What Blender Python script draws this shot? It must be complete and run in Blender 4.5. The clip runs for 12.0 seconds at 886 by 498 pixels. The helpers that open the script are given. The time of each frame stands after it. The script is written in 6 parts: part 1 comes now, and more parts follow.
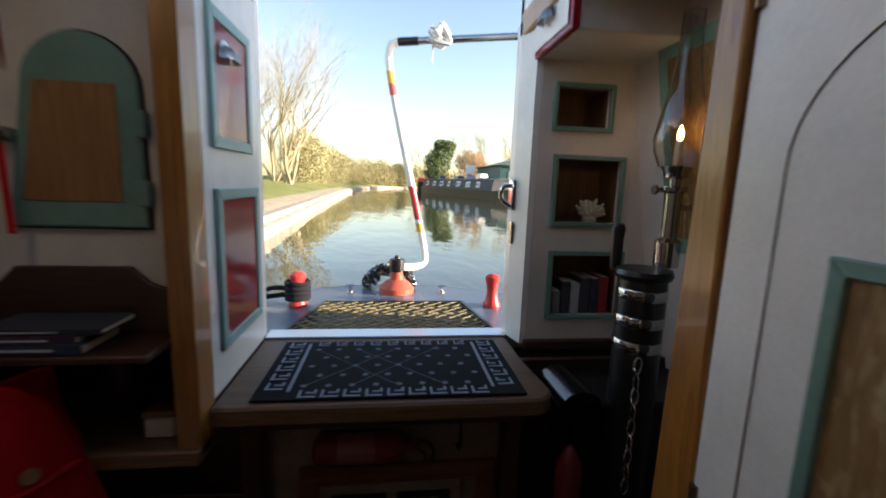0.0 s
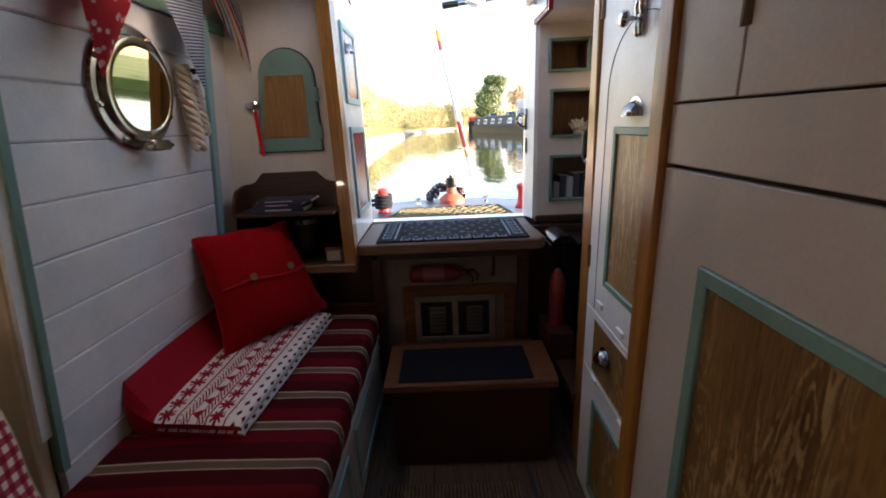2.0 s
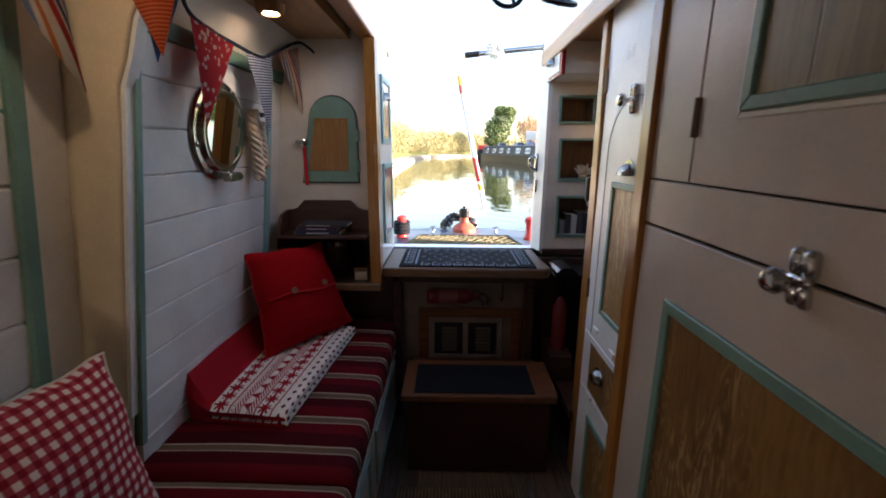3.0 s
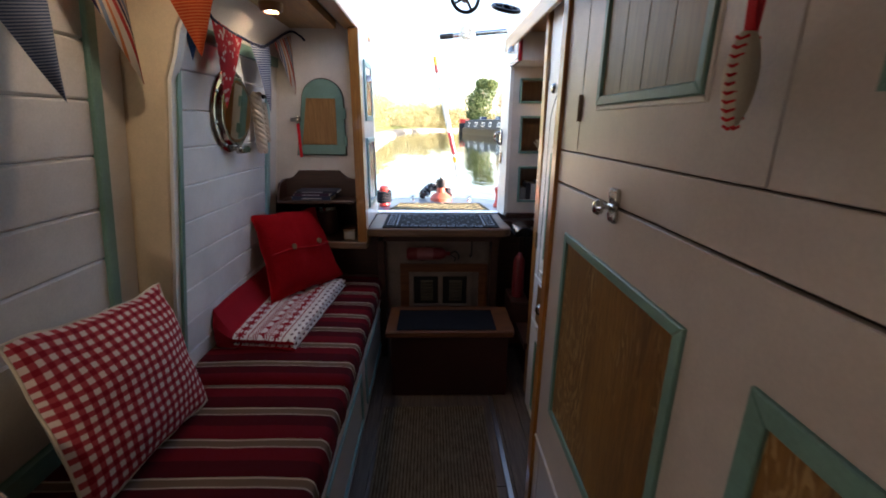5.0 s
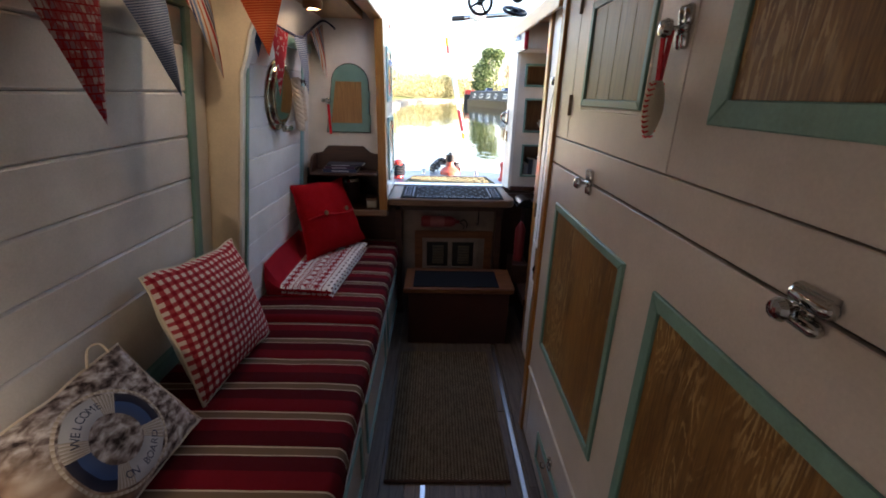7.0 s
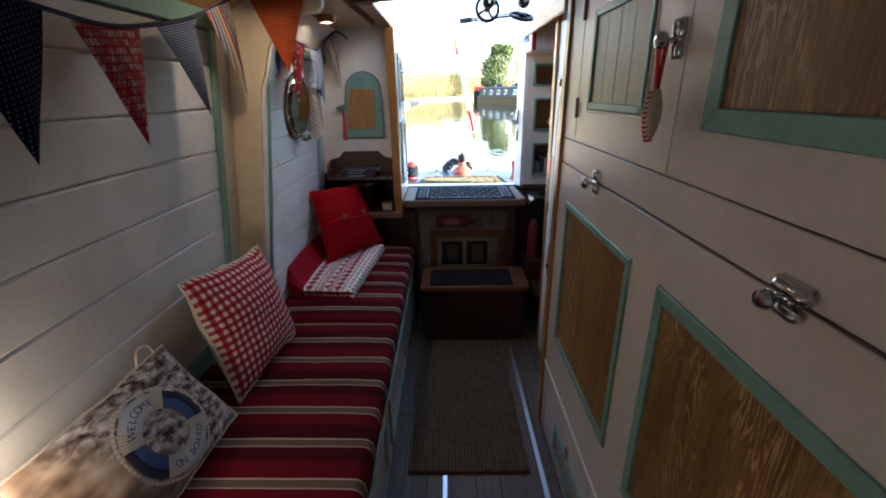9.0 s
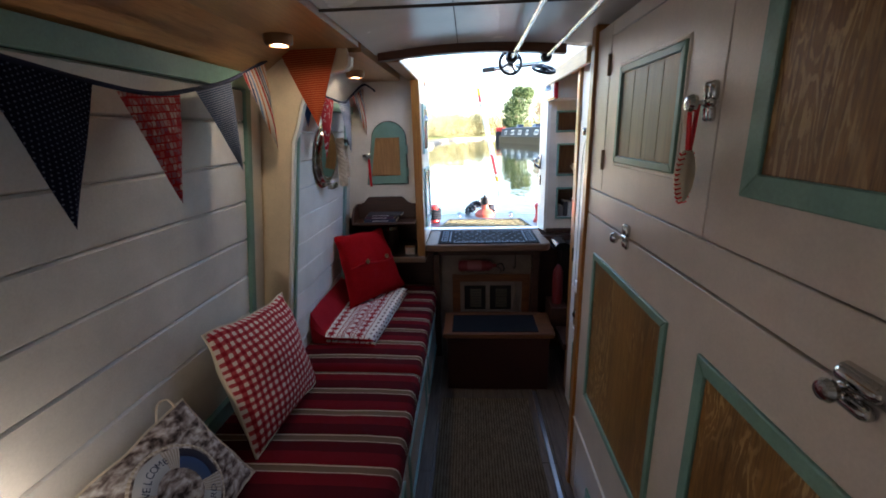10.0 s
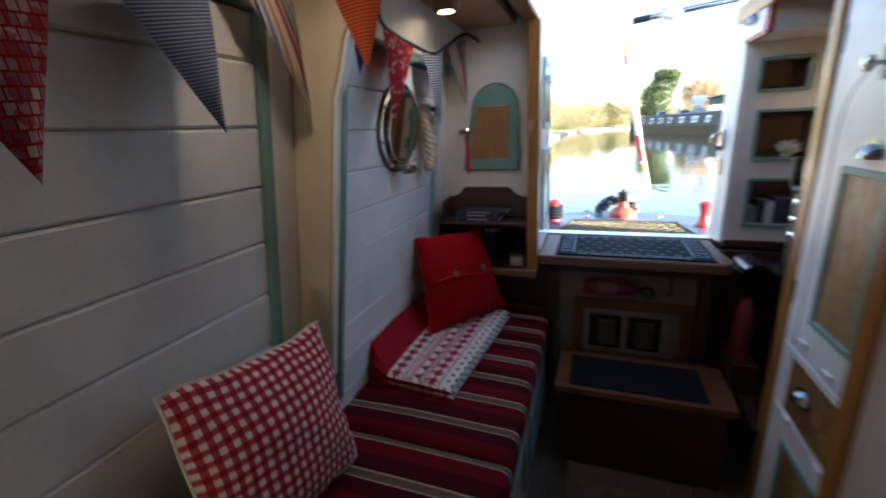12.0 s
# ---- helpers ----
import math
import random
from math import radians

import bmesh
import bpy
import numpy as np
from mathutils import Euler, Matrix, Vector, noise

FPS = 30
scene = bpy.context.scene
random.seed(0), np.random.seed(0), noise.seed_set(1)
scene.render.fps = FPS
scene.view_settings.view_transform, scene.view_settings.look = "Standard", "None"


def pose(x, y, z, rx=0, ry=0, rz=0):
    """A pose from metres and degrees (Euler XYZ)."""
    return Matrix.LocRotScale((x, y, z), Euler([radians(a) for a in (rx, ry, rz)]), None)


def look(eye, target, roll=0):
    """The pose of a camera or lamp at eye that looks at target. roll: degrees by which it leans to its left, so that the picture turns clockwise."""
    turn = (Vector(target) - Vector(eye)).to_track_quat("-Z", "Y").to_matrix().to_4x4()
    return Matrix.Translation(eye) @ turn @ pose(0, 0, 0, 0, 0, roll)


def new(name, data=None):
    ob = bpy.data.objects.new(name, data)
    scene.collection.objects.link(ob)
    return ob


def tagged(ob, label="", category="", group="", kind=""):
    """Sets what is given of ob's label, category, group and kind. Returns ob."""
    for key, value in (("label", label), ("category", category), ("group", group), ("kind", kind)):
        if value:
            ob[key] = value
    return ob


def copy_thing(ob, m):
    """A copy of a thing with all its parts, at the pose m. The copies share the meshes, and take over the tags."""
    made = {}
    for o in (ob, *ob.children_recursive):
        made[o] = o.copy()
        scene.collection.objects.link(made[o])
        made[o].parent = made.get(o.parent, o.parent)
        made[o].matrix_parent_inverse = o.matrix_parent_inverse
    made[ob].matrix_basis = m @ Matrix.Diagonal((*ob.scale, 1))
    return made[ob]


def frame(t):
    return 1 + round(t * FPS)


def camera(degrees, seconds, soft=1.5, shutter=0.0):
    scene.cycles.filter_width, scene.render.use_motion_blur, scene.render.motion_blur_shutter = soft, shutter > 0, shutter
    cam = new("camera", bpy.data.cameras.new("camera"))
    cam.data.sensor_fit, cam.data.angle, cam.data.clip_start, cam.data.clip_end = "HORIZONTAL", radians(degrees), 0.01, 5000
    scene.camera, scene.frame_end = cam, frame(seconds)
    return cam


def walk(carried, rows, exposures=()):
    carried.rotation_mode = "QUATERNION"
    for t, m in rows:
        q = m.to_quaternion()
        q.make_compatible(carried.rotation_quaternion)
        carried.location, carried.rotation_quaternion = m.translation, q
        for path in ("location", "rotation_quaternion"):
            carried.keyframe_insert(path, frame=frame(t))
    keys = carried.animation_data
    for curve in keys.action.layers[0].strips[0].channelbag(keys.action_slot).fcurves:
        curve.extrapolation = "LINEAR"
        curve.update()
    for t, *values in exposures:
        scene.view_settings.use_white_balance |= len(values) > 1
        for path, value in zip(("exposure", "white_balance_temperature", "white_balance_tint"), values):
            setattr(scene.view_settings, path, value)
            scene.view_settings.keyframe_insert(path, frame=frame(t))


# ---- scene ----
cam = camera(93.2, 12.0, 1.8, 0.5)
PATH = [
    (0, (0.503, 0.498, 1.239), (0.755, 2.458, 0.931), 2.0),
    (0.5, (0.438, 0.256, 1.27), (0.65, 2.226, 1.003), 1.3),
    (1, (0.42, 0.072, 1.266), (0.65, 2.027, 0.912), 1.2),
    (1.5, (0.462, -0.134, 1.218), (0.615, 1.8, 0.732), -0.0),
    (2, (0.49, -0.255, 1.208), (0.473, 1.662, 0.636), -2.5),
    (2.5, (0.451, -0.332, 1.241), (0.414, 1.592, 0.696), -1.7),
    (3, (0.432, -0.455, 1.273), (0.402, 1.491, 0.813), 0.4),
    (5, (0.469, -0.794, 1.287), (0.521, 1.122, 0.714), 0.5),
    (5.5, (0.464, -0.898, 1.28), (0.583, 1.0, 0.662), 1.3),
    (6, (0.443, -0.991, 1.308), (0.535, 0.9, 0.665), 2.7),
    (6.5, (0.416, -1.053, 1.332), (0.479, 0.828, 0.656), 2.1),
    (8.5, (0.407, -1.167, 1.378), (0.424, 0.703, 0.669), -0.2),
    (9, (0.405, -1.159, 1.38), (0.381, 0.713, 0.676), -1.0),
    (9.5, (0.401, -1.149, 1.412), (0.329, 0.764, 0.833), -1.6),
    (10, (0.399, -1.125, 1.421), (0.273, 0.797, 0.885), -1.6),
    (10.5, (0.427, -1.025, 1.387), (0.335, 0.889, 0.815), -1.1),
    (11, (0.455, -0.82, 1.335), (0.281, 1.095, 0.788), 0.0),
    (11.5, (0.44, -0.662, 1.316), (0.111, 1.233, 0.768), -0.9),
    (12, (0.353, -0.472, 1.312), (-0.314, 1.333, 0.766), -2.7),
]
walk(cam, [(t, look(eye, target, roll)) for t, eye, target, roll in PATH],
     [(0, 1.5, 6500, 19), (0.5, 1.78, 6500, 23), (1.0, 2.2, 6450, 23), (1.5, 2.55, 6500, 24), (2.2, 2.52, 6500, 24), (3.2, 2.42, 6250, 23), (5.0, 2.68, 6150, 23), (6.5, 2.87, 6150, 23), (9, 2.94, 5680, 17), (10.5, 2.84, 5600, 17), (11, 2.52, 5650, 17), (12, 2.58, 5550, 17)])

# ---- world, sun, lamps ----
world = bpy.data.worlds.new("sky")
scene.world = world
world.use_nodes = True
wn = world.node_tree.nodes
sky = wn.new("ShaderNodeTexSky")
sky.sky_type = "NISHITA"
sky.sun_disc = False
SUN_AZ, SUN_EL = -13.0, 11.5          # degrees from +x towards +y; height
sky.sun_elevation = radians(SUN_EL)
sky.sun_rotation = radians(90 - SUN_AZ)
sky.air_density, sky.dust_density = 1.0, 0.8
wn["Background"].inputs["Strength"].default_value = 0.15
world.node_tree.links.new(sky.outputs["Color"], wn["Background"].inputs["Color"])

sun = new("sun", bpy.data.lights.new("sun", "SUN"))
sun.data.energy, sun.data.angle, sun.data.color = 5.0, radians(0.6), (1.0, 0.9, 0.76)
_d = Vector((math.cos(radians(SUN_EL)) * math.cos(radians(SUN_AZ)), math.cos(radians(SUN_EL)) * math.sin(radians(SUN_AZ)), math.sin(radians(SUN_EL))))
sun.matrix_world = look(_d * 50, (0, 0, 0))


def lamp(name, place, target, watts, size, colour, spot=110):
    ob = new(name, bpy.data.lights.new(name, "SPOT"))
    ob.data.energy, ob.data.color, ob.data.shadow_soft_size = watts, colour, size
    ob.data.spot_size, ob.data.spot_blend = radians(spot), 0.6
    ob.matrix_world = look(place, target)
    return ob


WARM = (1.0, 0.72, 0.42)
DOWN = [(-0.170, 0.232), (-0.128, 0.965)]
for lx, ly in DOWN:
    lamp("downlight_beam", (lx, ly, 1.672), (lx, ly, 0), 0.05, 0.02, WARM, 100)

# added fill light behind the camera, for fore cabin windows that are not built
fore = new("fore_fill_light", bpy.data.lights.new("fore_fill_light", "AREA"))
fore.data.shape, fore.data.size, fore.data.size_y = "RECTANGLE", 0.5, 0.9
fore.data.energy, fore.data.color = 0.012, (0.95, 0.97, 1.0)
fore.matrix_world = look((0.35, -1.96, 1.15), (0.25, 0.5, 1.0))
# second added fill, from the port side; the wall there has no opening
side = new("side_fill_light", bpy.data.lights.new("side_fill_light", "AREA"))
side.data.shape, side.data.size = "DISK", 0.2
side.data.energy, side.data.color = 0.055, (0.95, 0.97, 1.0)
side.matrix_world = look((-0.325, -1.42, 1.30), (0.8, -0.9, 0.7))


# ---- materials ----
def nodes_of(name):
    m = bpy.data.materials.new(name)
    m.use_nodes = True
    return m, m.node_tree, m.node_tree.nodes["Principled BSDF"]


def op(nt, kind, a, b=None, c=None):
    n = nt.nodes.new("ShaderNodeMath")
    n.operation = kind
    for i, v in enumerate((a, b, c)):
        if v is None:
            continue
        if isinstance(v, (int, float)):
            n.inputs[i].default_value = v
        else:
            nt.links.new(v, n.inputs[i])
    return n.outputs[0]


def mix(nt, f, a, b):
    n = nt.nodes.new("ShaderNodeMix")
    n.data_type = "RGBA"
    for sock, v in ((n.inputs["Factor"], f), (n.inputs["A"], a), (n.inputs["B"], b)):
        if isinstance(v, (int, float)):
            sock.default_value = v
        elif isinstance(v, tuple):
            sock.default_value = (*v, 1)
        else:
            nt.links.new(v, sock)
    return n.outputs["Result"]


def coords(nt, kind="Object", scale=(1, 1, 1)):
    c = nt.nodes.new("ShaderNodeTexCoord")
    mp = nt.nodes.new("ShaderNodeMapping")
    mp.inputs["Scale"].default_value = scale
    nt.links.new(c.outputs[kind], mp.inputs["Vector"])
    return mp.outputs["Vector"]


def noise_of(nt, vec, scale, detail=4, rough=0.6, distort=0.0):
    n = nt.nodes.new("ShaderNodeTexNoise")
    n.inputs["Scale"].default_value, n.inputs["Detail"].default_value = scale, detail
    n.inputs["Roughness"].default_value, n.inputs["Distortion"].default_value = rough, distort
    nt.links.new(vec, n.inputs["Vector"])
    return n.outputs["Fac"]


def bump(nt, sh, height, strength=0.2, dist=0.002):
    b = nt.nodes.new("ShaderNodeBump")
    b.inputs["Strength"].default_value, b.inputs["Distance"].default_value = strength, dist
    nt.links.new(height, b.inputs["Height"])
    nt.links.new(b.outputs["Normal"], sh.inputs["Normal"])


def ramp(nt, f, stops):
    r = nt.nodes.new("ShaderNodeValToRGB")
    e = r.color_ramp.elements
    while len(e) < len(stops):
        e.new(0.5)
    for el, (p, c) in zip(e, stops):
        el.position, el.color = p, (*c, 1)
    nt.links.new(f, r.inputs["Fac"])
    return r.outputs["Color"]


def paint(name, colour, rough=0.45, metal=0.0, var=0.12, scale=5, fine=180, bmp=0.12, dirt=0.0):
    m, nt, sh = nodes_of(name)
    v = coords(nt)
    big, small = noise_of(nt, v, scale, 5), noise_of(nt, v, fine, 3)
    dark = tuple(c * (1 - var * 1.6) for c in colour)
    lite = tuple(min(1, c * (1 + var)) for c in colour)
    col = ramp(nt, op(nt, "ADD", op(nt, "MULTIPLY", big, 0.7), op(nt, "MULTIPLY", small, 0.3)), [(0.3, dark), (0.7, lite)])
    if dirt:
        spots = ramp(nt, noise_of(nt, v, 23, 8, 0.75), [(0.6, (0, 0, 0)), (0.72, (1, 1, 1))])
        col = mix(nt, op(nt, "MULTIPLY", spots, dirt), col, tuple(c * 0.4 for c in colour))
    nt.links.new(col, sh.inputs["Base Color"])
    nt.links.new(op(nt, "ADD", max(rough - 0.08, rough * 0.3), op(nt, "MULTIPLY", big, min(0.16, rough))), sh.inputs["Roughness"])
    sh.inputs["Metallic"].default_value = metal
    if bmp:
        bump(nt, sh, small, bmp, 0.0015)
    return m


def wood(name, dark, lite, axis="z", rough=0.35, scale=1.0, knots=0.5, coat=0.0):
    m, nt, sh = nodes_of(name)
    k = {"x": (1.3, 22, 22), "y": (22, 1.3, 22), "z": (22, 22, 1.3)}[axis]
    v = coords(nt, "Object", tuple(a * scale for a in k))
    warp = noise_of(nt, v, 0.8, 3, 0.5, 0.6)
    w = nt.nodes.new("ShaderNodeTexNoise")
    w.inputs["Scale"].default_value, w.inputs["Detail"].default_value, w.inputs["Distortion"].default_value = 3.0, 6, 1.2
    nt.links.new(v, w.inputs["Vector"])
    rings = op(nt, "FRACT", op(nt, "MULTIPLY", warp, 9 * knots + 3))
    f = op(nt, "ADD", op(nt, "MULTIPLY", rings, 0.2), op(nt, "MULTIPLY", w.outputs["Fac"], 0.8))
    pores = noise_of(nt, coords(nt, "Object", tuple(a * 9 for a in k)), 2.0, 3)
    mid = tuple((a + b) / 2 for a, b in zip(dark, lite))
    col = ramp(nt, f, [(0.2, dark), (0.5, mid), (0.8, lite)])
    col = mix(nt, op(nt, "MULTIPLY", ramp(nt, pores, [(0.55, (0, 0, 0)), (0.7, (1, 1, 1))]), 0.45), col, tuple(c * 0.45 for c in dark))
    nt.links.new(col, sh.inputs["Base Color"])
    nt.links.new(op(nt, "ADD", rough, op(nt, "MULTIPLY", w.outputs["Fac"], 0.12)), sh.inputs["Roughness"])
    sh.inputs["Coat Weight"].default_value = coat
    bump(nt, sh, pores, 0.15, 0.001)
    return m


def cloth(name, colour, var=0.18, weave=600, sheen=0.05):
    m = paint(name, colour, 0.9, 0, var, 9, weave, 0.5)
    m.node_tree.nodes["Principled BSDF"].inputs["Sheen Weight"].default_value = sheen
    m.node_tree.nodes["Principled BSDF"].inputs["Specular IOR Level"].default_value = 0.15
    return m


def uv_axes(nt):
    u = nt.nodes.new("ShaderNodeUVMap")
    s = nt.nodes.new("ShaderNodeSeparateXYZ")
    nt.links.new(u.outputs["UV"], s.inputs[0])
    return s.outputs["X"], s.outputs["Y"], u.outputs["UV"]


def band(nt, x, a, b):
    return op(nt, "MULTIPLY", op(nt, "GREATER_THAN", x, a), op(nt, "LESS_THAN", x, b))


def fabric(name):
    m, nt, sh = nodes_of(name)
    sh.inputs["Roughness"].default_value = 0.92
    sh.inputs["Specular IOR Level"].default_value = 0.15
    sh.inputs["Sheen Weight"].default_value = 0.0
    v = coords(nt)
    fine = noise_of(nt, v, 500, 2)
    bump(nt, sh, fine, 0.4, 0.001)
    soil = noise_of(nt, v, 12, 4)

    def finish(col):
        n = nt.nodes.new("ShaderNodeMix")
        n.data_type, n.blend_type = "RGBA", "MULTIPLY"
        n.inputs["Factor"].default_value = 0.35
        nt.links.new(col, n.inputs["A"])
        nt.links.new(ramp(nt, op(nt, "ADD", op(nt, "MULTIPLY", soil, 0.6), op(nt, "MULTIPLY", fine, 0.4)), [(0.3, (0.55, 0.55, 0.55)), (0.65, (1, 1, 1))]), n.inputs["B"])
        nt.links.new(n.outputs["Result"], sh.inputs["Base Color"])
        return m
    return nt, finish


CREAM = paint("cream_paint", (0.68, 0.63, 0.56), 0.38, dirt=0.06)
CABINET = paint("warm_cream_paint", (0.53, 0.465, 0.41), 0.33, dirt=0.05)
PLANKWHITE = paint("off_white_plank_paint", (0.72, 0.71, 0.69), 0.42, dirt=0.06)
# near boards: creamer paint, also lowered for the weaker light on that wall
DIMPLANK = paint("dimmed_cream_plank_paint", (0.58, 0.545, 0.50), 0.42, var=0.14, dirt=0.1)
ARCHOAK = wood("warm_arch_oak", (0.20, 0.09, 0.025), (0.38, 0.20, 0.065), "z", 0.32, 1.1, 0.5)
# extinguisher red, darkened for the dim space under the doorway shelf
DULLRED = paint("shade_dimmed_red", (0.14, 0.009, 0.012), 0.3)
BUFF = paint("buff_paint", (0.68, 0.56, 0.39), 0.4)
CEILW = paint("satin_ceiling_white", (0.72, 0.70, 0.66), 0.25, var=0.05)
WHITE = paint("white_gloss", (0.82, 0.81, 0.77), 0.3, dirt=0.04)
GREEN = paint("sage_green_paint", (0.16, 0.29, 0.24), 0.4, var=0.2, dirt=0.1)
PALEGREEN = paint("pale_blue_green_paint", (0.25, 0.42, 0.40), 0.35, var=0.15)


def figured(name, dark, mid, fleck, rough=0.34):
    """Oak veneer: long grain, arched figure and pale flecks."""
    m, nt, sh = nodes_of(name)
    v = coords(nt, "Object", (6.0, 6.0, 1.1))
    swell = noise_of(nt, v, 1.7, 3, 0.55, 0.5)
    lines = op(nt, "SINE", op(nt, "MULTIPLY", swell, 120.0))
    fine = noise_of(nt, coords(nt, "Object", (140, 140, 6)), 2.2, 4, 0.7)
    rag = noise_of(nt, coords(nt, "Object", (60, 60, 20)), 2.0, 3, 0.7)
    patch = ramp(nt, noise_of(nt, coords(nt, "Object", (4, 4, 1.5)), 1.6, 3), [(0.40, (0, 0, 0)), (0.58, (1, 1, 1))])
    tone = ramp(nt, op(nt, "ADD", op(nt, "MULTIPLY", fine, 0.6), op(nt, "MULTIPLY", swell, 0.4)), [(0.36, dark), (0.62, mid)])
    arch = ramp(nt, op(nt, "ADD", lines, op(nt, "MULTIPLY", op(nt, "SUBTRACT", rag, 0.5), 4.5)), [(0.25, (0, 0, 0)), (0.95, (1, 1, 1))])
    col = mix(nt, op(nt, "MULTIPLY", op(nt, "MULTIPLY", arch, patch), 0.7), tone, fleck)
    pores = ramp(nt, noise_of(nt, coords(nt, "Object", (220, 220, 9)), 2.0, 2), [(0.58, (0, 0, 0)), (0.68, (1, 1, 1))])
    col = mix(nt, op(nt, "MULTIPLY", pores, 0.45), col, tuple(c * 0.5 for c in dark))
    nt.links.new(col, sh.inputs["Base Color"])
    nt.links.new(op(nt, "ADD", rough - 0.05, op(nt, "MULTIPLY", fine, 0.2)), sh.inputs["Roughness"])
    bump(nt, sh, fine, 0.2, 0.001)
    return m


OAK = figured("oak_panel", (0.085, 0.036, 0.009), (0.28, 0.145, 0.036), (0.52, 0.35, 0.15))
PALEOAK = figured("arched_pale_oak", (0.19, 0.10, 0.036), (0.38, 0.23, 0.09), (0.66, 0.50, 0.28))
ASH = wood("pale_oak_panel", (0.22, 0.12, 0.045), (0.48, 0.31, 0.13), "z", 0.3, 1.1, 0.4)
POST = wood("varnished_post", (0.24, 0.085, 0.012), (0.46, 0.20, 0.04), "z", 0.25, 1.2, 0.2, 0.3)
WOODX = wood("varnished_shelf_wood", (0.22, 0.10, 0.035), (0.42, 0.22, 0.085), "x", 0.3, 1.2, 0.3, 0.2)
WORNWOOD = wood("worn_doorway_shelf_wood", (0.085, 0.042, 0.020), (0.21, 0.115, 0.06), "x", 0.42, 1.2, 0.3)
WOODY = wood("varnished_long_wood", (0.30, 0.15, 0.05), (0.52, 0.29, 0.11), "y", 0.3, 1.2, 0.2, 0.2)
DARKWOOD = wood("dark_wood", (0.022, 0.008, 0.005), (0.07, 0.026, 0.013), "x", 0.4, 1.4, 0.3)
NICHEWOOD = wood("niche_wood", (0.10, 0.045, 0.018), (0.24, 0.12, 0.05), "z", 0.45, 1.4, 0.4)
MAHOG = paint("dark_red_brown_paint", (0.045, 0.011, 0.008), 0.45)
# cream paint and step wood, darkened in colour for the shade below the shelf
SHADECREAM = paint("shade_dimmed_cream_paint", (0.20, 0.15, 0.12), 0.5, var=0.3, dirt=0.3)
SHADEWOOD = wood("shade_dimmed_step_wood", (0.07, 0.022, 0.008), (0.20, 0.075, 0.025), "x", 0.35, 1.2, 0.3)
PORTGLASS = paint("porthole_mirror", (0.50, 0.52, 0.47), 0.02, 1.0, 0.02, bmp=0)
CHROME = paint("chrome", (0.56, 0.55, 0.53), 0.12, 1.0, 0.05, bmp=0.02)
NICKEL = paint("worn_nickel", (0.40, 0.37, 0.30), 0.18, 1.0, 0.15, 20, bmp=0.05)
ALU = paint("aluminium", (0.72, 0.73, 0.75), 0.3, 1.0, 0.05)
BLACK = paint("black_enamel", (0.012, 0.011, 0.011), 0.3)
RUBBER = paint("black_rubber", (0.010, 0.011, 0.014), 0.85, bmp=0.4)
RUBBER.node_tree.nodes["Principled BSDF"].inputs["Specular IOR Level"].default_value = 0.12
GREYLINE = paint("faded_grey_print", (0.25, 0.29, 0.35), 0.85)
BRASS = paint("old_brass", (0.55, 0.36, 0.12), 0.25, 1.0, 0.2)
STEELHINGE = paint("dull_hinge_brass", (0.22, 0.16, 0.11), 0.4, 0.8)
REDG = paint("glossy_red_paint", (0.30, 0.014, 0.02), 0.12, var=0.08, bmp=0.02)
REDPAINT = paint("red_oxide_paint", (0.60, 0.045, 0.035), 0.35, var=0.2)
ORANGERED = paint("faded_red_paint", (0.62, 0.12, 0.06), 0.45, var=0.25, dirt=0.2)
GAP = paint("joint_shadow", (0.06, 0.045, 0.035), 0.8)
DECK = paint("blue_grey_deck_paint", (0.12, 0.15, 0.19), 0.35, var=0.2, dirt=0.2)
HULL = paint("black_hull", (0.012, 0.012, 0.013), 0.4)
REDCLOTH = cloth("red_wool", (0.42, 0.008, 0.012), 0.25, 260)
IVORY = cloth("ivory_cotton", (0.62, 0.55, 0.42))
ROPE = cloth("natural_cotton_rope", (0.62, 0.52, 0.40), 0.3, 200)
NAVYTAPE = cloth("navy_tape", (0.02, 0.025, 0.055))
REDRIB = cloth("red_ribbon", (0.55, 0.015, 0.02))
BUTTON = paint("wooden_button", (0.20, 0.10, 0.04), 0.4)
BULB, _nt, _sh = nodes_of("lit_bulb")
_sh.inputs["Emission Color"].default_value = (1.0, 0.8, 0.5, 1)
_sh.inputs["Emission Strength"].default_value = 25
FLAME, _nt, _sh = nodes_of("flame")
_sh.inputs["Emission Color"].default_value = (1.0, 0.62, 0.25, 1)
_sh.inputs["Emission Strength"].default_value = 12
GLASS, _nt, _sh = nodes_of("clear_glass")
_sh.inputs["Transmission Weight"].default_value, _sh.inputs["Roughness"].default_value, _sh.inputs["IOR"].default_value = 1.0, 0.02, 1.45


# ---- mesh helpers ----
def part(name, bm, material, parent=None, label="", smooth=False):
    me = bpy.data.meshes.new(name)
    bmesh.ops.recalc_face_normals(bm, faces=bm.faces)
    bm.to_mesh(me)
    bm.free()
    if isinstance(material, (list, tuple)):
        for x in material:
            me.materials.append(x)
    else:
        me.materials.append(material)
    if smooth:
        me.shade_smooth()
        me.set_sharp_from_angle(angle=radians(38))
    ob = new(name, me)
    ob.parent = parent
    if label:
        ob["label"] = label
    return ob


def thing(name, label, category, at=(0, 0, 0), group="", kind=""):
    ob = new(name)
    ob.location = at
    ob.empty_display_size = 0.05
    return tagged(ob, label, category, group, kind)


def under(ob, root):
    ob.parent = root
    ob.matrix_parent_inverse = Matrix.Translation(root.location).inverted()
    return ob


def pin(name, bm, material, root, label="", smooth=False):
    """A part of root whose mesh is given in world places."""
    return under(part(name, bm, material, None, label, smooth), root)


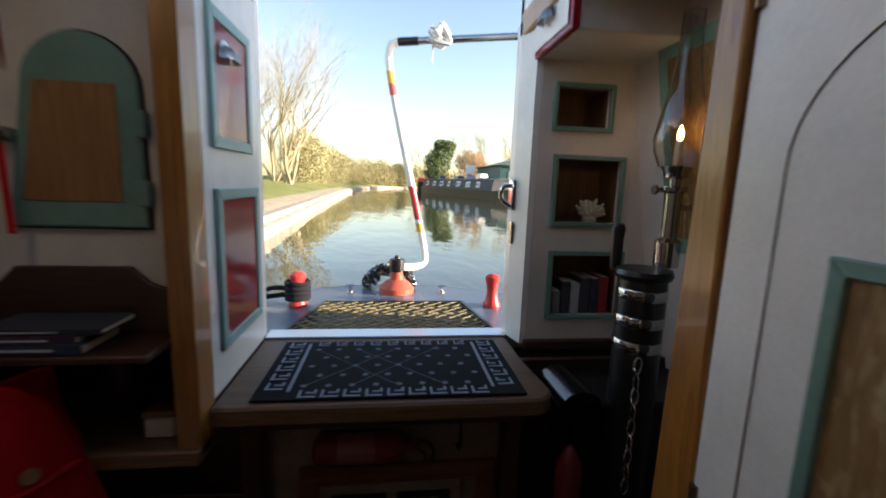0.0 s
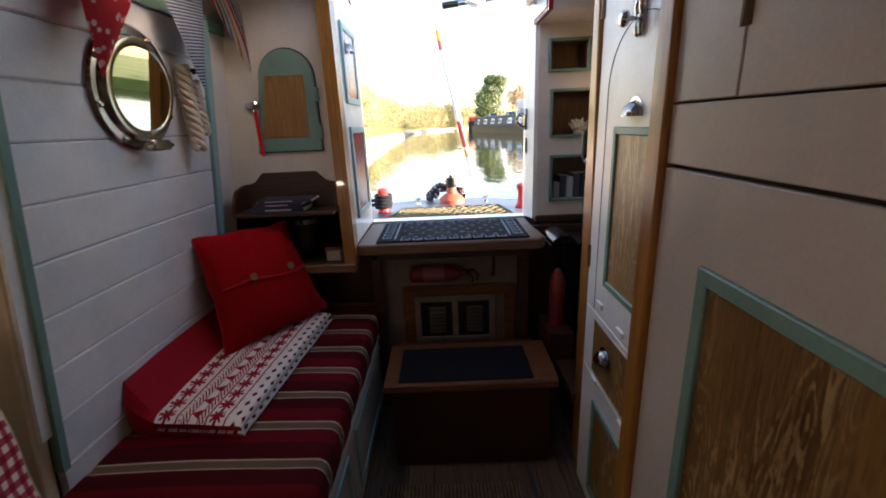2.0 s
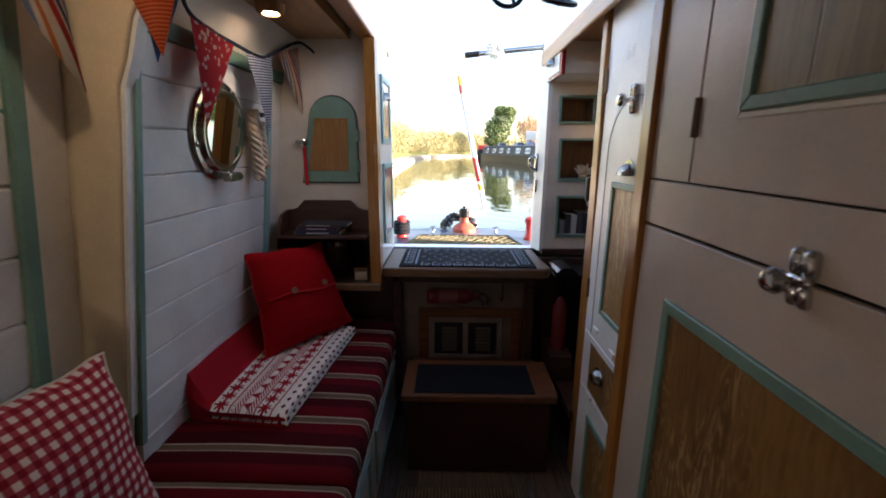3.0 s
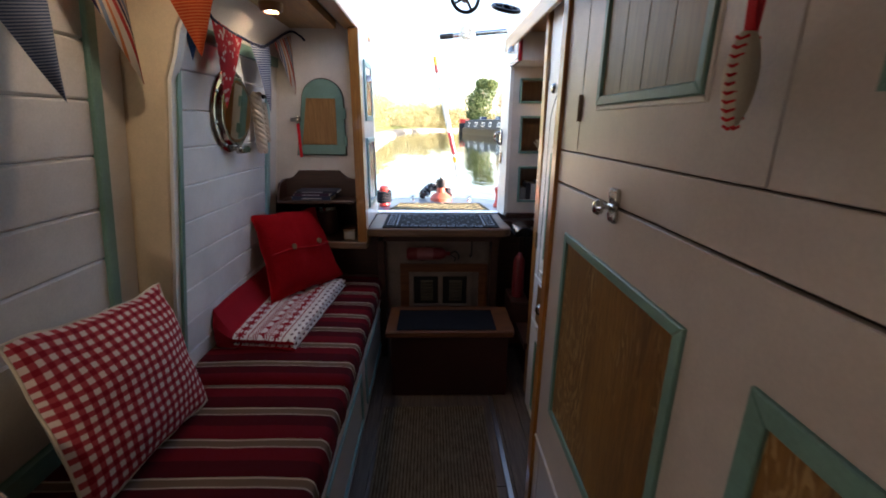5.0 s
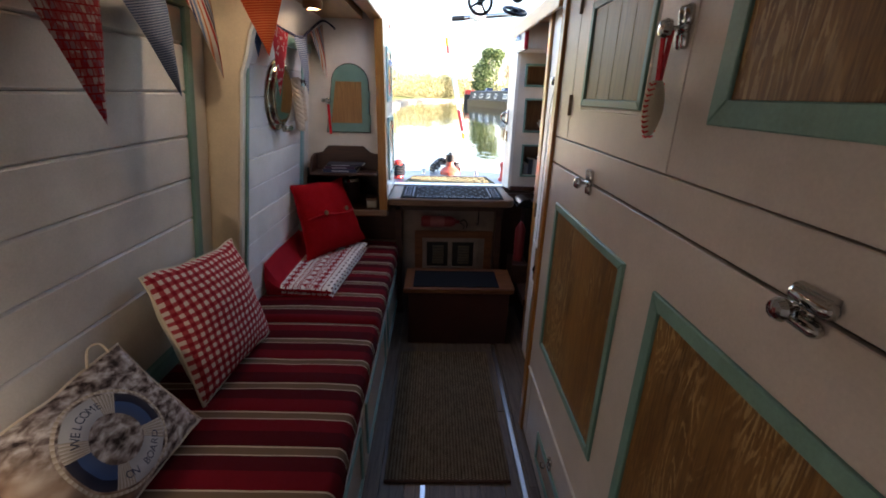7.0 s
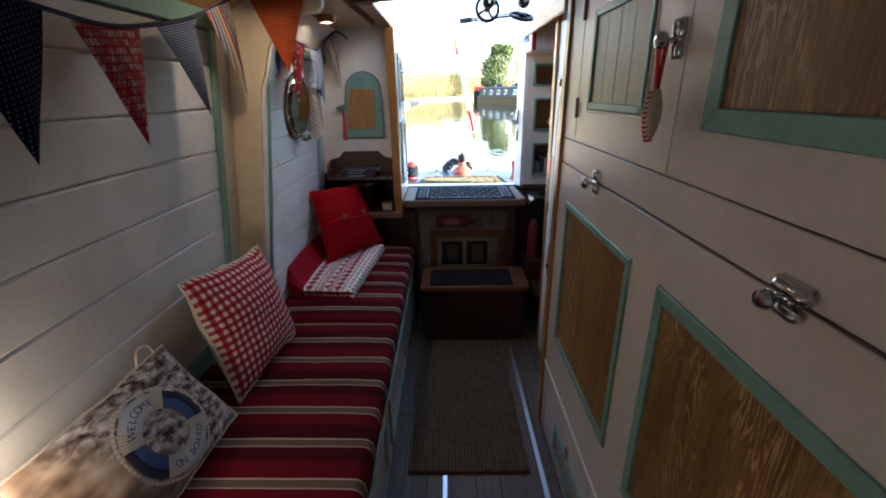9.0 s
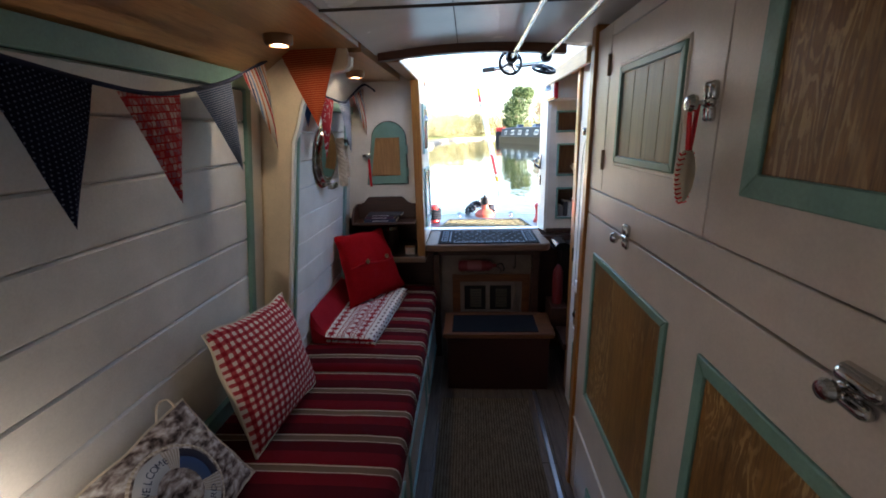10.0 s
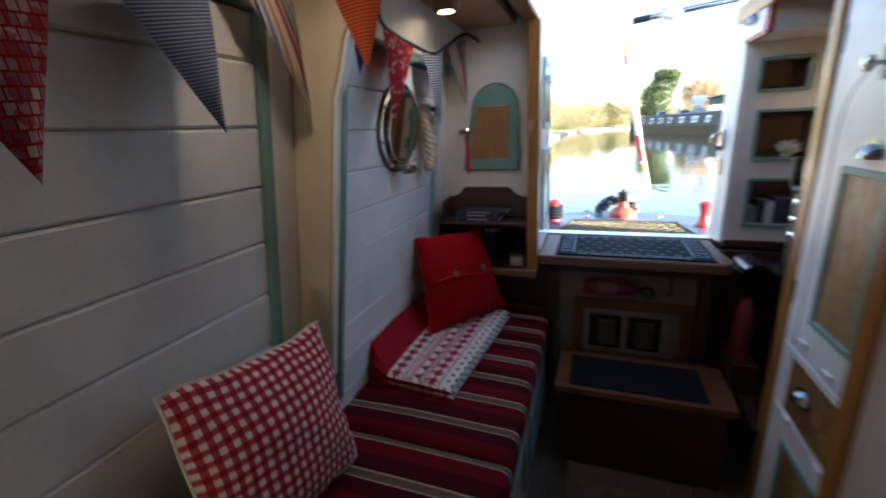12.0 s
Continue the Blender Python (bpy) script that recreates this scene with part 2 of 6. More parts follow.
def box(bm, x0, x1, y0, y1, z0, z1, bev=0.0, seg=1):
    vs = [bm.verts.new(p) for p in ((x0, y0, z0), (x1, y0, z0), (x1, y1, z0), (x0, y1, z0), (x0, y0, z1), (x1, y0, z1), (x1, y1, z1), (x0, y1, z1))]
    fs = [bm.faces.new([vs[i] for i in q]) for q in ((0, 3, 2, 1), (4, 5, 6, 7), (0, 1, 5, 4), (1, 2, 6, 5), (2, 3, 7, 6), (3, 0, 4, 7))]
    if bev:
        es = list({e for f in fs for e in f.edges})
        bmesh.ops.bevel(bm, geom=es, offset=bev, segments=seg, affect="EDGES", profile=0.5)
    return bm


def boxed(*a, **k):
    return box(bmesh.new(), *a, **k)


def prism(bm, pts, axis, a0, a1, bev=0.0):
    def place(u, v, a):
        return {"x": (a, u, v), "y": (u, a, v), "z": (u, v, a)}[axis]
    lo = [bm.verts.new(place(u, v, a0)) for u, v in pts]
    hi = [bm.verts.new(place(u, v, a1)) for u, v in pts]
    fs = [bm.faces.new(lo), bm.faces.new(hi[::-1])]
    n = len(pts)
    fs += [bm.faces.new((lo[i], hi[i], hi[(i + 1) % n], lo[(i + 1) % n])) for i in range(n)]
    if bev:
        bmesh.ops.recalc_face_normals(bm, faces=fs)
        es = list({e for f in fs[:2] for e in f.edges})
        bmesh.ops.bevel(bm, geom=es, offset=bev, segments=1, affect="EDGES")
    return bm


def prismed(*a, **k):
    return prism(bmesh.new(), *a, **k)


def lathe(bm, profile, seg=24, m=Matrix()):
    rings = []
    for r, z in profile:
        if r < 1e-5:
            rings.append([bm.verts.new(m @ Vector((0, 0, z)))])
        else:
            rings.append([bm.verts.new(m @ Vector((r * math.cos(2 * math.pi * i / seg), r * math.sin(2 * math.pi * i / seg), z))) for i in range(seg)])
    for a, b in zip(rings, rings[1:]):
        for i in range(seg):
            j = (i + 1) % seg
            if len(a) == 1 and len(b) == 1:
                continue
            if len(a) == 1:
                bm.faces.new((a[0], b[i], b[j]))
            elif len(b) == 1:
                bm.faces.new((a[i], a[j], b[0]))
            else:
                bm.faces.new((a[i], a[j], b[j], b[i]))
    return bm


def axis_to(p, d):
    return Matrix.Translation(p) @ Vector(d).to_track_quat("Z", "Y").to_matrix().to_4x4()


def tube(bm, pts, r, seg=8, caps=True):
    pts = [Vector(p) for p in pts]
    rs = r if isinstance(r, (list, tuple)) else [r] * len(pts)
    rings, side = [], None
    for i, p in enumerate(pts):
        d = (pts[min(i + 1, len(pts) - 1)] - pts[max(i - 1, 0)]).normalized()
        if side is None:
            side = d.cross(Vector((0.31, 0.22, 0.92))).normalized()
        side = (side - d * side.dot(d)).normalized()
        up = d.cross(side)
        rings.append([bm.verts.new(p + rs[i] * (math.cos(2 * math.pi * k / seg) * side + math.sin(2 * math.pi * k / seg) * up)) for k in range(seg)])
    for a, b in zip(rings, rings[1:]):
        for k in range(seg):
            bm.faces.new((a[k], a[(k + 1) % seg], b[(k + 1) % seg], b[k]))
    if caps:
        bm.faces.new(rings[0])
        bm.faces.new(rings[-1][::-1])
    return bm


def smooth_path(pts, n=8):
    out, pts = [], [Vector(p) for p in pts]
    for i in range(len(pts) - 1):
        p0, p1, p2, p3 = pts[max(i - 1, 0)], pts[i], pts[i + 1], pts[min(i + 2, len(pts) - 1)]
        for k in range(n):
            t = k / n
            out.append(0.5 * (2 * p1 + (p2 - p0) * t + (2 * p0 - 5 * p1 + 4 * p2 - p3) * t * t + (3 * p1 - p0 - 3 * p2 + p3) * t ** 3))
    return out + [pts[-1]]


def frame_bars(x0, x1, a0, a1, z0, z1, w, axis):
    """Four mitred bars round a rectangle: thickness x0..x1 along axis, a and z in its plane."""
    bm = bmesh.new()
    for q in ([(a0, z0), (a1, z0), (a1 - w, z0 + w), (a0 + w, z0 + w)], [(a1, z0), (a1, z1), (a1 - w, z1 - w), (a1 - w, z0 + w)],
              [(a1, z1), (a0, z1), (a0 + w, z1 - w), (a1 - w, z1 - w)], [(a0, z1), (a0, z0), (a0 + w, z0 + w), (a0 + w, z1 - w)]):
        prism(bm, q, axis, x0, x1, 0.002)
    return bm


# ---- large structure ----
FLOOR, ROOF = -0.06, 1.80


def near_x(z):
    return -0.553 + 0.122 * z


def far_x(z):
    return -0.441 + 0.11 * z


def structure(name, label, category, bm, material, smooth=False):
    return tagged(part(name, bm, material, None, "", smooth), label, category, "", "structure")


def board(bm, fx, y0, y1, z0, z1, thick=0.016, ch=0.005):
    """A tongued board on a leaning side; fx gives its face."""
    pts = [(fx(z0) - thick, z0), (fx(z0) - ch, z0), (fx(z0 + ch), z0 + ch), (fx(z1 - ch), z1 - ch), (fx(z1) - ch, z1), (fx(z1) - thick, z1)]
    return prism(bm, pts, "y", y0, y1)


HOLE_Y, HOLE_Z, HOLE_R = 0.890, 1.326, 0.118


def holed(bm, fx, y0, y1, z0, z1, thick, yc, zc, rr, ch=0.004):
    """A board of a leaning side with a round hole through it, in one or two pieces."""
    def arc(za, zb, s, n=8):
        return [(yc + s * math.sqrt(max(0, rr * rr - (za + (zb - za) * i / n - zc) ** 2)), za + (zb - za) * i / n) for i in range(n + 1)]
    lo_in, hi_in = abs(z0 - zc) < rr, abs(z1 - zc) < rr
    if lo_in and hi_in:
        rims = [[(y0, z0)] + arc(z0, z1, -1) + [(y0, z1)], [(y1, z1)] + arc(z1, z0, 1) + [(y1, z0)]]
    elif lo_in:
        rims = [[(y0, z0)] + arc(z0, zc + rr, -1)[:-1] + arc(zc + rr, z0, 1) + [(y1, z0), (y1, z1), (y0, z1)]]
    elif hi_in:
        rims = [[(y1, z1)] + arc(z1, zc - rr, 1)[:-1] + arc(zc - rr, z1, -1) + [(y0, z1), (y0, z0), (y1, z0)]]
    elif z0 < zc < z1:
        rims = [[(y0, z0)] + [(yc, z0)] + arc(zc - rr, zc + rr, -1, 16) + [(yc, z1), (y0, z1)], [(y1, z1), (yc, z1)] + arc(zc + rr, zc - rr, 1, 16) + [(yc, z0), (y1, z0)]]
    else:
        return board(bm, fx, y0, y1, z0, z1, thick, ch)
    for pts in rims:
        lo = [bm.verts.new((fx(z) - thick, y, z)) for y, z in pts]
        mid = [bm.verts.new((fx(z) - ch, y, z)) for y, z in pts]
        hi = [bm.verts.new((fx(z), y, min(max(z, z0 + ch), z1 - ch))) for y, z in pts]
        n = len(pts)
        bm.faces.new(lo)
        bm.faces.new(hi)
        for a, b in ((lo, mid), (mid, hi)):
            for i in range(n):
                bm.faces.new((a[i], b[i], b[(i + 1) % n], a[(i + 1) % n]))
    return bm


# floor of narrow boards
floor = structure("floor", "dark wood cabin floor", "floor", boxed(-0.7, 1.5, -2.0, 1.8, FLOOR - 0.05, FLOOR - 0.014), GAP)

wall_near = structure("wall_port", "side of the cabin behind white boards", "wall", prismed([(-0.62, FLOOR), (near_x(FLOOR) - 0.018, FLOOR), (near_x(1.64) - 0.018, 1.64), (-0.62, 1.74)], "y", -2.0, 0.465), GAP)
wall_far = structure("wall_port_aft", "white boarded side of the aft cabin", "wall", holed(bmesh.new(), lambda z: far_x(z) - 0.03, 0.498, 1.78, FLOOR, 1.72, 0.08, HOLE_Y, HOLE_Z, HOLE_R), GAP)
# lower near wall stays cream board
structure("wall_panel_trim", "cream board beside the arch", "trim", prismed([(near_x(0.4) - 0.018, 0.4), (near_x(0.4) - 0.002, 0.4), (near_x(1.62) - 0.002, 1.62), (near_x(1.62) - 0.018, 1.62)], "y", 0.372, 0.465), CREAM)
structure("green_strip_trim", "sage green painted cover strip", "trim", prismed([(near_x(0.4) - 0.01, 0.4), (near_x(0.4) + 0.012, 0.4), (near_x(1.577) + 0.012, 1.577), (near_x(1.577) - 0.01, 1.577)], "y", 0.338, 0.374, 0.004), GREEN)
structure("green_rail_trim", "sage green rail along the side", "trim", prismed([(near_x(1.578) - 0.012, 1.578), (near_x(1.578) + 0.014, 1.578), (near_x(1.63) + 0.014, 1.63), (near_x(1.63) - 0.012, 1.63)], "y", -2.0, 0.462, 0.004), GREEN)
structure("green_skirt_trim", "sage green rail above the bench", "trim", prismed([(near_x(0.44) - 0.012, 0.44), (near_x(0.44) + 0.016, 0.44), (near_x(0.5) + 0.014, 0.5), (near_x(0.5) - 0.012, 0.5)], "y", -2.0, 0.328, 0.004), GREEN)
structure("cant_panel", "varnished wood sloping panel under the roof", "wall", prismed([(near_x(1.632), 1.632), (-0.225, 1.716), (-0.225, 1.76), (-0.5, 1.76)], "y", -2.0, 0.465), WOODY)
structure("cant_panel_aft", "cream sloping panel in the aft cabin", "wall", prismed([(far_x(1.58) - 0.004, 1.58), (-0.195, 1.708), (-0.195, 1.76), (-0.5, 1.76), (-0.5, 1.58)], "y", 0.505, 1.39), CREAM)
structure("aft_strip_trim", "pale sage green cover strip", "trim", prismed([(far_x(0.4) - 0.012, 0.4), (far_x(0.4) + 0.012, 0.4), (far_x(1.56) + 0.012, 1.56), (far_x(1.56) - 0.012, 1.56)], "y", 1.235, 1.272, 0.004), PALEGREEN)
structure("aft_corner_panel", "cream panel in the corner", "wall", prismed([(far_x(0.3) - 0.03, 0.3), (far_x(0.3) - 0.002, 0.3), (far_x(1.6) - 0.002, 1.6), (far_x(1.6) - 0.03, 1.6)], "y", 1.27, 1.39), CREAM)
structure("aft_rail_trim", "green rail under the sloping panel", "trim", prismed([(far_x(1.535) - 0.012, 1.535), (far_x(1.535) + 0.01, 1.535), (far_x(1.575) + 0.01, 1.575), (far_x(1.575) - 0.012, 1.575)], "y", 0.506, 1.38, 0.003), GREEN)

# arched bulkhead between the two cabins
arch_in = [(-0.464, 0.0), (-0.384, 0.6), (-0.266, 1.40), (-0.240, 1.46), (-0.218, 1.53), (-0.188, 1.58), (-0.144, 1.618), (-0.09, 1.638), (-0.045, 1.645), (-0.028, 1.66), (-0.024, 1.69), (-0.034, 1.735)]
structure("bulkhead_port", "buff painted arched bulkhead", "wall", prismed(arch_in + [(-0.6, 1.735), (-0.6, 0.0)], "y", 0.465, 0.497, 0.003), BUFF)
bm = bmesh.new()
for (xa, za), (xb, zb) in zip(arch_in[1:10], arch_in[2:11]):
    prism(bm, [(xa - 0.002, za), (xa + 0.010, za), (xb + 0.010, zb), (xb - 0.002, zb)], "y", 0.474, 0.506)
structure("arch_edge_trim", "white edging round the arch", "trim", bm, WHITE)
bm = bmesh.new()
prism(bm, [(-0.399, 0.5), (-0.378, 0.5), (-0.245, 1.44), (-0.262, 1.44)], "y", 0.4975, 0.515)
structure("arch_bead_trim", "green bead behind the arch", "trim", bm, GREEN)

# aft cupboard column beside the doorway, with an opening shelf space below
structure("bulkhead_aft", "cream bulkhead with an arched cupboard door", "wall", prismed([(-0.50, 0.925), (0.085, 0.925), (0.085, 1.74), (-0.50, 1.74)], "y", 1.39, 1.41), CREAM)
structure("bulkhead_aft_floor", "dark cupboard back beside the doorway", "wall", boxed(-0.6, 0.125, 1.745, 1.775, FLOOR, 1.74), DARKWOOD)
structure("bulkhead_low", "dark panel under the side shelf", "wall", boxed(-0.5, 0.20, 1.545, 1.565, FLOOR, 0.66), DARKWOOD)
# stern wall
bm = bmesh.new()
box(bm, -0.65, 0.125, 1.782, 1.815, FLOOR, ROOF)
box(bm, 0.895, 1.65, 1.822, 1.85, FLOOR, ROOF)
box(bm, 0.125, 0.895, 1.782, 1.815, FLOOR, 0.742)
structure("wall_stern", "steel stern wall round the doorway", "wall", bm, WHITE)
structure("door_sill", "pale metal door sill", "threshold", boxed(0.127, 0.893, 1.776, 1.845, 0.7425, 0.757, 0.002), ALU)
# starboard side
structure("wall_starboard", "cream leaning side behind the range", "wall", prismed([(1.46, FLOOR), (1.28, 1.05), (1.17, 1.72), (1.6, 1.75), (1.6, FLOOR)], "y", 1.0, 1.822), CREAM)
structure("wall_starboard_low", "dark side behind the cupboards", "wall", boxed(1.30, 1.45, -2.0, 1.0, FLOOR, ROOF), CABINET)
# unseen wall, added to close the cabin behind the camera
structure("wall_fore", "cream closing wall behind the camera", "wall", boxed(-0.65, 1.6, -2.03, -2.0, FLOOR, ROOF), CABINET)

# ceiling: wooden soffit, cambered white panels, hatch left open
ceil = bmesh.new()
N = 10
for i in range(N):
    xa, xb = 0.02 + 0.86 * i / N, 0.02 + 0.86 * (i + 1) / N
    za, zb = (1.735 + 0.03 * math.sin(math.pi * (x - 0.02) / 0.86) for x in (xa, xb))
    prism(ceil, [(xa, za), (xb, zb), (xb, 1.79), (xa, 1.79)], "y", -2.0, 0.735)
structure("ceiling", "cambered white ceiling panels", "ceiling", ceil, CEILW)
bm = boxed(-0.5, 0.018, -2.0, 0.462, 1.716, 1.744)
box(bm, -0.5, 0.018, 0.50, 1.388, 1.708, 1.744)
structure("ceiling_soffit", "brown varnished wood soffit", "ceiling", bm, WOODY)
bm = bmesh.new()
for ya in (0.02, -0.62, -1.3):
    box(bm, 0.03, 0.86, ya, ya + 0.003, 1.718, 1.725)
prism(bm, [(0.36, 1.7605), (0.3625, 1.7605), (0.3625, 1.769), (0.36, 1.769)], "y", -2.0, 0.70)
structure("ceiling_joints", "dark joints between ceiling panels", "ceiling", bm, GAP)
# unseen slab over the ceiling, so that no sky light leaks in
bm = bmesh.new()
box(bm, -0.65, 0.10, -2.03, 1.85, 1.745, ROOF)
box(bm, 0.10, 0.90, -2.03, 0.76, 1.792, ROOF + 0.01)
box(bm, 0.90, 1.65, -2.03, 1.85, 1.745, ROOF)
structure("roof", "steel cabin roof", "roof", bm, HULL)
structure("ceiling_starboard", "varnished wood ceiling beside the hatch", "ceiling", boxed(0.90, 1.3, 0.43, 1.82, 1.722, 1.744), WOODX)
# hatch surround
bm = bmesh.new()
for i in range(12):
    xa, xb = 0.035 + 0.755 * i / 12, 0.035 + 0.755 * (i + 1) / 12
    za, zb = (1.721 + 0.022 * math.sin(math.pi * min(1, (x - 0.035) / 0.80)) for x in (xa, xb))
    prism(bm, [(xa, za - 0.014), (xb, zb - 0.014), (xb, zb + 0.02), (xa, za + 0.02)], "y", 0.705, 0.745)
structure("hatch_beam", "dark varnished beam at the hatch", "trim", bm, wood("beam_wood", (0.05, 0.018, 0.008), (0.16, 0.06, 0.025), "x", 0.3), True)
structure("hatch_runner", "varnished wood hatch runner", "trim", boxed(0.055, 0.12, 0.745, 1.80, 1.708, 1.744, 0.004), POST)
structure("hatch_runner_starboard", "varnished wood hatch runner", "trim", boxed(0.88, 0.899, 0.745, 1.80, 1.675, 1.744, 0.004), WOODY)
# starboard coaming made taller and longer forward, to keep the low sun out
structure("hatch_coaming", "white hatch coaming above the roof", "trim", box(boxed(0.085, 0.105, 0.76, 1.85, 1.744, 1.83, 0.003), 0.895, 0.915, 0.58, 1.85, 1.744, 1.885, 0.003), WHITE)
# post at the corner of the aft column
structure("corner_post", "varnished wooden corner post", "post", prismed([(0.082, 1.335), (0.128, 1.335), (0.128, 1.405), (0.082, 1.405)], "z", 0.665, 1.707, 0.005), POST)
# right doorway jamb
structure("door_jamb", "white door jamb", "door frame", prismed([(0.902, 1.690), (0.921, 1.690), (0.921, 1.821), (0.880, 1.821), (0.880, 1.775)], "z", 0.758, 1.72, 0.003), WHITE)


# niche wall with three framed openings
NICHES = [(0.968, 1.126, 1.412, 1.521), (0.981, 1.178, 1.138, 1.322), (0.987, 1.202, 0.853, 1.040)]
bm = bmesh.new()
for z0, z1 in ((0.775, 0.853), (1.040, 1.138), (1.322, 1.412), (1.521, 1.72)):
    box(bm, 0.922, 1.29, 1.690, 1.702, z0, z1)
for xa, xb, z0, z1 in NICHES:
    box(bm, 0.922, xa, 1.690, 1.702, z0, z1)
    box(bm, xb, 1.29, 1.690, 1.702, z0, z1)
structure("niche_wall", "cream wall with three open niches", "wall", bm, CREAM)
for xa, xb, z0, z1 in NICHES:
    bm = bmesh.new()
    box(bm, xa - 0.02, xb + 0.02, 1.81, 1.82, z0 - 0.02, z1 + 0.02)
    box(bm, xa - 0.02, xb + 0.02, 1.7025, 1.81, z0 - 0.02, z0 - 0.002)
    box(bm, xa - 0.02, xb + 0.02, 1.7025, 1.81, z1 + 0.002, z1 + 0.02)
    box(bm, xa - 0.02, xa - 0.002, 1.7025, 1.81, z0, z1)
    box(bm, xb + 0.002, xb + 0.02, 1.7025, 1.81, z0, z1)
    structure("niche_lining", "dark wood lining of a niche", "niche", bm, NICHEWOOD)
    structure("niche_trim", "sage green frame round a niche", "trim", frame_bars(1.676, 1.690, xa - 0.012, xb + 0.012, z0 - 0.012, z1 + 0.012, 0.013, "y"), GREEN)
structure("niche_ledge_trim", "brown wood ledge under the niches", "trim", boxed(0.913, 1.29, 1.672, 1.775, 0.745, 0.775, 0.004), DARKWOOD)
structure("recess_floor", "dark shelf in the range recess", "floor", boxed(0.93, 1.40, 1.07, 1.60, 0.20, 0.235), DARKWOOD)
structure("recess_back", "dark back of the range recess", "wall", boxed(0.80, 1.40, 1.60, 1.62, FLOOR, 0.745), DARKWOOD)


# ---- hardware ----
def cup_pull(root, m, name="cup_pull"):
    """A half-shell cup handle; m: x across, z up, -y out of the face."""
    bm = bmesh.new()
    rows = []
    for i in range(7):
        a = math.pi / 2 * i / 6
        rows.append([bm.verts.new(m @ Vector((0.036 * math.cos(b) * (0.35 + 0.65 * math.cos(a) if i else 1.0), -0.026 * math.sin(a) - 0.001, 0.034 * math.sin(b) * math.cos(a)))) for b in [math.pi * k / 12 for k in range(13)]])
    for a, b in zip(rows, rows[1:]):
        for k in range(12):
            bm.faces.new((a[k], a[k + 1], b[k + 1], b[k]))
    r = bmesh.ops.solidify(bm, geom=bm.faces[:], thickness=0.002)
    for s in range(12):
        a0, a1 = math.pi * s / 12, math.pi * (s + 1) / 12
        vs = [bm.verts.new(m @ Vector((q * math.cos(a), -0.002, q * math.sin(a)))) for q, a in ((0.035, a0), (0.043, a0), (0.043, a1), (0.035, a1))]
        bm.faces.new(vs)
    return pin(name, bm, CHROME, root, "chrome cup handle", True)


def latch(root, p, across="y", big=1.0, out=(-1, 0, 0), level=False):
    """A turn latch of two plates, a stem and a round knob, at p on a face that looks along out."""
    o = Vector(out)
    s = Vector((0, 1, 0)) if abs(o.x) > 0.5 else Vector((1, 0, 0))
    b = big
    c = Vector(p)
    up = Vector((0, 0, 1))
    def capsule(bm, a, e, r):
        d = (e - a).normalized()
        tube(bm, [a - d * r, a - d * r * 0.75, a - d * r * 0.3, a + d * 0.001, e, e + d * r * 0.4, e + d * r * 0.8, e + d * r], [r * 0.1, r * 0.66, r * 0.95, r, r, r * 0.9, r * 0.6, r * 0.1], 12)
    bm = bmesh.new()
    if level:
        capsule(bm, c + o * 0.010 * b + (up * 0.017 - s * 0.034) * b, c + o * 0.010 * b + (up * 0.019 + s * 0.012) * b, 0.0135 * b)
        box_ = c + o * 0.003 + up * 0.019 * b
        tube(bm, [box_ - s * 0.04 * b, box_ + s * 0.02 * b], 0.016 * b, 10)
    for ds in (() if level else (-0.010, 0.010)):
        capsule(bm, c + o * 0.004 * b + (s * ds + up * 0.012) * b, c + o * 0.006 * b + (s * ds + up * 0.032) * b, 0.0095 * b)
    pin("latch_plate", bm, CHROME, root, "chrome keeper with two rounded lugs", True)
    bm = bmesh.new()
    if level:
        capsule(bm, c + o * 0.010 * b - (up * 0.017 + s * 0.026) * b, c + o * 0.010 * b - (up * 0.015 - s * 0.016) * b, 0.012 * b)
    for ds in (() if level else (-0.009, 0.009)):
        capsule(bm, c + o * 0.004 * b + (s * ds - up * 0.028) * b, c + o * 0.006 * b + (s * ds - up * 0.012) * b, 0.008 * b)
    capsule(bm, c + o * 0.008 * b - s * 0.012 * b, c + o * 0.008 * b + s * 0.012 * b, 0.008 * b)
    pin("latch_body", bm, CHROME, root, "chrome latch body", True)
    bm = bmesh.new()
    tube(bm, [c + o * 0.004, c + o * 0.03 * b], 0.005 * b, 10)
    lathe(bm, [(0, 0), (0.008 * b, 0.001), (0.016 * b, 0.006 * b), (0.0175 * b, 0.013 * b), (0.013 * b, 0.021 * b), (0, 0.025 * b)], 18, axis_to(c + o * 0.028 * b, o))
    pin("latch_knob", bm, CHROME, root, "chrome latch knob", True)


def hinge(root, x0, x1, y, z0, z1, axis="x"):
    bm = bmesh.new()
    box(bm, x0, x1, y - 0.007, y + 0.007, z0, z1, 0.001)
    tube(bm, [(x0, y, z0), (x0, y, z1)], 0.004, 8)
    return pin("hinge", bm, STEELHINGE, root, "dull brass butt hinge")


def panel_y(root, x, y0, y1, z0, z1, w, infill, green=GREEN, sunk=0.006, boards=0):
    """A framed panel on a face that looks along -x at x."""
    pin("panel_frame", frame_bars(x - 0.007, x + 0.004, y0, y1, z0, z1, w, "x"), green, root, "sage green moulding")
    if boards:
        step = (y1 - y0 - 2 * w) / boards
        for i in range(boards):
            a = y0 + w + i * step
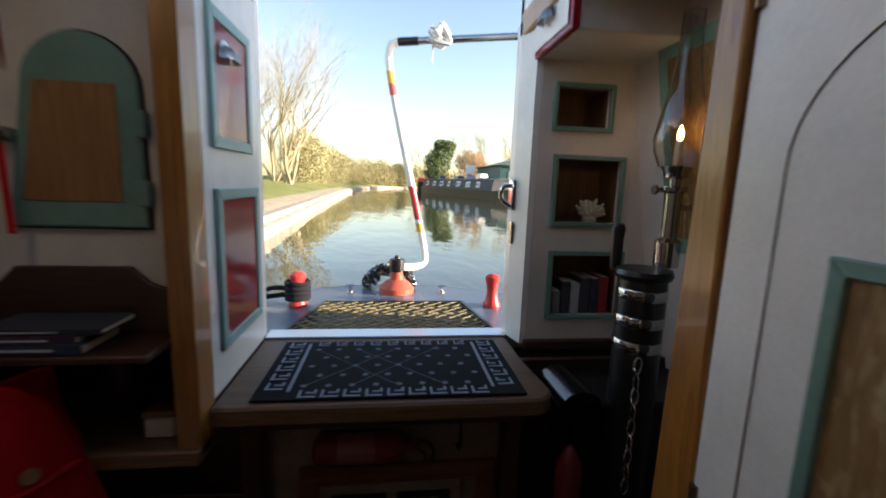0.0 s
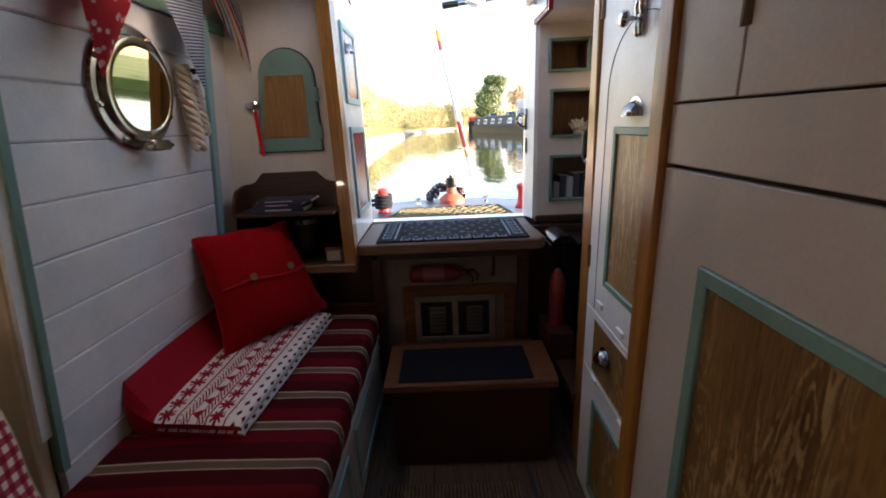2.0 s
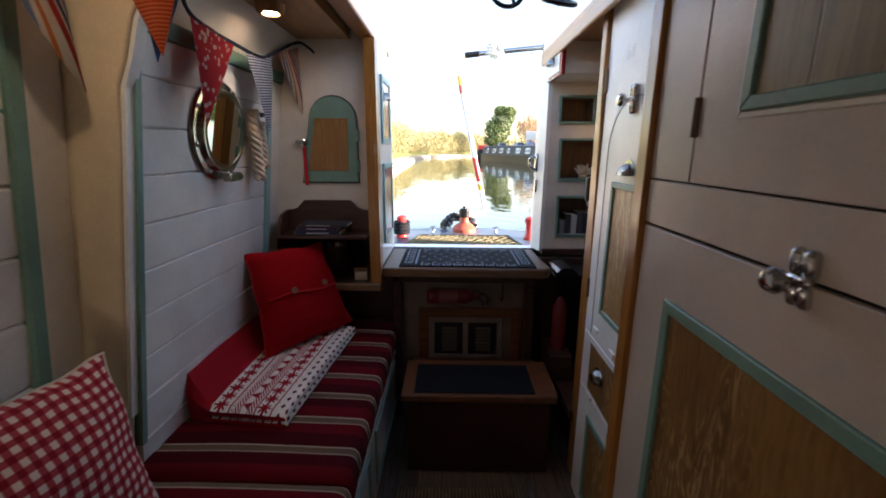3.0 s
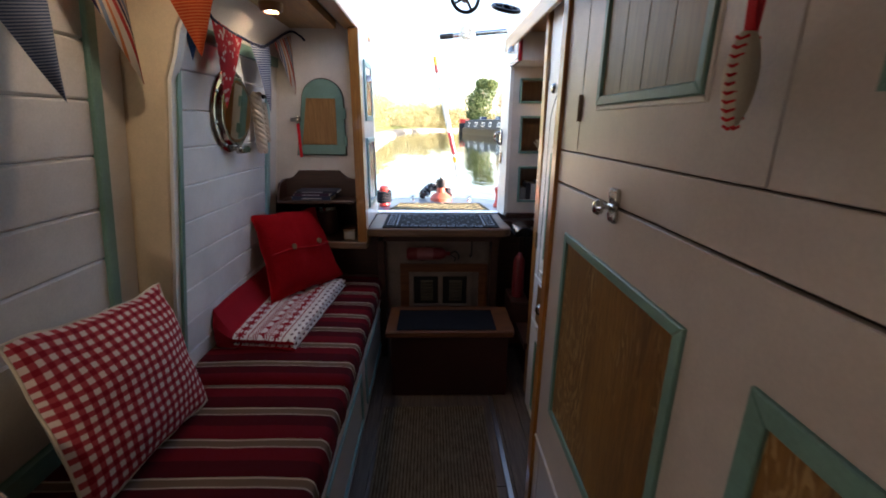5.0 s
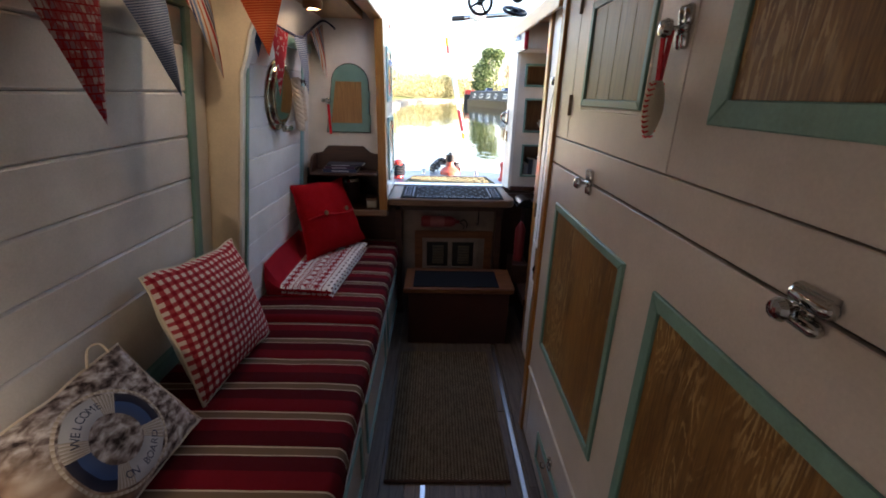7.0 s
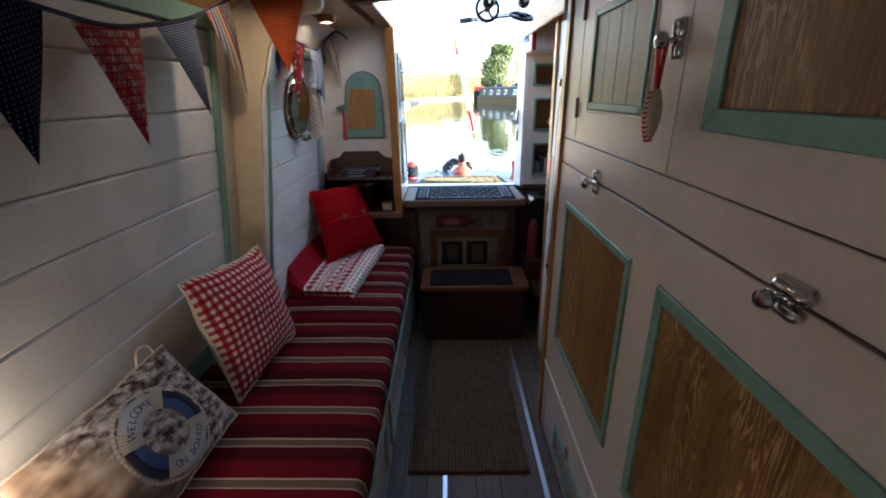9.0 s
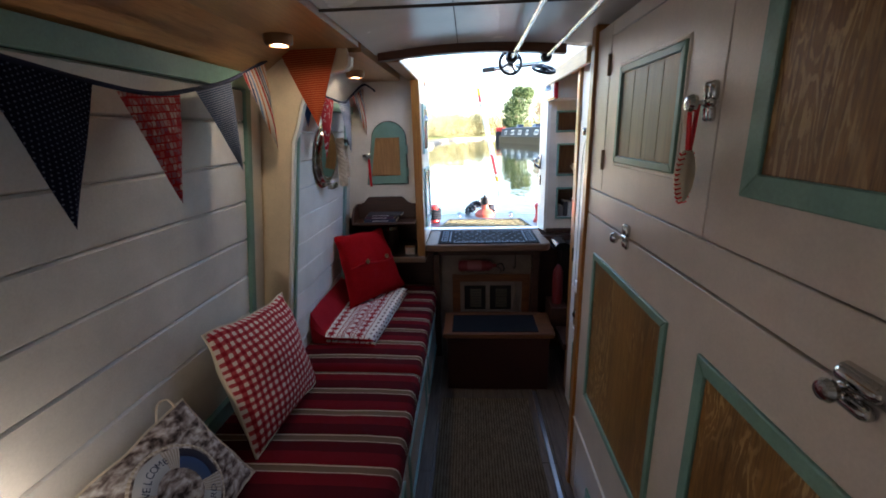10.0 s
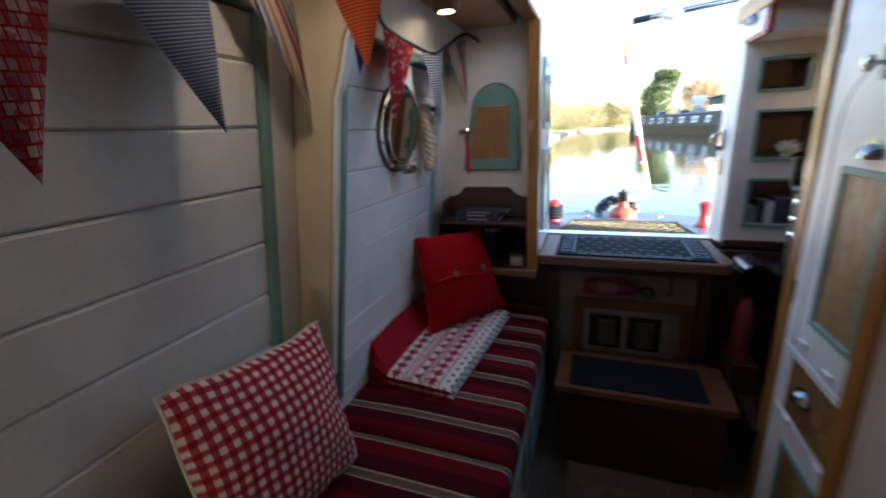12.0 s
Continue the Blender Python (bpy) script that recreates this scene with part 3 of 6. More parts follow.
            pin("panel_board", prismed([(a + 0.001, z0 + w), (a + step - 0.001, z0 + w), (a + step - 0.001, z1 - w), (a + 0.001, z1 - w)], "x", x - 0.001, x + 0.003, 0.0008), infill, root, "pale oak board")
    else:
        pin("panel", boxed(x - 0.001, x + 0.003, y0 + w * 0.9, y1 - w * 0.9, z0 + w * 0.9, z1 - w * 0.9), infill, root, "grained oak panel")


OLIVEASH = wood("olive_ash_board", (0.13, 0.10, 0.045), (0.27, 0.22, 0.10), "z", 0.35, 1.1, 0.3)
# ---- long cupboard beside the passage ----
FX = 0.821
cab = thing("cupboard", "tall cream cupboard front with framed oak panels", "cupboard", (FX, -0.4, FLOOR))
pin("body", boxed(FX + 0.012, 1.29, -1.99, 0.377, FLOOR + 0.001, 1.716), GAP, cab, "dark cupboard inside")
# door leaves: slabs with open joints between them
LEAVES = [("door", -1.30, 0.376, 0.288, 1.1325), ("fascia", -1.30, 0.376, 1.1385, 1.2205), ("door", -0.359, 0.240, 1.2235, 1.676),
          ("fascia", 0.2430, 0.376, 1.2235, 1.716), ("fascia", -0.359, 0.240, 1.679, 1.716), ("door", -1.30, -0.3615, 1.2235, 1.716),
          ("fascia", -1.98, -1.3035, FLOOR + 0.02, 1.716), ("drawer_front", -0.22, 0.32, 0.0, 0.281), ("fascia", 0.3235, 0.376, FLOOR + 0.02, 0.285),
          ("fascia", -1.30, -0.2235, FLOOR + 0.02, 0.285), ("plinth", -0.22, 0.32, FLOOR + 0.02, -0.0035)]
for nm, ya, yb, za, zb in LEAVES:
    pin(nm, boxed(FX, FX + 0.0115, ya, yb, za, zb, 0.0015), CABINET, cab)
panel_y(cab, FX, -0.281, 0.258, 0.466, 1.018, 0.022, OAK)
panel_y(cab, FX, -1.04, -0.409, 0.466, 1.017, 0.03, OAK)
panel_y(cab, FX, -1.09, -0.453, 1.314, 1.712, 0.036, OAK)
panel_y(cab, FX, -0.228, 0.136, 1.326, 1.580, 0.018, OLIVEASH, boards=4)
pin("bead", frame_bars(FX - 0.0025, FX + 0.004, -0.238, 0.146, 1.316, 1.590, 0.0095, "x"), CREAM, cab)
panel_y(cab, FX, -0.17, 0.150, 0.02, 0.150, 0.02, OAK)
for z in (1.325, 1.60):
    hinge(cab, FX - 0.004, FX + 0.004, 0.2415, z - 0.03, z + 0.03)
latch(cab, (FX, -0.012, 1.137), big=0.88)
latch(cab, (FX, -0.700, 1.137), big=0.80, level=True)
latch(cab, (FX, -0.335, 1.458), big=0.88)
latch(cab, (FX, -0.019, 0.165), big=0.7)
pin("bead", boxed(FX - 0.006, FX + 0.002, -1.30, 0.376, 0.2815, 0.2875, 0.001), CREAM, cab)
structure("end_post", "varnished wooden edge post of the cupboard", "post", boxed(FX - 0.010, FX + 0.055, 0.3775, 0.424, FLOOR + 0.002, 1.74, 0.005, 2), POST)

# ---- stuffed heart on a ribbon ----
heart = thing("hanging_heart", "small stuffed cream heart with red stitching on a ribbon", "ornament", (0.745, -0.37, 1.28))
bm = bmesh.new()
prism(bm, [(0.762, 1.435), (0.7635, 1.435), (0.7685, 1.345), (0.767, 1.345)], "y", -0.378, -0.365)
prism(bm, [(0.774, 1.437), (0.7755, 1.437), (0.7695, 1.345), (0.768, 1.345)], "y", -0.378, -0.365)
pin("ribbon", bm, REDRIB, heart, "red ribbon loop")
bm = bmesh.new()
rings = []
for i in range(13):
    v = i / 12
    z = 1.366 - 0.088 * v
    w = 0.020 * math.sin(math.pi * min(1, 0.12 + v * 0.88)) ** 0.7 + 0.001
    t = 0.013 * math.sin(math.pi * min(1, 0.08 + v * 0.92)) ** 0.6 + 0.0006
    rings.append([bm.verts.new((0.766 + 0.53 * t * math.cos(a) + 0.85 * w * math.sin(a), -0.373 - 0.85 * t * math.cos(a) + 0.53 * w * math.sin(a), z)) for a in [2 * math.pi * k / 16 for k in range(16)]])
for a, b in zip(rings, rings[1:]):
    for k in range(16):
        bm.faces.new((a[k], a[(k + 1) % 16], b[(k + 1) % 16], b[k]))
bm.faces.new(rings[0])
bm.faces.new(rings[-1])
pin("pad", bm, IVORY, heart, "", True)
bm = bmesh.new()
for i in range(11):
    v = (i + 0.5) / 11
    w = 0.020 * math.sin(math.pi * min(1, 0.12 + v * 0.88)) ** 0.7 + 0.001
    z = 1.366 - 0.088 * v
    for s in (-1, 1):
        tube(bm, [(0.766 + 0.85 * s * w * k + 0.53 * g, -0.373 + 0.53 * s * w * k - 0.85 * g, z - dz) for k, g, dz in ((0.8, -0.0055, 0), (1.08, 0, 0.003), (0.8, 0.0055, 0))], 0.0016, 5)
pin("stitching", bm, REDRIB, heart, "red blanket stitch")
heart.location, heart.scale = (0.766, -0.331, 1.285), (1.08, 1.08, 1.08)

# ---- folding table cupboard of the aft cabin ----
GREYJOINT = paint("grey_joint", (0.20, 0.18, 0.16), 0.8)
TX = 0.932
tab = thing("table_cupboard", "off-white drop-front table cupboard with chrome latch", "cupboard", (TX, 0.7, FLOOR))
pin("body", boxed(TX + 0.012, 1.29, 0.426, 0.985, FLOOR + 0.001, 1.72), GAP, tab)
for nm, ya, yb, za, zb in (("flap", 0.426, 0.982, 0.645, 1.72), ("drawer_front", 0.426, 0.982, 0.435, 0.642), ("lower_door", 0.426, 0.982, FLOOR + 0.02, 0.432)):
    pin(nm, boxed(TX, TX + 0.0115, ya, yb, za, zb, 0.0015), WHITE, tab)
bm = bmesh.new()
arc = [(TX - 0.0004, 0.915, 0.65), (TX - 0.0004, 0.915, 1.27)] + [(TX - 0.0004, 0.744 + 0.171 * math.cos(a), 1.27 + 0.150 * math.sin(a)) for a in [math.pi * k / 24 for k in range(1, 24)]] + [(TX - 0.0004, 0.573, 1.27), (TX - 0.0004, 0.567, 0.65)]
tube(bm, arc, 0.0013, 6)
pin("arched_joint", bm, GREYJOINT, tab, "dark arched joint of the table flap")
panel_y(tab, TX, 0.641, 0.849, 0.752, 1.183, 0.018, PALEOAK)
pin("drawer_panel", boxed(TX - 0.003, TX + 0.002, 0.635, 0.90, 0.45, 0.625, 0.002), OAK, tab, "oak drawer face")
panel_y(tab, TX, 0.56, 0.87, 0.02, 0.36, 0.02, OAK)
for yy, zz in ((0.72, 0.672), (0.865, 0.685), (0.87, 0.43), (0.67, 0.425)):
    pin("catch", boxed(TX - 0.008, TX + 0.001, yy - 0.02, yy + 0.02, zz - 0.008, zz + 0.008, 0.002), WHITE, tab, "white turn catch")
latch(tab, (TX, 0.748, 1.408), big=1.0)
cup_pull(tab, Matrix.Translation((TX - 0.004, 0.80, 0.535)) @ Matrix.Rotation(-math.pi / 2, 4, "Z"))
cup_pull(tab, Matrix.Translation((TX - 0.001, 0.745, 1.207)) @ Matrix.Rotation(-math.pi / 2, 4, "Z"))
for z in (0.80, 1.49):
    hinge(tab, TX - 0.004, TX + 0.004, 0.979, z - 0.035, z + 0.035)


def sheared(bm):
    for v_ in bm.verts:
        v_.co.x -= 0.012 + 0.02 * (v_.co.z - 1.0)
        if v_.co.y > 1.02:
            v_.co.y -= 0.05 * (v_.co.z - 1.0)
    return bm


structure("range_post", "varnished wooden post beside the range recess", "post", sheared(boxed(0.942, 0.992, 0.986, 1.058, FLOOR + 0.002, 1.72, 0.006, 2)), POST)

# ---- doorway shelf, mat, cupboard under it ----
shelf = thing("doorway_shelf", "worn varnished wooden shelf inside the doorway", "shelf", (0.5, 1.55, 0.71))
c = [(0.126, 1.776), (0.126, 1.372)] + [(0.90 - 0.055 + 0.055 * math.sin(a), 1.372 + 0.055 - 0.055 * math.cos(a)) for a in [math.pi / 2 * k / 6 for k in range(7)]] + [(0.884, 1.6), (0.884, 1.776)]
pin("top", prismed(c, "z", 0.705, 0.75, 0.006), WORNWOOD, shelf)
c2 = [(0.20, 1.74), (0.20, 1.42), (0.84, 1.42), (0.84, 1.74)]
pin("bearer", prismed(c2, "z", 0.668, 0.7045), DARKWOOD, shelf, "dark wood bearer")

mat = thing("door_mat", "black rubber door mat with grey key pattern", "mat", (0.51, 1.56, 0.75))
MX0, MX1, MY0, MY1, MZ = 0.202, 0.832, 1.392, 1.735, 0.757
pin("mat_base", boxed(MX0, MX1, MY0, MY1, 0.7505, MZ, 0.002), RUBBER, mat)
def key(bm, x, y, s, m):
    for a, b, c_, d in ((0, 1.1, 0, .17), (0, .17, 0.17, 0.95), (0.45, 1.1, .5, .67), (.93, 1.1, .67, 1.0)):
        box(bm, x + m * s * a if m > 0 else x - s * b, x + s * b if m > 0 else x - s * a, y + s * c_, y + s * d, MZ - 0.001, MZ + 0.0015)
for x in (MX0 + 0.075, MX1 - 0.075):
    pin("border_line", boxed(x - 0.004, x + 0.004, MY0 + 0.035, MY1 - 0.02, MZ - 0.001, MZ + 0.0015), GREYLINE, mat, "raised grey line")
MARKS = [(MX0 + 0.10 + i * 0.05, y, s, 1) for i in range(9) for y, s in ((MY0 + 0.006, 0.036), (MY1 - 0.036, 0.028))]
MARKS += [(x, MY0 + 0.045 + j * 0.05, 0.036, k) for j in range(6) for x, k in ((MX0 + 0.020, 1), (MX1 - 0.020, -1))]
for kx, ky, ks, kk in MARKS:
    bm = bmesh.new()
    key(bm, kx, ky, ks, kk)
    pin("key_mark", bm, GREYLINE, mat, "raised grey key mark")
for i in range(8):
    for j in range(5):
        x, y = MX0 + 0.105 + i * 0.056 + (0.028 if j % 2 else 0), MY0 + 0.062 + j * 0.054
        if x < MX1 - 0.09:
            bm = bmesh.new()
            for a in range(4):
                dx, dy = 0.008 * math.cos(a * math.pi / 4), 0.008 * math.sin(a * math.pi / 4)
                tube(bm, [(x - dx, y - dy, MZ), (x + dx, y + dy, MZ)], 0.0015, 4)
            pin("star_mark", bm, GREYLINE, mat, "raised grey star")

bm = bmesh.new()
for i in range(-4, 9):
    for s in (1, -1):
        x0 = MX0 + 0.105 + i * 0.112
        p = [(x0 + (t if s > 0 else 0.216 - t) , MY0 + 0.062 + t, MZ) for t in (0, 0.216)]
        if min(q[0] for q in p) > MX0 + 0.085 and max(q[0] for q in p) < MX1 - 0.085:
            tube(bm, p, 0.0007, 4)
pin("lattice", bm, GREYLINE, mat, "thin grey lattice lines")

low = thing("heater_cupboard", "wooden panel with two small vents under the shelf", "cupboard", (0.5, 1.5, FLOOR))
pin("back_panel", boxed(0.205, 0.80, 1.503, 1.52, FLOOR + 0.001, 0.667), SHADECREAM, low)
pin("side_board", boxed(0.80, 0.84, 1.44, 1.53, FLOOR + 0.001, 0.667, 0.003), DARKWOOD, low)
pin("side_board", boxed(0.165, 0.2045, 1.44, 1.53, FLOOR + 0.001, 0.667, 0.003), DARKWOOD, low)
pin("wooden_frame", frame_bars(1.488, 1.5028, 0.285, 0.79, 0.10, 0.515, 0.05, "y"), SHADEWOOD, low, "brown wooden frame")
pin("vent_board", frame_bars(1.484, 1.5028, 0.336, 0.70, 0.24, 0.466, 0.026, "y"), SHADECREAM, low, "cream vent surround")
pin("vent_mullion", boxed(0.505, 0.53, 1.484, 1.5028, 0.266, 0.44), SHADECREAM, low)
# louvre metal also taken dark, for the shade it sits in
VENTM = paint("shade_dimmed_vent_metal", (0.10, 0.085, 0.06), 0.3, 0.3)
for xa in (0.363, 0.531):
    pin("vent_back", boxed(xa, xa + 0.14, 1.496, 1.5025, 0.266, 0.44), BLACK, low, "black vent back")
    for k in range(7):
        pin("louvre", prismed([(1.482, 0.288 + k * 0.019), (1.495, 0.296 + k * 0.019), (1.495, 0.299 + k * 0.019), (1.482, 0.291 + k * 0.019)], "x", xa + 0.038, xa + 0.112), VENTM, low, "metal louvre")
ext = thing("fire_extinguisher", "red fire extinguisher lying on a bracket", "extinguisher", (0.46, 1.47, 0.58))
mx = axis_to((0.325, 1.462, 0.585), (1, 0, 0))
pin("cylinder", lathe(bmesh.new(), [(0, 0), (0.028, 0.002), (0.036, 0.012), (0.036, 0.19), (0.026, 0.215), (0.012, 0.224), (0.012, 0.245), (0, 0.245)], 24, mx), DULLRED, ext, "", True)
# label colour lowered with the cylinder, for the same shade
pin("label_band", lathe(bmesh.new(), [(0.0363, 0.06), (0.0365, 0.06), (0.0365, 0.15), (0.0363, 0.15)], 24, mx), paint("pink_label", (0.22, 0.07, 0.07)), ext, "printed label")
bm = bmesh.new()
tube(bm, smooth_path([(0.57, 1.462, 0.585), (0.60, 1.458, 0.60), (0.62, 1.455, 0.575), (0.615, 1.455, 0.55)]), 0.005, 8)
tube(bm, smooth_path([(0.57, 1.462, 0.58), (0.60, 1.46, 0.56), (0.595, 1.455, 0.54)]), 0.004, 8)
pin("hose", bm, BLACK, ext, "black hose and handle", True)
pin("bracket", boxed(0.40, 0.43, 1.46, 1.503, 0.545, 0.552), BLACK, ext)
hk = thing("wall_hook", "black metal hook under the shelf", "hook", (0.69, 1.50, 0.6))
pin("rod", tube(bmesh.new(), smooth_path([(0.695, 1.498, 0.655), (0.695, 1.495, 0.575), (0.69, 1.48, 0.56), (0.682, 1.478, 0.575)]), 0.004, 8), BLACK, hk)

# ---- step box ----
stp = thing("step_box", "wooden step box with a black tread mat", "step", (0.54, 1.2, FLOOR))
pin("carcass", boxed(0.265, 0.850, 1.065, 1.42, FLOOR + 0.001, 0.2835, 0.004), MAHOG, stp, "dark red-brown box")
pin("tread", prismed([(0.243, 1.040), (0.868, 1.040), (0.878, 1.07), (0.878, 1.335), (0.243, 1.335)], "z", 0.284, 0.316, 0.005), SHADEWOOD, stp, "varnished wooden top")
pin("tread_mat", boxed(0.296, 0.786, 1.058, 1.285, 0.3162, 0.322, 0.002), RUBBER, stp, "black ribbed mat")

# ---- aft column: arched cupboard door, little shelf, side leaf ----
acup = thing("arched_cupboard_door", "sage green arched cupboard door with oak panel", "cupboard door", (-0.09, 1.385, 1.12))
AY = 1.39
def arch_pts(xl, xr, xtl, xtr, zb, zs, n=14):
    cx, rx = (xtl + xtr) / 2, (xtr - xtl) / 2
    return [(xl, zb), (xr, zb)] + [(cx + rx * math.cos(math.pi * k / n), zs + rx * 0.98 * math.sin(math.pi * k / n)) for k in range(n + 1)]
pin("shadow_gap", prismed(arch_pts(-0.212, 0.040, -0.170, 0.038, 1.128, 1.392), "y", AY - 0.002, AY + 0.001), GAP, acup)
pin("leaf", prismed(arch_pts(-0.207, 0.035, -0.165, 0.033, 1.133, 1.392), "y", AY - 0.014, AY - 0.0025, 0.003), GREEN, acup)
pin("oak_panel", prismed([(-0.178, 1.182), (-0.005, 1.182), (-0.002, 1.400), (-0.142, 1.400)], "y", AY - 0.0165, AY - 0.0145, 0.001), ARCHOAK, acup, "grained oak panel")
for z in (1.20, 1.33):
    pin("hinge", boxed(0.024, 0.044, AY - 0.02, AY - 0.002, z - 0.025, z + 0.025, 0.002), GREEN, acup, "green painted hinge")
bm = bmesh.new()
lathe(bm, [(0, 0), (0.015, 0), (0.015, 0.02), (0.007, 0.024), (0.007, 0.034), (0, 0.036)], 14, axis_to((-0.188, AY - 0.014, 1.300), (0, -1, 0)))
box(bm, -0.225, -0.188, AY - 0.024, AY - 0.004, 1.290, 1.310, 0.002)
pin("lock", bm, CHROME, acup, "chrome lock", True)
kt = thing("key_tag", "key on a red strap", "key tag", (-0.19, 1.36, 1.28))
pin("key", boxed(-0.184, -0.181, 1.33, 1.352, 1.276, 1.300, 0.0006), NICKEL, kt, "steel key")
pin("strap", prismed([(-0.190, 1.282), (-0.176, 1.282), (-0.172, 1.122), (-0.186, 1.122)], "y", 1.344, 1.348, 0.001), REDRIB, kt, "red strap")

rack = thing("book_shelf", "dark wooden wall shelf with scalloped back", "shelf", (-0.1, 1.36, 0.92))
sc = [(-0.290, 0.918), (0.081, 0.918), (0.081, 1.012)] + [(0.050, 1.014), (0.030, 1.022), (-0.005, 1.055), (-0.208, 1.055), (-0.240, 1.022), (-0.260, 1.014)] + [(-0.290, 1.012)]
pin("back_board", prismed(sc, "y", 1.374, 1.389, 0.002), DARKWOOD, rack)
pin("shelf_board", boxed(-0.290, 0.081, 1.255, 1.389, 0.905, 0.92, 0.003), DARKWOOD, rack)
pin("side_board", prismed([(1.255, 0.9205), (1.3735, 0.9205), (1.3735, 1.012), (1.30, 1.0), (1.262, 0.955)], "x", -0.290, -0.278), DARKWOOD, rack)
for i, (w, h, colr) in enumerate(((0.19, 0.018, (0.02, 0.03, 0.07)), (0.17, 0.014, (0.05, 0.02, 0.05)), (0.20, 0.012, (0.03, 0.03, 0.04)))):
    bk = thing("book", "dark bound book lying on the shelf", "book", (-0.12, 1.32, 0.92 + i * 0.02), "books on the wall shelf")
    z0 = 0.9205 + (0, 0.0185, 0.033)[i]
    pin("cover", boxed(-0.22 + 0.01 * i, -0.22 + 0.01 * i + w, 1.265 + 0.004 * i, 1.37, z0, z0 + h, 0.001), paint("book_cover", colr, 0.75), bk)
    pin("page_block", boxed(-0.222 + 0.01 * i, -0.218 + 0.01 * i + w, 1.268 + 0.004 * i, 1.368, z0 + 0.003, z0 + h - 0.003), IVORY, bk, "pale page edges")
    pin("spine_mark", boxed(-0.17, -0.17 + w * 0.5, 1.2635 + 0.004 * i, 1.266 + 0.004 * i, z0 + h * 0.35, z0 + h * 0.6), paint("spine_print", (0.45, 0.45, 0.5)), bk, "unreadable pale spine print")
# takes the darker doorway wood to show how dim this space is
structure("side_shelf", "brown wooden side shelf", "shelf", boxed(-0.32, 0.128, 1.32, 1.744, 0.655, 0.69, 0.004), WORNWOOD)
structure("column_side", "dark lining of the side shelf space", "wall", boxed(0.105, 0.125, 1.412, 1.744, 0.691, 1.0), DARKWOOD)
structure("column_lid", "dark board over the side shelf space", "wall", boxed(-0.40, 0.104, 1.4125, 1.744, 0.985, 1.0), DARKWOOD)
jar = thing("small_jar", "small pale box with a lid on the side shelf", "jar", (0.03, 1.40, 0.69))
pin("box", boxed(0.0, 0.06, 1.37, 1.42, 0.691, 0.735, 0.004), IVORY, jar)
pin("lid", boxed(-0.002, 0.062, 1.368, 1.422, 0.7355, 0.75, 0.003), BUTTON, jar, "wooden lid")
tin = thing("tea_tin", "dark red tin on the side shelf", "tin", (-0.12, 1.5, 0.69))
pin("can", lathe(bmesh.new(), [(0, 0.691), (0.055, 0.691), (0.057, 0.70), (0.057, 0.82), (0.054, 0.825)], 24, Matrix.Translation((-0.12, 1.52, 0))), MAHOG, tin, "", True)
pin("lid", lathe(bmesh.new(), [(0.056, 0.8255), (0.056, 0.845), (0.02, 0.85), (0.012, 0.866), (0, 0.868)], 24, Matrix.Translation((-0.12, 1.52, 0))), NICKEL, tin, "dull metal lid", True)

leaf = thing("door_leaf", "white inner door leaf with two red panels", "door", (0.125, 1.58, 0.75))
pin("slab", boxed(0.0855, 0.1275, 1.406, 1.776, 0.752, 1.706, 0.003), paint("white_enamel_door_paint", (0.86, 0.85, 0.82), 0.2, dirt=0.03, bmp=0.05), leaf)
for nm, ya, yb, za, zb in (("panel_frame", 1.454, 1.735, 0.846, 1.212), ("panel_frame", 1.448, 1.70, 1.298, 1.588)):
    bm = frame_bars(0.128, 0.137, ya, yb, za, zb, 0.026, "x")
    pin(nm, bm, PALEGREEN, leaf, "pale blue-green moulding")
    pin("red_panel", boxed(0.128, 0.133, ya + 0.024, yb - 0.024, za + 0.024, zb - 0.024), REDG, leaf, "glossy red panel")
cup_pull(leaf, Matrix.Translation((0.135, 1.535, 1.49)) @ Matrix.Rotation(math.pi / 2, 4, "Z"))

# ---- overhead drawer box beside the hatch ----
ovr = thing("overhead_drawer", "cream overhead box with red-edged drawer front", "drawer", (1.0, 1.5, 1.56))
pin("box", boxed(0.9135, 1.22, 1.456, 1.689, 1.592, 1.7215, 0.003), CREAM, ovr)
pts = [(1.446, 1.7215), (1.446, 1.588), (1.689, 1.588), (1.689, 1.7215)]
pin("drawer_front", prismed(pts, "x", 0.893, 0.913, 0.003), REDG, ovr, "red edged drawer front")
pts = [(1.462, 1.712), (1.462, 1.602), (1.680, 1.602), (1.680, 1.712)]
pin("front_face", prismed(pts, "x", 0.889, 0.8925, 0.001), WHITE, ovr, "glossy pale drawer face")
cup_pull(ovr, Matrix.Translation((0.888, 1.575, 1.645)) @ Matrix.Rotation(-math.pi / 2, 4, "Z"))
jl = thing("door_lock", "chrome door lock and keeper", "lock", (0.885, 1.775, 1.2))
bm = boxed(0.872, 0.8845, 1.755, 1.80, 1.165, 1.26, 0.004)
tube(bm, smooth_path([(0.875, 1.77, 1.24), (0.848, 1.775, 1.235), (0.843, 1.77, 1.20), (0.873, 1.765, 1.175)]), 0.007, 8)
pin("lock_body", bm, CHROME, jl, "", True)
pin("keeper", boxed(0.876, 0.8845, 1.755, 1.78, 1.06, 1.13, 0.002), NICKEL, jl, "nickel keeper plate")


# ---- outside: stern deck, water, banks ----
WATER = 0.35
m, nt, sh = nodes_of("canal_water")
v = coords(nt, "Object", (1.0, 0.45, 1.0))
rip = op(nt, "ADD", op(nt, "MULTIPLY", noise_of(nt, v, 1.1, 3, 0.5, 0.4), 0.7), op(nt, "MULTIPLY", noise_of(nt, v, 6.0, 2, 0.5), 0.18))
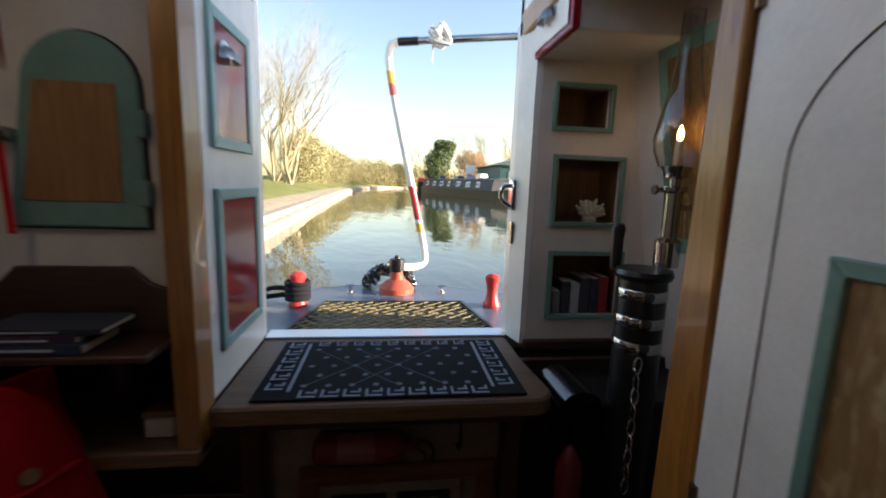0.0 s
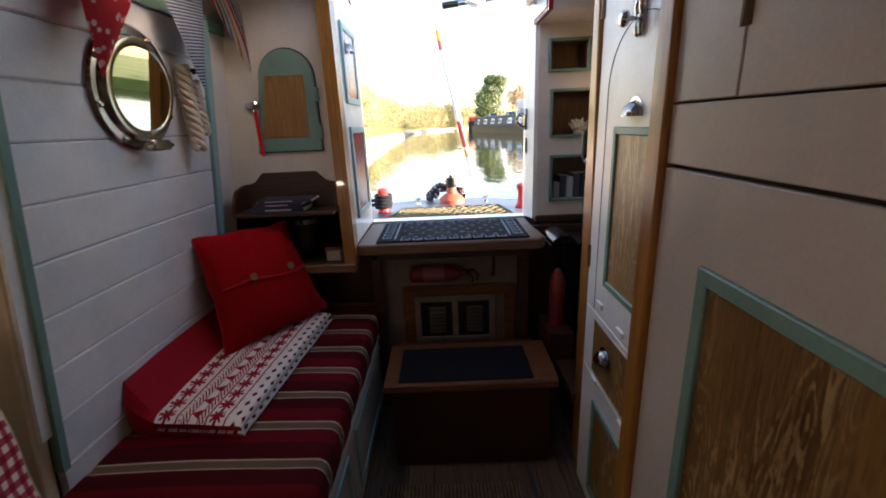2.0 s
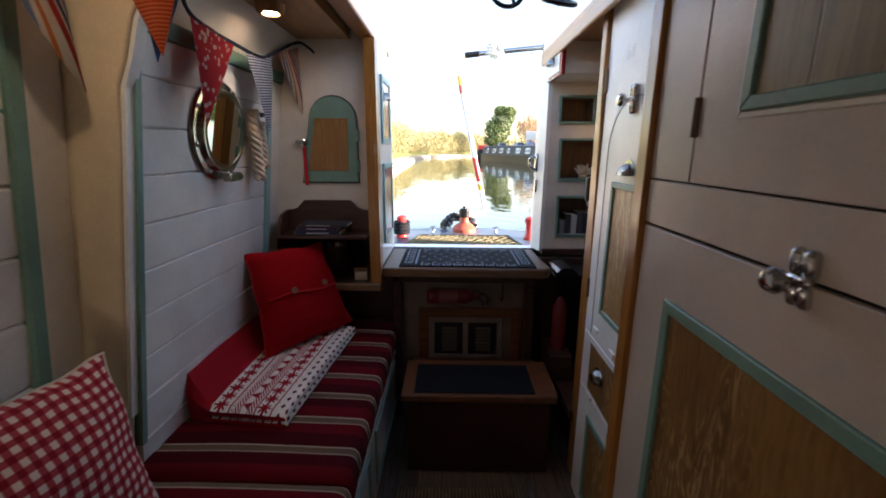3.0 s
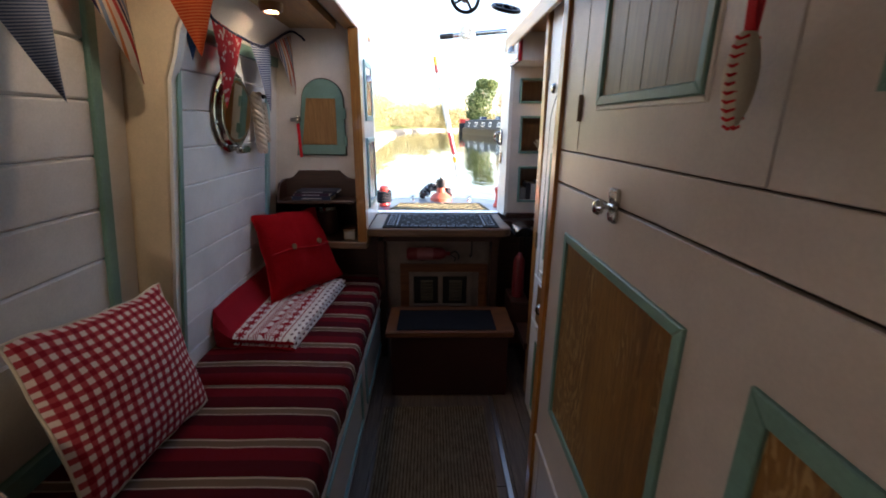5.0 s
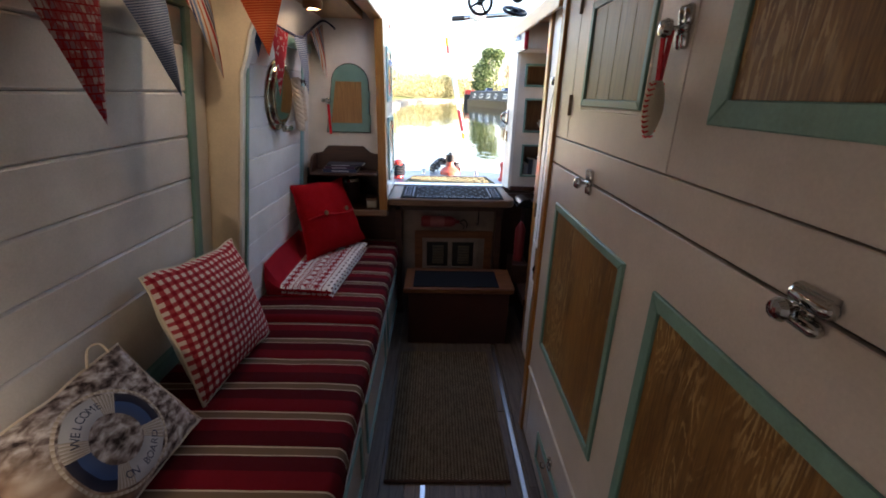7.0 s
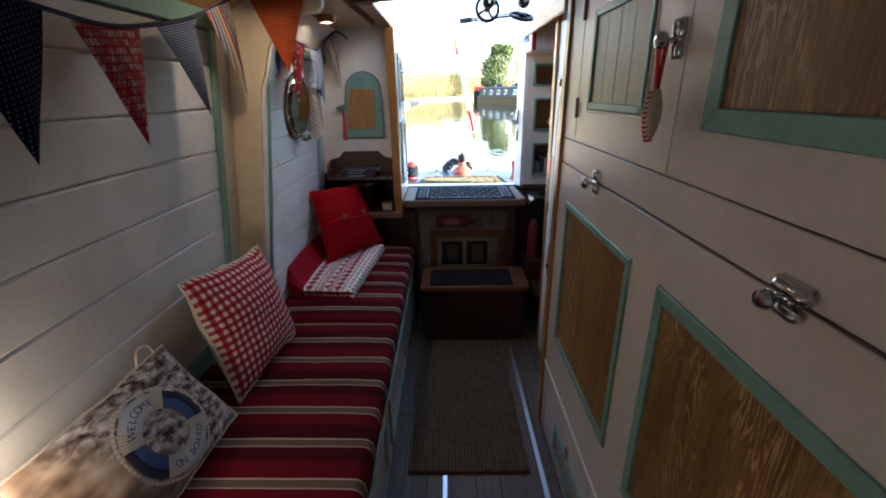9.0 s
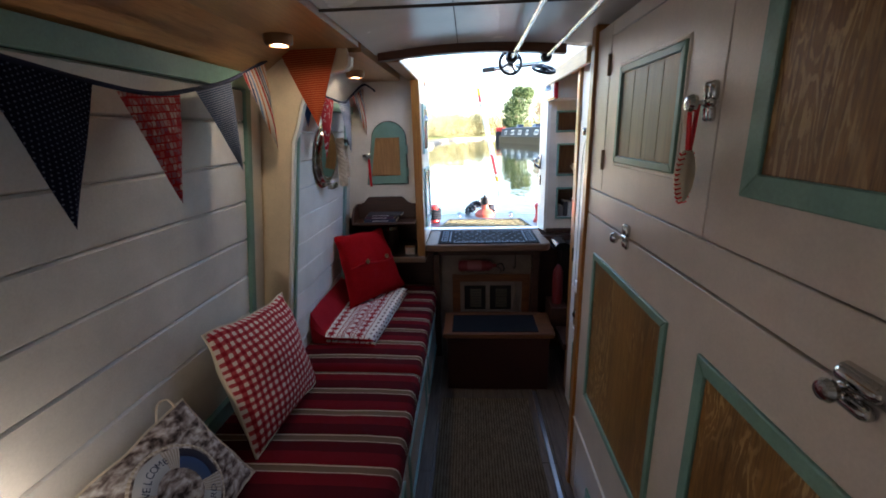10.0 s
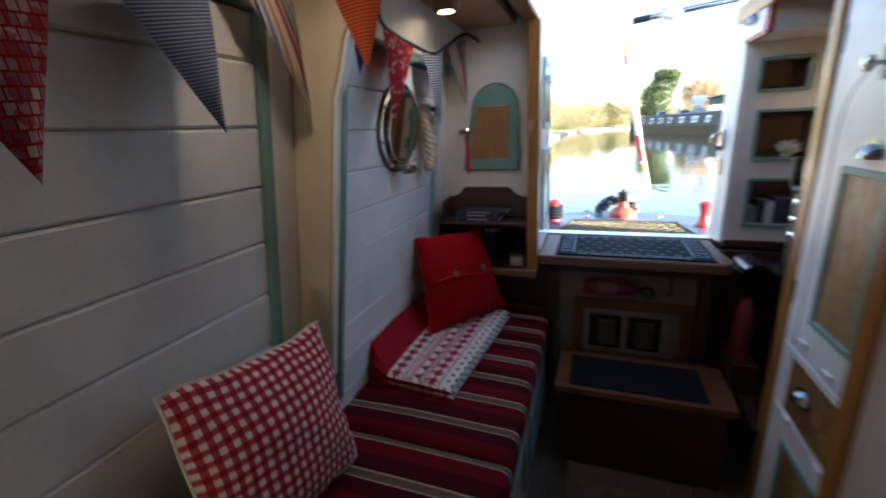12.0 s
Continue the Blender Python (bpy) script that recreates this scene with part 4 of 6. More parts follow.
bump(nt, sh, rip, 0.35, 0.06)
sh.inputs["Base Color"].default_value = (0.045, 0.05, 0.022, 1)
sh.inputs["Roughness"].default_value, sh.inputs["IOR"].default_value = 0.03, 1.6
WATERM = m
bm = bmesh.new()
for q in (((-400, -60), (400, -60), (400, -2.2), (-400, -2.2)), ((-400, -2.2), (-0.62, -2.2), (-0.62, 2.3), (-400, 2.3)), ((1.62, -2.2), (400, -2.2), (400, 2.3), (1.62, 2.3)), ((-400, 2.3), (400, 2.3), (400, 900), (-400, 900))):
    bm.faces.new([bm.verts.new((x, y, WATER)) for x, y in q])
structure("water", "still canal water with soft ripples", "canal", bm, WATERM)

m, nt, sh = nodes_of("grass_bank")
v = coords(nt)
g = op(nt, "ADD", op(nt, "MULTIPLY", noise_of(nt, v, 0.5, 5), 0.5), op(nt, "MULTIPLY", noise_of(nt, v, 30, 4, 0.8), 0.5))
nt.links.new(ramp(nt, g, [(0.3, (0.09, 0.12, 0.02)), (0.5, (0.22, 0.24, 0.05)), (0.7, (0.38, 0.36, 0.12))]), sh.inputs["Base Color"])
sh.inputs["Roughness"].default_value = 1.0
bump(nt, sh, g, 1.0, 0.1)
GRASS = m
STONE = paint("pale_bank_stone", (0.42, 0.36, 0.26), 0.9, 0, 0.3, 3, 40, 0.6, 0.4)
PATHM = paint("towpath_gravel", (0.42, 0.35, 0.22), 0.95, 0, 0.3, 4, 60, 0.5)


def edge_x(y):
    """The left bank's waterline."""
    pts = ((-60, -1.6), (0, -1.35), (5, -1.15), (7.5, -1.3), (14, -1.7), (24, -2.2), (40, -2.6), (52, -2.0), (60, 0.5), (66, 6.0), (72, 18), (80, 60), (95, 380))
    for (ya, xa), (yb, xb) in zip(pts, pts[1:]):
        if y <= yb:
            return xa + (xb - xa) * (y - ya) / (yb - ya)
    return 380


rows = [-60 + i * 2.5 for i in range(40)] + [40 + i * 1.0 for i in range(56)]
def strip(offs, material, name, label, cat):
    bm = bmesh.new()
    lines = []
    for y in rows:
        d = Vector((edge_x(y + 0.5) - edge_x(y - 0.5), 1.0)).normalized()
        nrm = Vector((-d.y, d.x))
        lines.append([bm.verts.new((edge_x(y) + nrm.x * o, y + nrm.y * o, z + 0.03 * noise.noise((o * 2, y * 0.7, 0)))) for o, z in offs])
    for a, b in zip(lines, lines[1:]):
        for k in range(len(offs) - 1):
            bm.faces.new((a[k], a[k + 1], b[k + 1], b[k]))
    return structure(name, label, cat, bm, material, True)
strip([(0.0, -0.3), (0.0, 0.52), (0.10, 0.54), (0.16, 0.62), (0.34, 0.63)], STONE, "bank_kerb", "pale stone canal edge", "kerb")
strip([(0.32, 0.60), (0.45, 0.64), (0.8, 0.68), (1.0, 0.70)], PATHM, "towpath", "sandy towpath along the canal", "path")
strip([(0.95, 0.69), (2.2, 0.9), (7, 1.25), (20, 1.6), (300, 2.0)], GRASS, "ground", "grassy bank in low sun", "ground")
# right bank, behind the moored boats
bm = bmesh.new()
R = [(13.0, -60), (12.5, 10), (10.8, 24), (9.2, 34), (8.0, 44), (10, 54), (30, 62), (380, 90)]
for (xa, ya), (xb, yb) in zip(R, R[1:]):
    for o0, z0, o1, z1 in ((0, -0.3, 0, 0.7), (0, 0.7, 1.5, 0.8), (1.5, 0.8, 400, 1.3)):
        bm.faces.new([bm.verts.new(p) for p in ((xa + o0, ya, z0), (xb + o0, yb, z0), (xb + o1, yb, z1), (xa + o1, ya, z1))])
structure("far_ground", "grassy far bank", "ground", bm, GRASS)

# stern deck
deck = thing("stern_deck", "blue-grey steel counter deck", "deck", (0.5, 2.2, 0.7))
outline = [(-0.36, 1.816), (1.36, 1.816)] + [(0.52 + 0.86 * math.cos(a), 1.90 + 0.80 * math.sin(a)) for a in [math.pi * k / 24 for k in range(25)]]
pin("plate", prismed(outline, "z", 0.30, 0.716, 0.006), DECK, deck)
pin("rim", tube(bmesh.new(), [(0.52 + 0.862 * math.cos(a), 1.90 + 0.802 * math.sin(a), 0.70) for a in [math.pi * k / 32 for k in range(33)]], 0.018, 8), DECK, deck, "rounded deck edge", True)
# expanded mesh grating; a flat black sheet stands for the shaded well below
G0 = [(0.125, 1.855), (0.905, 1.855), (0.83, 2.30), (0.225, 2.30)]
pin("well", prismed(G0, "z", 0.7165, 0.718), BLACK, deck, "flat black sheet under the grating")
bm = bmesh.new()
for (xa, ya), (xb, yb) in zip(G0, G0[1:] + G0[:1]):
    d = Vector((xb - xa, yb - ya)).normalized()
    nn = Vector((-d.y, d.x)) * 0.012
    prism(bm, [(xa, ya), (xb, yb), (xb + nn.x, yb + nn.y), (xa + nn.x, ya + nn.y)], "z", 0.7165, 0.745)
pin("grating_frame", bm, BLACK, deck, "black grating frame")
GRATE = paint("worn_grating_paint", (0.26, 0.22, 0.11), 0.5, 0, 0.3, 30, 120, 0.2)
bm = bmesh.new()
for j in range(17):
    y = 1.872 + j * 0.0255
    f = (y - 1.855) / 0.445
    xl, xr = 0.135 + 0.092 * f, 0.895 - 0.068 * f
    n = int((xr - xl) / 0.03)
    for s in (1, -1):
        pts = [(xl + (xr - xl) * k / n, y + s * 0.0105 * (1 if (k + j) % 2 else -1), 0.736 + 0.004 * s) for k in range(n + 1)]
        tube(bm, pts, 0.0026, 4)
pin("grating", bm, GRATE, deck, "olive painted expanded metal grating")

def pin_post(x, y, label):
    t = thing("mooring_dolly", label, "bollard", (x, y, 0.716), "mooring pins on the deck")
    pin("post", lathe(bmesh.new(), [(0, 0.7165), (0.04, 0.7165), (0.04, 0.73), (0.030, 0.745), (0.024, 0.79), (0.024, 0.81), (0.033, 0.84), (0.033, 0.855), (0.02, 0.866), (0, 0.868)], 20, Matrix.Translation((x, y, 0))), REDPAINT, t, "", True)
    return t
pin_post(0.965, 2.30, "red painted mooring pin on the deck")
pl = pin_post(0.112, 2.32, "red painted mooring pin wound with black rope")
bm = bmesh.new()
for k in range(4):
    tube(bm, [(0.112 + 0.045 * math.cos(a), 2.32 + 0.045 * math.sin(a), 0.755 + k * 0.021 + 0.003 * math.sin(3 * a)) for a in [2 * math.pi * i / 20 for i in range(21)]], 0.011, 7)
tube(bm, smooth_path([(0.07, 2.33, 0.79), (-0.02, 2.36, 0.78), (-0.10, 2.30, 0.73)]), 0.011, 7)
tube(bm, smooth_path([(0.07, 2.31, 0.77), (-0.04, 2.30, 0.755), (-0.12, 2.24, 0.73)]), 0.011, 7)
pin("rope_coil", bm, cloth("black_rope", (0.015, 0.015, 0.018), 0.3, 150), pl, "black mooring rope", True)
for x, y in ((0.312, 2.55), (0.765, 2.54)):
    t = thing("deck_cleat", "small chrome deck filler", "cleat", (x, y, 0.716), "deck fittings")
    bm = lathe(bmesh.new(), [(0, 0.7165), (0.016, 0.7165), (0.014, 0.726), (0.006, 0.73), (0.006, 0.75), (0, 0.751)], 14, Matrix.Translation((x, y, 0)))
    tube(bm, [(x - 0.018, y, 0.75), (x + 0.018, y, 0.754)], 0.006, 8)
    pin("fitting", bm, CHROME, t, "", True)
# rudder head, tiller
til = thing("tiller", "white and red swan-neck tiller with chrome bar", "tiller", (0.54, 2.6, 0.716))
pin("rudder_cup", lathe(bmesh.new(), [(0, 0.6946), (0.085, 0.6946), (0.085, 0.720), (0.06, 0.745), (0.032, 0.76), (0.028, 0.83), (0, 0.83)], 24, Matrix.Translation((0.54, 2.56, 0))), ORANGERED, til, "faded red rudder cup", True)
pin("rudder_head", lathe(bmesh.new(), [(0, 0.80), (0.036, 0.80), (0.038, 0.84), (0.036, 0.862), (0.014, 0.866), (0.012, 0.88), (0, 0.88)], 20, Matrix.Translation((0.54, 2.56, 0))), BLACK, til, "black rudder head", True)
neck = smooth_path([(0.56, 2.575, 0.818), (0.59, 2.60, 0.812), (0.64, 2.64, 0.808), (0.682, 2.66, 0.83), (0.682, 2.67, 0.885), (0.655, 2.68, 1.02), (0.585, 2.68, 1.33), (0.512, 2.68, 1.66), (0.488, 2.68, 1.80), (0.486, 2.68, 1.86), (0.498, 2.68, 1.896), (0.53, 2.68, 1.912)], 6)
M_NECK, nt, sh = nodes_of("tiller_paint")
sp = nt.nodes.new("ShaderNodeSeparateXYZ")
nt.links.new(coords(nt), sp.inputs[0])
z = sp.outputs["Z"]
col = mix(nt, band(nt, z, 1.05, 1.22), (0.85, 0.83, 0.78), (0.55, 0.05, 0.06))
col = mix(nt, band(nt, z, 1.66, 1.715), col, (0.62, 0.10, 0.10))
col = mix(nt, op(nt, "MAXIMUM", band(nt, z, 0.985, 1.03), band(nt, z, 1.715, 1.775)), col, (0.75, 0.42, 0.05))
nt.links.new(col, sh.inputs["Base Color"])
sh.inputs["Roughness"].default_value = 0.25
pin("swan_neck", tube(bmesh.new(), neck, 0.019, 12), M_NECK, til, "white tube with red and yellow bands", True)
pin("grip", tube(bmesh.new(), [(0.528, 2.68, 1.912), (0.625, 2.66, 1.918)], 0.020, 14), BLACK, til, "black sleeve", True)
pin("bar", tube(bmesh.new(), [(0.625, 2.66, 1.918), (1.32, 2.55, 1.965)], 0.017, 14), CHROME, til, "chrome tiller bar", True)
bm = bmesh.new()
random.seed(5)
RX, RY, RZ = 0.735, 2.645, 1.925
for k in range(22):
    a = random.uniform(0, 6.28)
    tube(bm, smooth_path([(RX + random.uniform(-.03, .03), RY, RZ), (RX + 0.045 * math.cos(a), RY - 0.02 + 0.02 * math.sin(a * 2), RZ + 0.04 * math.sin(a)), (RX - 0.03 + 0.04 * math.cos(a * 3), RY - 0.02, RZ + random.uniform(-.03, .085))], 4), [0.010] * 8 + [0.003], 5)
tube(bm, [(RX - 0.04, RY, RZ - 0.01), (RX - 0.042, RY, RZ - 0.11)], 0.004, 5)
kn = thing("rope_knot", "tied white rag on the tiller bar", "rag", (RX, RY, RZ))
pin("rag", bm, cloth("white_rag", (0.75, 0.74, 0.70)), kn, "", True)
fen = thing("chain_heap", "heap of dark and galvanised chain behind the rudder", "chain", (0.5, 2.65, 0.72))
STEEL = paint("galvanised_chain", (0.30, 0.30, 0.31), 0.4, 0.8)
for nm, n, mt in (("dark_chain", 90, BLACK), ("bright_chain", 60, STEEL)):
    bm = bmesh.new()
    for k in range(n):
        a, e, rr = random.uniform(0, math.pi), random.uniform(0, 6.28), random.uniform(0.35, 1.0) ** 0.6
        p = Vector((0.50 + 0.135 * rr * math.cos(a), 2.65 + 0.035 * math.cos(e), 0.726 + 0.115 * rr * math.sin(a)))
        lathe(bm, [(0.007, -0.005), (0.014, -0.005), (0.014, 0.005), (0.007, 0.005), (0.007, -0.005)], 8, axis_to(p, (random.uniform(-1, 1), random.uniform(-1, 1), random.uniform(-1, 1))))
    pin(nm, bm, mt, fen, "", True)["kind"] = "stuff"


# the counter deck lies a little under the door sill
for ob in list(bpy.context.scene.objects):
    if ob.parent is None and ob.name.split(".")[0] in ("stern_deck", "mooring_dolly", "deck_cleat", "chain_heap"):
        ob.location.z -= 0.022


# ---- bench ----
bench = thing("bench", "long bench with panelled front under striped cushions", "bench", (-0.1, 0, FLOOR))
BX = 0.165
pin("base", boxed(-0.50, BX - 0.02, -1.95, 1.54, FLOOR + 0.001, 0.333), GAP, bench)
pin("top_rail", boxed(BX - 0.0195, BX + 0.006, -1.95, 1.54, 0.293, 0.340, 0.003), PLANKWHITE, bench, "white painted edge rail")
for ya, yb in ((-1.95, -0.92), (-0.905, 0.10), (0.115, 0.83), (0.845, 1.54)):
    pin("front_panel", boxed(BX - 0.0195, BX - 0.004, ya, yb, FLOOR + 0.02, 0.292, 0.002), CABINET, bench)
    pin("panel_bead", frame_bars(BX - 0.0035, BX + 0.006, ya + 0.05, yb - 0.05, 0.02, 0.258, 0.014, "x"), PALEGREEN, bench, "pale green bead")

nt, finish = fabric("striped_cover")
sp = nt.nodes.new("ShaderNodeSeparateXYZ")
nt.links.new(coords(nt), sp.inputs[0])
yy = op(nt, "ADD", sp.outputs["Y"], 20.112)
k2 = op(nt, "DIVIDE", yy, 0.133)
fr = op(nt, "FRACT", k2)
odd = op(nt, "MODULO", op(nt, "FLOOR", k2), 2.0)
base = mix(nt, odd, (0.110, 0.0015, 0.006), (0.055, 0.001, 0.004))
stripe = band(nt, fr, 0.36, 0.60)
inner = band(nt, fr, 0.392, 0.568)
col = mix(nt, stripe, base, (0.42, 0.35, 0.27))
col = mix(nt, inner, col, (0.13, 0.085, 0.055))
STRIPED = finish(col)


def pad(bm, x0, x1, y0, y1, z0, z1, ny, wav=0.004):
    """A soft slab with a rounded front edge, uneven on top."""
    prof = [(x0, z0), (x0, z1)] + [(x0 + (x1 - x0) * k / 10, z1 + 0.006 * math.sin(math.pi * k / 10)) for k in range(1, 9)]
    prof += [(x1 - 0.03 + 0.03 * math.sin(a), z1 - 0.03 + 0.03 * math.cos(a)) for a in [math.pi / 2 * k / 5 for k in range(6)]]
    prof += [(x1 + 0.004, (z0 + z1) / 2), (x1 - 0.004, z0)]
    rings = []
    for i in range(ny + 1):
        y = y0 + (y1 - y0) * i / ny
        end = min(i, ny - i)
        pull = 0.018 if end == 0 else (0.005 if end == 1 else 0)
        pf = (y + 20.112) / 0.133 % 1
        puck = 0.005 * math.exp(-((pf - 0.48) / 0.1) ** 2)
        ring = []
        for x, z in prof:
            top = (z - z0) / (z1 - z0)
            n = noise.noise((x * 6, y * 6, 3.3)) * wav + noise.noise((x * 22, y * 25, 1.3)) * wav * 0.4
            ring.append(bm.verts.new((x + (n - puck * 0.6) * (x > x1 - 0.04), y, z + top * (n - puck - pull))))
        rings.append(ring)
    m_ = len(prof)
    for a, b in zip(rings, rings[1:]):
        for k in range(m_):
            bm.faces.new((a[k], a[(k + 1) % m_], b[(k + 1) % m_], b[k]))
    bm.faces.new(rings[0])
    bm.faces.new(rings[-1])
    return bm


for ya, yb in ((-1.93, -0.55), (-0.545, 0.455), (0.46, 1.535)):
    cu = thing("bench_cushion", "red and dark red striped bench cushion with beige bands", "cushion", (-0.1, (ya + yb) / 2, 0.341), "cushions along the bench")
    xb = -0.49 if ya < 0.4 else -0.395
    pin("cover", pad(bmesh.new(), xb, 0.182, ya, yb, 0.341, 0.440, int((yb - ya) / 0.012)), STRIPED, cu, "", True)


# ---- loose cushions ----
def cushion_map(corners, thick, side, puff=1.0):
    a, b, c, d = (Vector(p) for p in corners)
    def at(u, v, s=1, lift=0.0):
        p = a * (1 - u) * (1 - v) + b * u * (1 - v) + c * u * v + d * (1 - u) * v
        nrm = ((b - a).cross(d - a)).normalized() * side
        e = (max(0, math.sin(math.pi * u)) * max(0, math.sin(math.pi * v))) ** 0.45
        mid = (a + b + c + d) / 4
        sag = 0.045 * (math.sin(math.pi * u) * (abs(v - 0.5) * 2) ** 3 + math.sin(math.pi * v) * (abs(u - 0.5) * 2) ** 3)
        p = p + (mid - p) * sag * puff
        rim = 1 - e
        p = p + Vector((noise.noise((p.x * 11, p.y * 11, p.z * 11)), noise.noise((p.y * 11, p.z * 11, 7 + p.x * 11)), noise.noise((p.z * 13, p.x * 13, 3 + p.y * 13)))) * 0.009 * puff * (0.4 + 0.6 * rim)
        p = p + nrm * (s * thick * e + lift + 0.010 * noise.noise((u * 4, v * 4, thick * 90)) * e + 0.003 * noise.noise((u * 14, v * 9, thick * 50)) * e)
        return p
    return at


def cushion(name, label, corners, thick, side, front, back, piping=None, puff=1.0):
    at = cushion_map(corners, thick, side, puff)
    root = thing(name, label, "cushion", tuple(sum((Vector(p) for p in corners), Vector()) / 4))
    for nm, s, mat_ in (("front_cover", 1, front), ("back_cover", -1, back)):
        bm = bmesh.new()
        uvl = bm.loops.layers.uv.new("UVMap")
        n = 26
        g = [[bm.verts.new(at(i / n, j / n, s)) for i in range(n + 1)] for j in range(n + 1)]
        for j in range(n):
            for i in range(n):
                f = bm.faces.new((g[j][i], g[j][i + 1], g[j + 1][i + 1], g[j + 1][i]))
                for lp, (u, v) in zip(f.loops, ((i, j), (i + 1, j), (i + 1, j + 1), (i, j + 1))):
                    lp[uvl].uv = (u / n, v / n)
        pin(nm, bm, mat_, root, "", True)
    ring = [at(k / 20, 0) for k in range(20)] + [at(1, k / 20) for k in range(20)] + [at(1 - k / 20, 1) for k in range(20)] + [at(0, 1 - k / 20) for k in range(21)]
    if piping:
        pin("seam", tube(bmesh.new(), ring, 0.0035, 6), piping, root, "sewn edge", True)
    return root, at


nt, finish = fabric("red_gingham")
u, v, _ = uv_axes(nt)
ga = op(nt, "GREATER_THAN", op(nt, "FRACT", op(nt, "MULTIPLY", u, 17)), 0.5)
gb = op(nt, "GREATER_THAN", op(nt, "FRACT", op(nt, "MULTIPLY", v, 15.5)), 0.5)
both = op(nt, "MULTIPLY", op(nt, "ADD", ga, gb), 0.5)
GINGHAM = finish(ramp(nt, both, [(0.2, (0.66, 0.55, 0.49)), (0.5, (0.38, 0.055, 0.065)), (0.8, (0.25, 0.012, 0.024))]))
cushion("gingham_cushion", "red and white gingham cushion leaning on the boards", [(-0.275, -0.068, 0.452), (-0.238, 0.345, 0.446), (-0.350, 0.402, 0.816), (-0.412, -0.015, 0.844)], 0.078, 1, GINGHAM, IVORY, IVORY, 1.0)

nt, finish = fabric("red_boucle")
RED2 = finish(mix(nt, noise_of(nt, coords(nt), 160, 3), (0.20, 0.001, 0.003), (0.42, 0.003, 0.007)))
rc, at = cushion("red_cushion", "plain red knitted cushion with two wooden buttons", [(-0.255, 0.985, 0.497), (-0.012, 1.320, 0.505), (-0.133, 1.335, 0.868), (-0.345, 1.075, 0.880)], 0.072, 1, RED2, REDCLOTH, REDCLOTH, 1.1)
bm = bmesh.new()
uvp = [at(0.06 + 0.88 * k / 20, 0.52 + 0.02 * math.sin(k * 0.3), 1, 0.003) for k in range(21)]
tube(bm, uvp, 0.005, 6)
pin("flap_edge", bm, REDCLOTH, rc, "folded buttoned flap edge", True)
for uu in (0.33, 0.72):
    p, q = at(uu, 0.56, 1, 0.004), at(uu, 0.56, 1, 0.02)
    pin("button", lathe(bmesh.new(), [(0, 0), (0.012, 0), (0.0135, 0.003), (0.012, 0.006), (0.005, 0.005), (0, 0.005)], 18, axis_to(p, q - p)), BUTTON, rc, "brown wooden button", True)

# photo cushion with a printed lifebelt
nt, finish = fabric("lifebelt_print")
u, v, uvs = uv_axes(nt)
petal = ramp(nt, noise_of(nt, uvs, 15, 3, 0.55, 0.3), [(0.34, (0.035, 0.024, 0.022)), (0.45, (0.17, 0.13, 0.115)), (0.55, (0.36, 0.31, 0.28)), (0.68, (0.60, 0.56, 0.53))])
haze = ramp(nt, noise_of(nt, uvs, 5, 2, 0.5, 0.2), [(0.32, (0.055, 0.032, 0.022)), (0.5, (0.26, 0.17, 0.115)), (0.7, (0.50, 0.40, 0.31))])
side_ = ramp(nt, op(nt, "ADD", u, op(nt, "MULTIPLY", v, 0.35)), [(0.48, (0, 0, 0)), (0.66, (1, 1, 1))])
bg = mix(nt, side_, haze, petal)
du, dv = op(nt, "MULTIPLY", op(nt, "SUBTRACT", u, 0.58), 0.50), op(nt, "MULTIPLY", op(nt, "SUBTRACT", v, 0.46), 0.30)
rad = op(nt, "SQRT", op(nt, "ADD", op(nt, "MULTIPLY", du, du), op(nt, "MULTIPLY", dv, dv)))
ang = op(nt, "FRACT", op(nt, "ADD", op(nt, "DIVIDE", op(nt, "ARCTAN2", dv, du), 2 * math.pi), 1.09))
ringm = band(nt, rad, 0.060, 0.112)
four = op(nt, "MULTIPLY", op(nt, "ADD", ang, 0.0), 4.0)
blue = op(nt, "MODULO", op(nt, "FLOOR", four), 2.0)
navyr = mix(nt, op(nt, "GREATER_THAN", rad, 0.090), (0.045, 0.085, 0.20), (0.016, 0.018, 0.040))
rc_ = mix(nt, blue, navyr, (0.52, 0.53, 0.55))
shade = op(nt, "MULTIPLY", op(nt, "ABSOLUTE", op(nt, "SUBTRACT", rad, 0.086)), 14.0)
rc_ = mix(nt, op(nt, "MULTIPLY", shade, 0.8), rc_, (0.10, 0.09, 0.09))
wrap = op(nt, "GREATER_THAN", op(nt, "ABSOLUTE", op(nt, "SUBTRACT", op(nt, "FRACT", four), 0.5)), 0.37)
strands = op(nt, "FRACT", op(nt, "MULTIPLY", ang, 90.0))
rc_ = mix(nt, wrap, rc_, mix(nt, strands, (0.26, 0.21, 0.17), (0.62, 0.56, 0.48)))
col = mix(nt, ringm, bg, rc_)
loopm = band(nt, rad, 0.117, 0.124)
col = mix(nt, loopm, col, mix(nt, op(nt, "FRACT", op(nt, "MULTIPLY", ang, 60)), (0.35, 0.28, 0.2), (0.62, 0.54, 0.44)))
PRINT = finish(col)
WC = [(-0.262, -0.640, 0.465), (-0.250, -0.135, 0.465), (-0.415, -0.145, 0.715), (-0.430, -0.640, 0.715)]
WU, WV = 0.50, 0.30
wcu, wat = cushion("lifebelt_cushion", "grey-brown cushion printed with a welcome on board lifebelt", WC, 0.045, 1, PRINT, IVORY, ROPE)
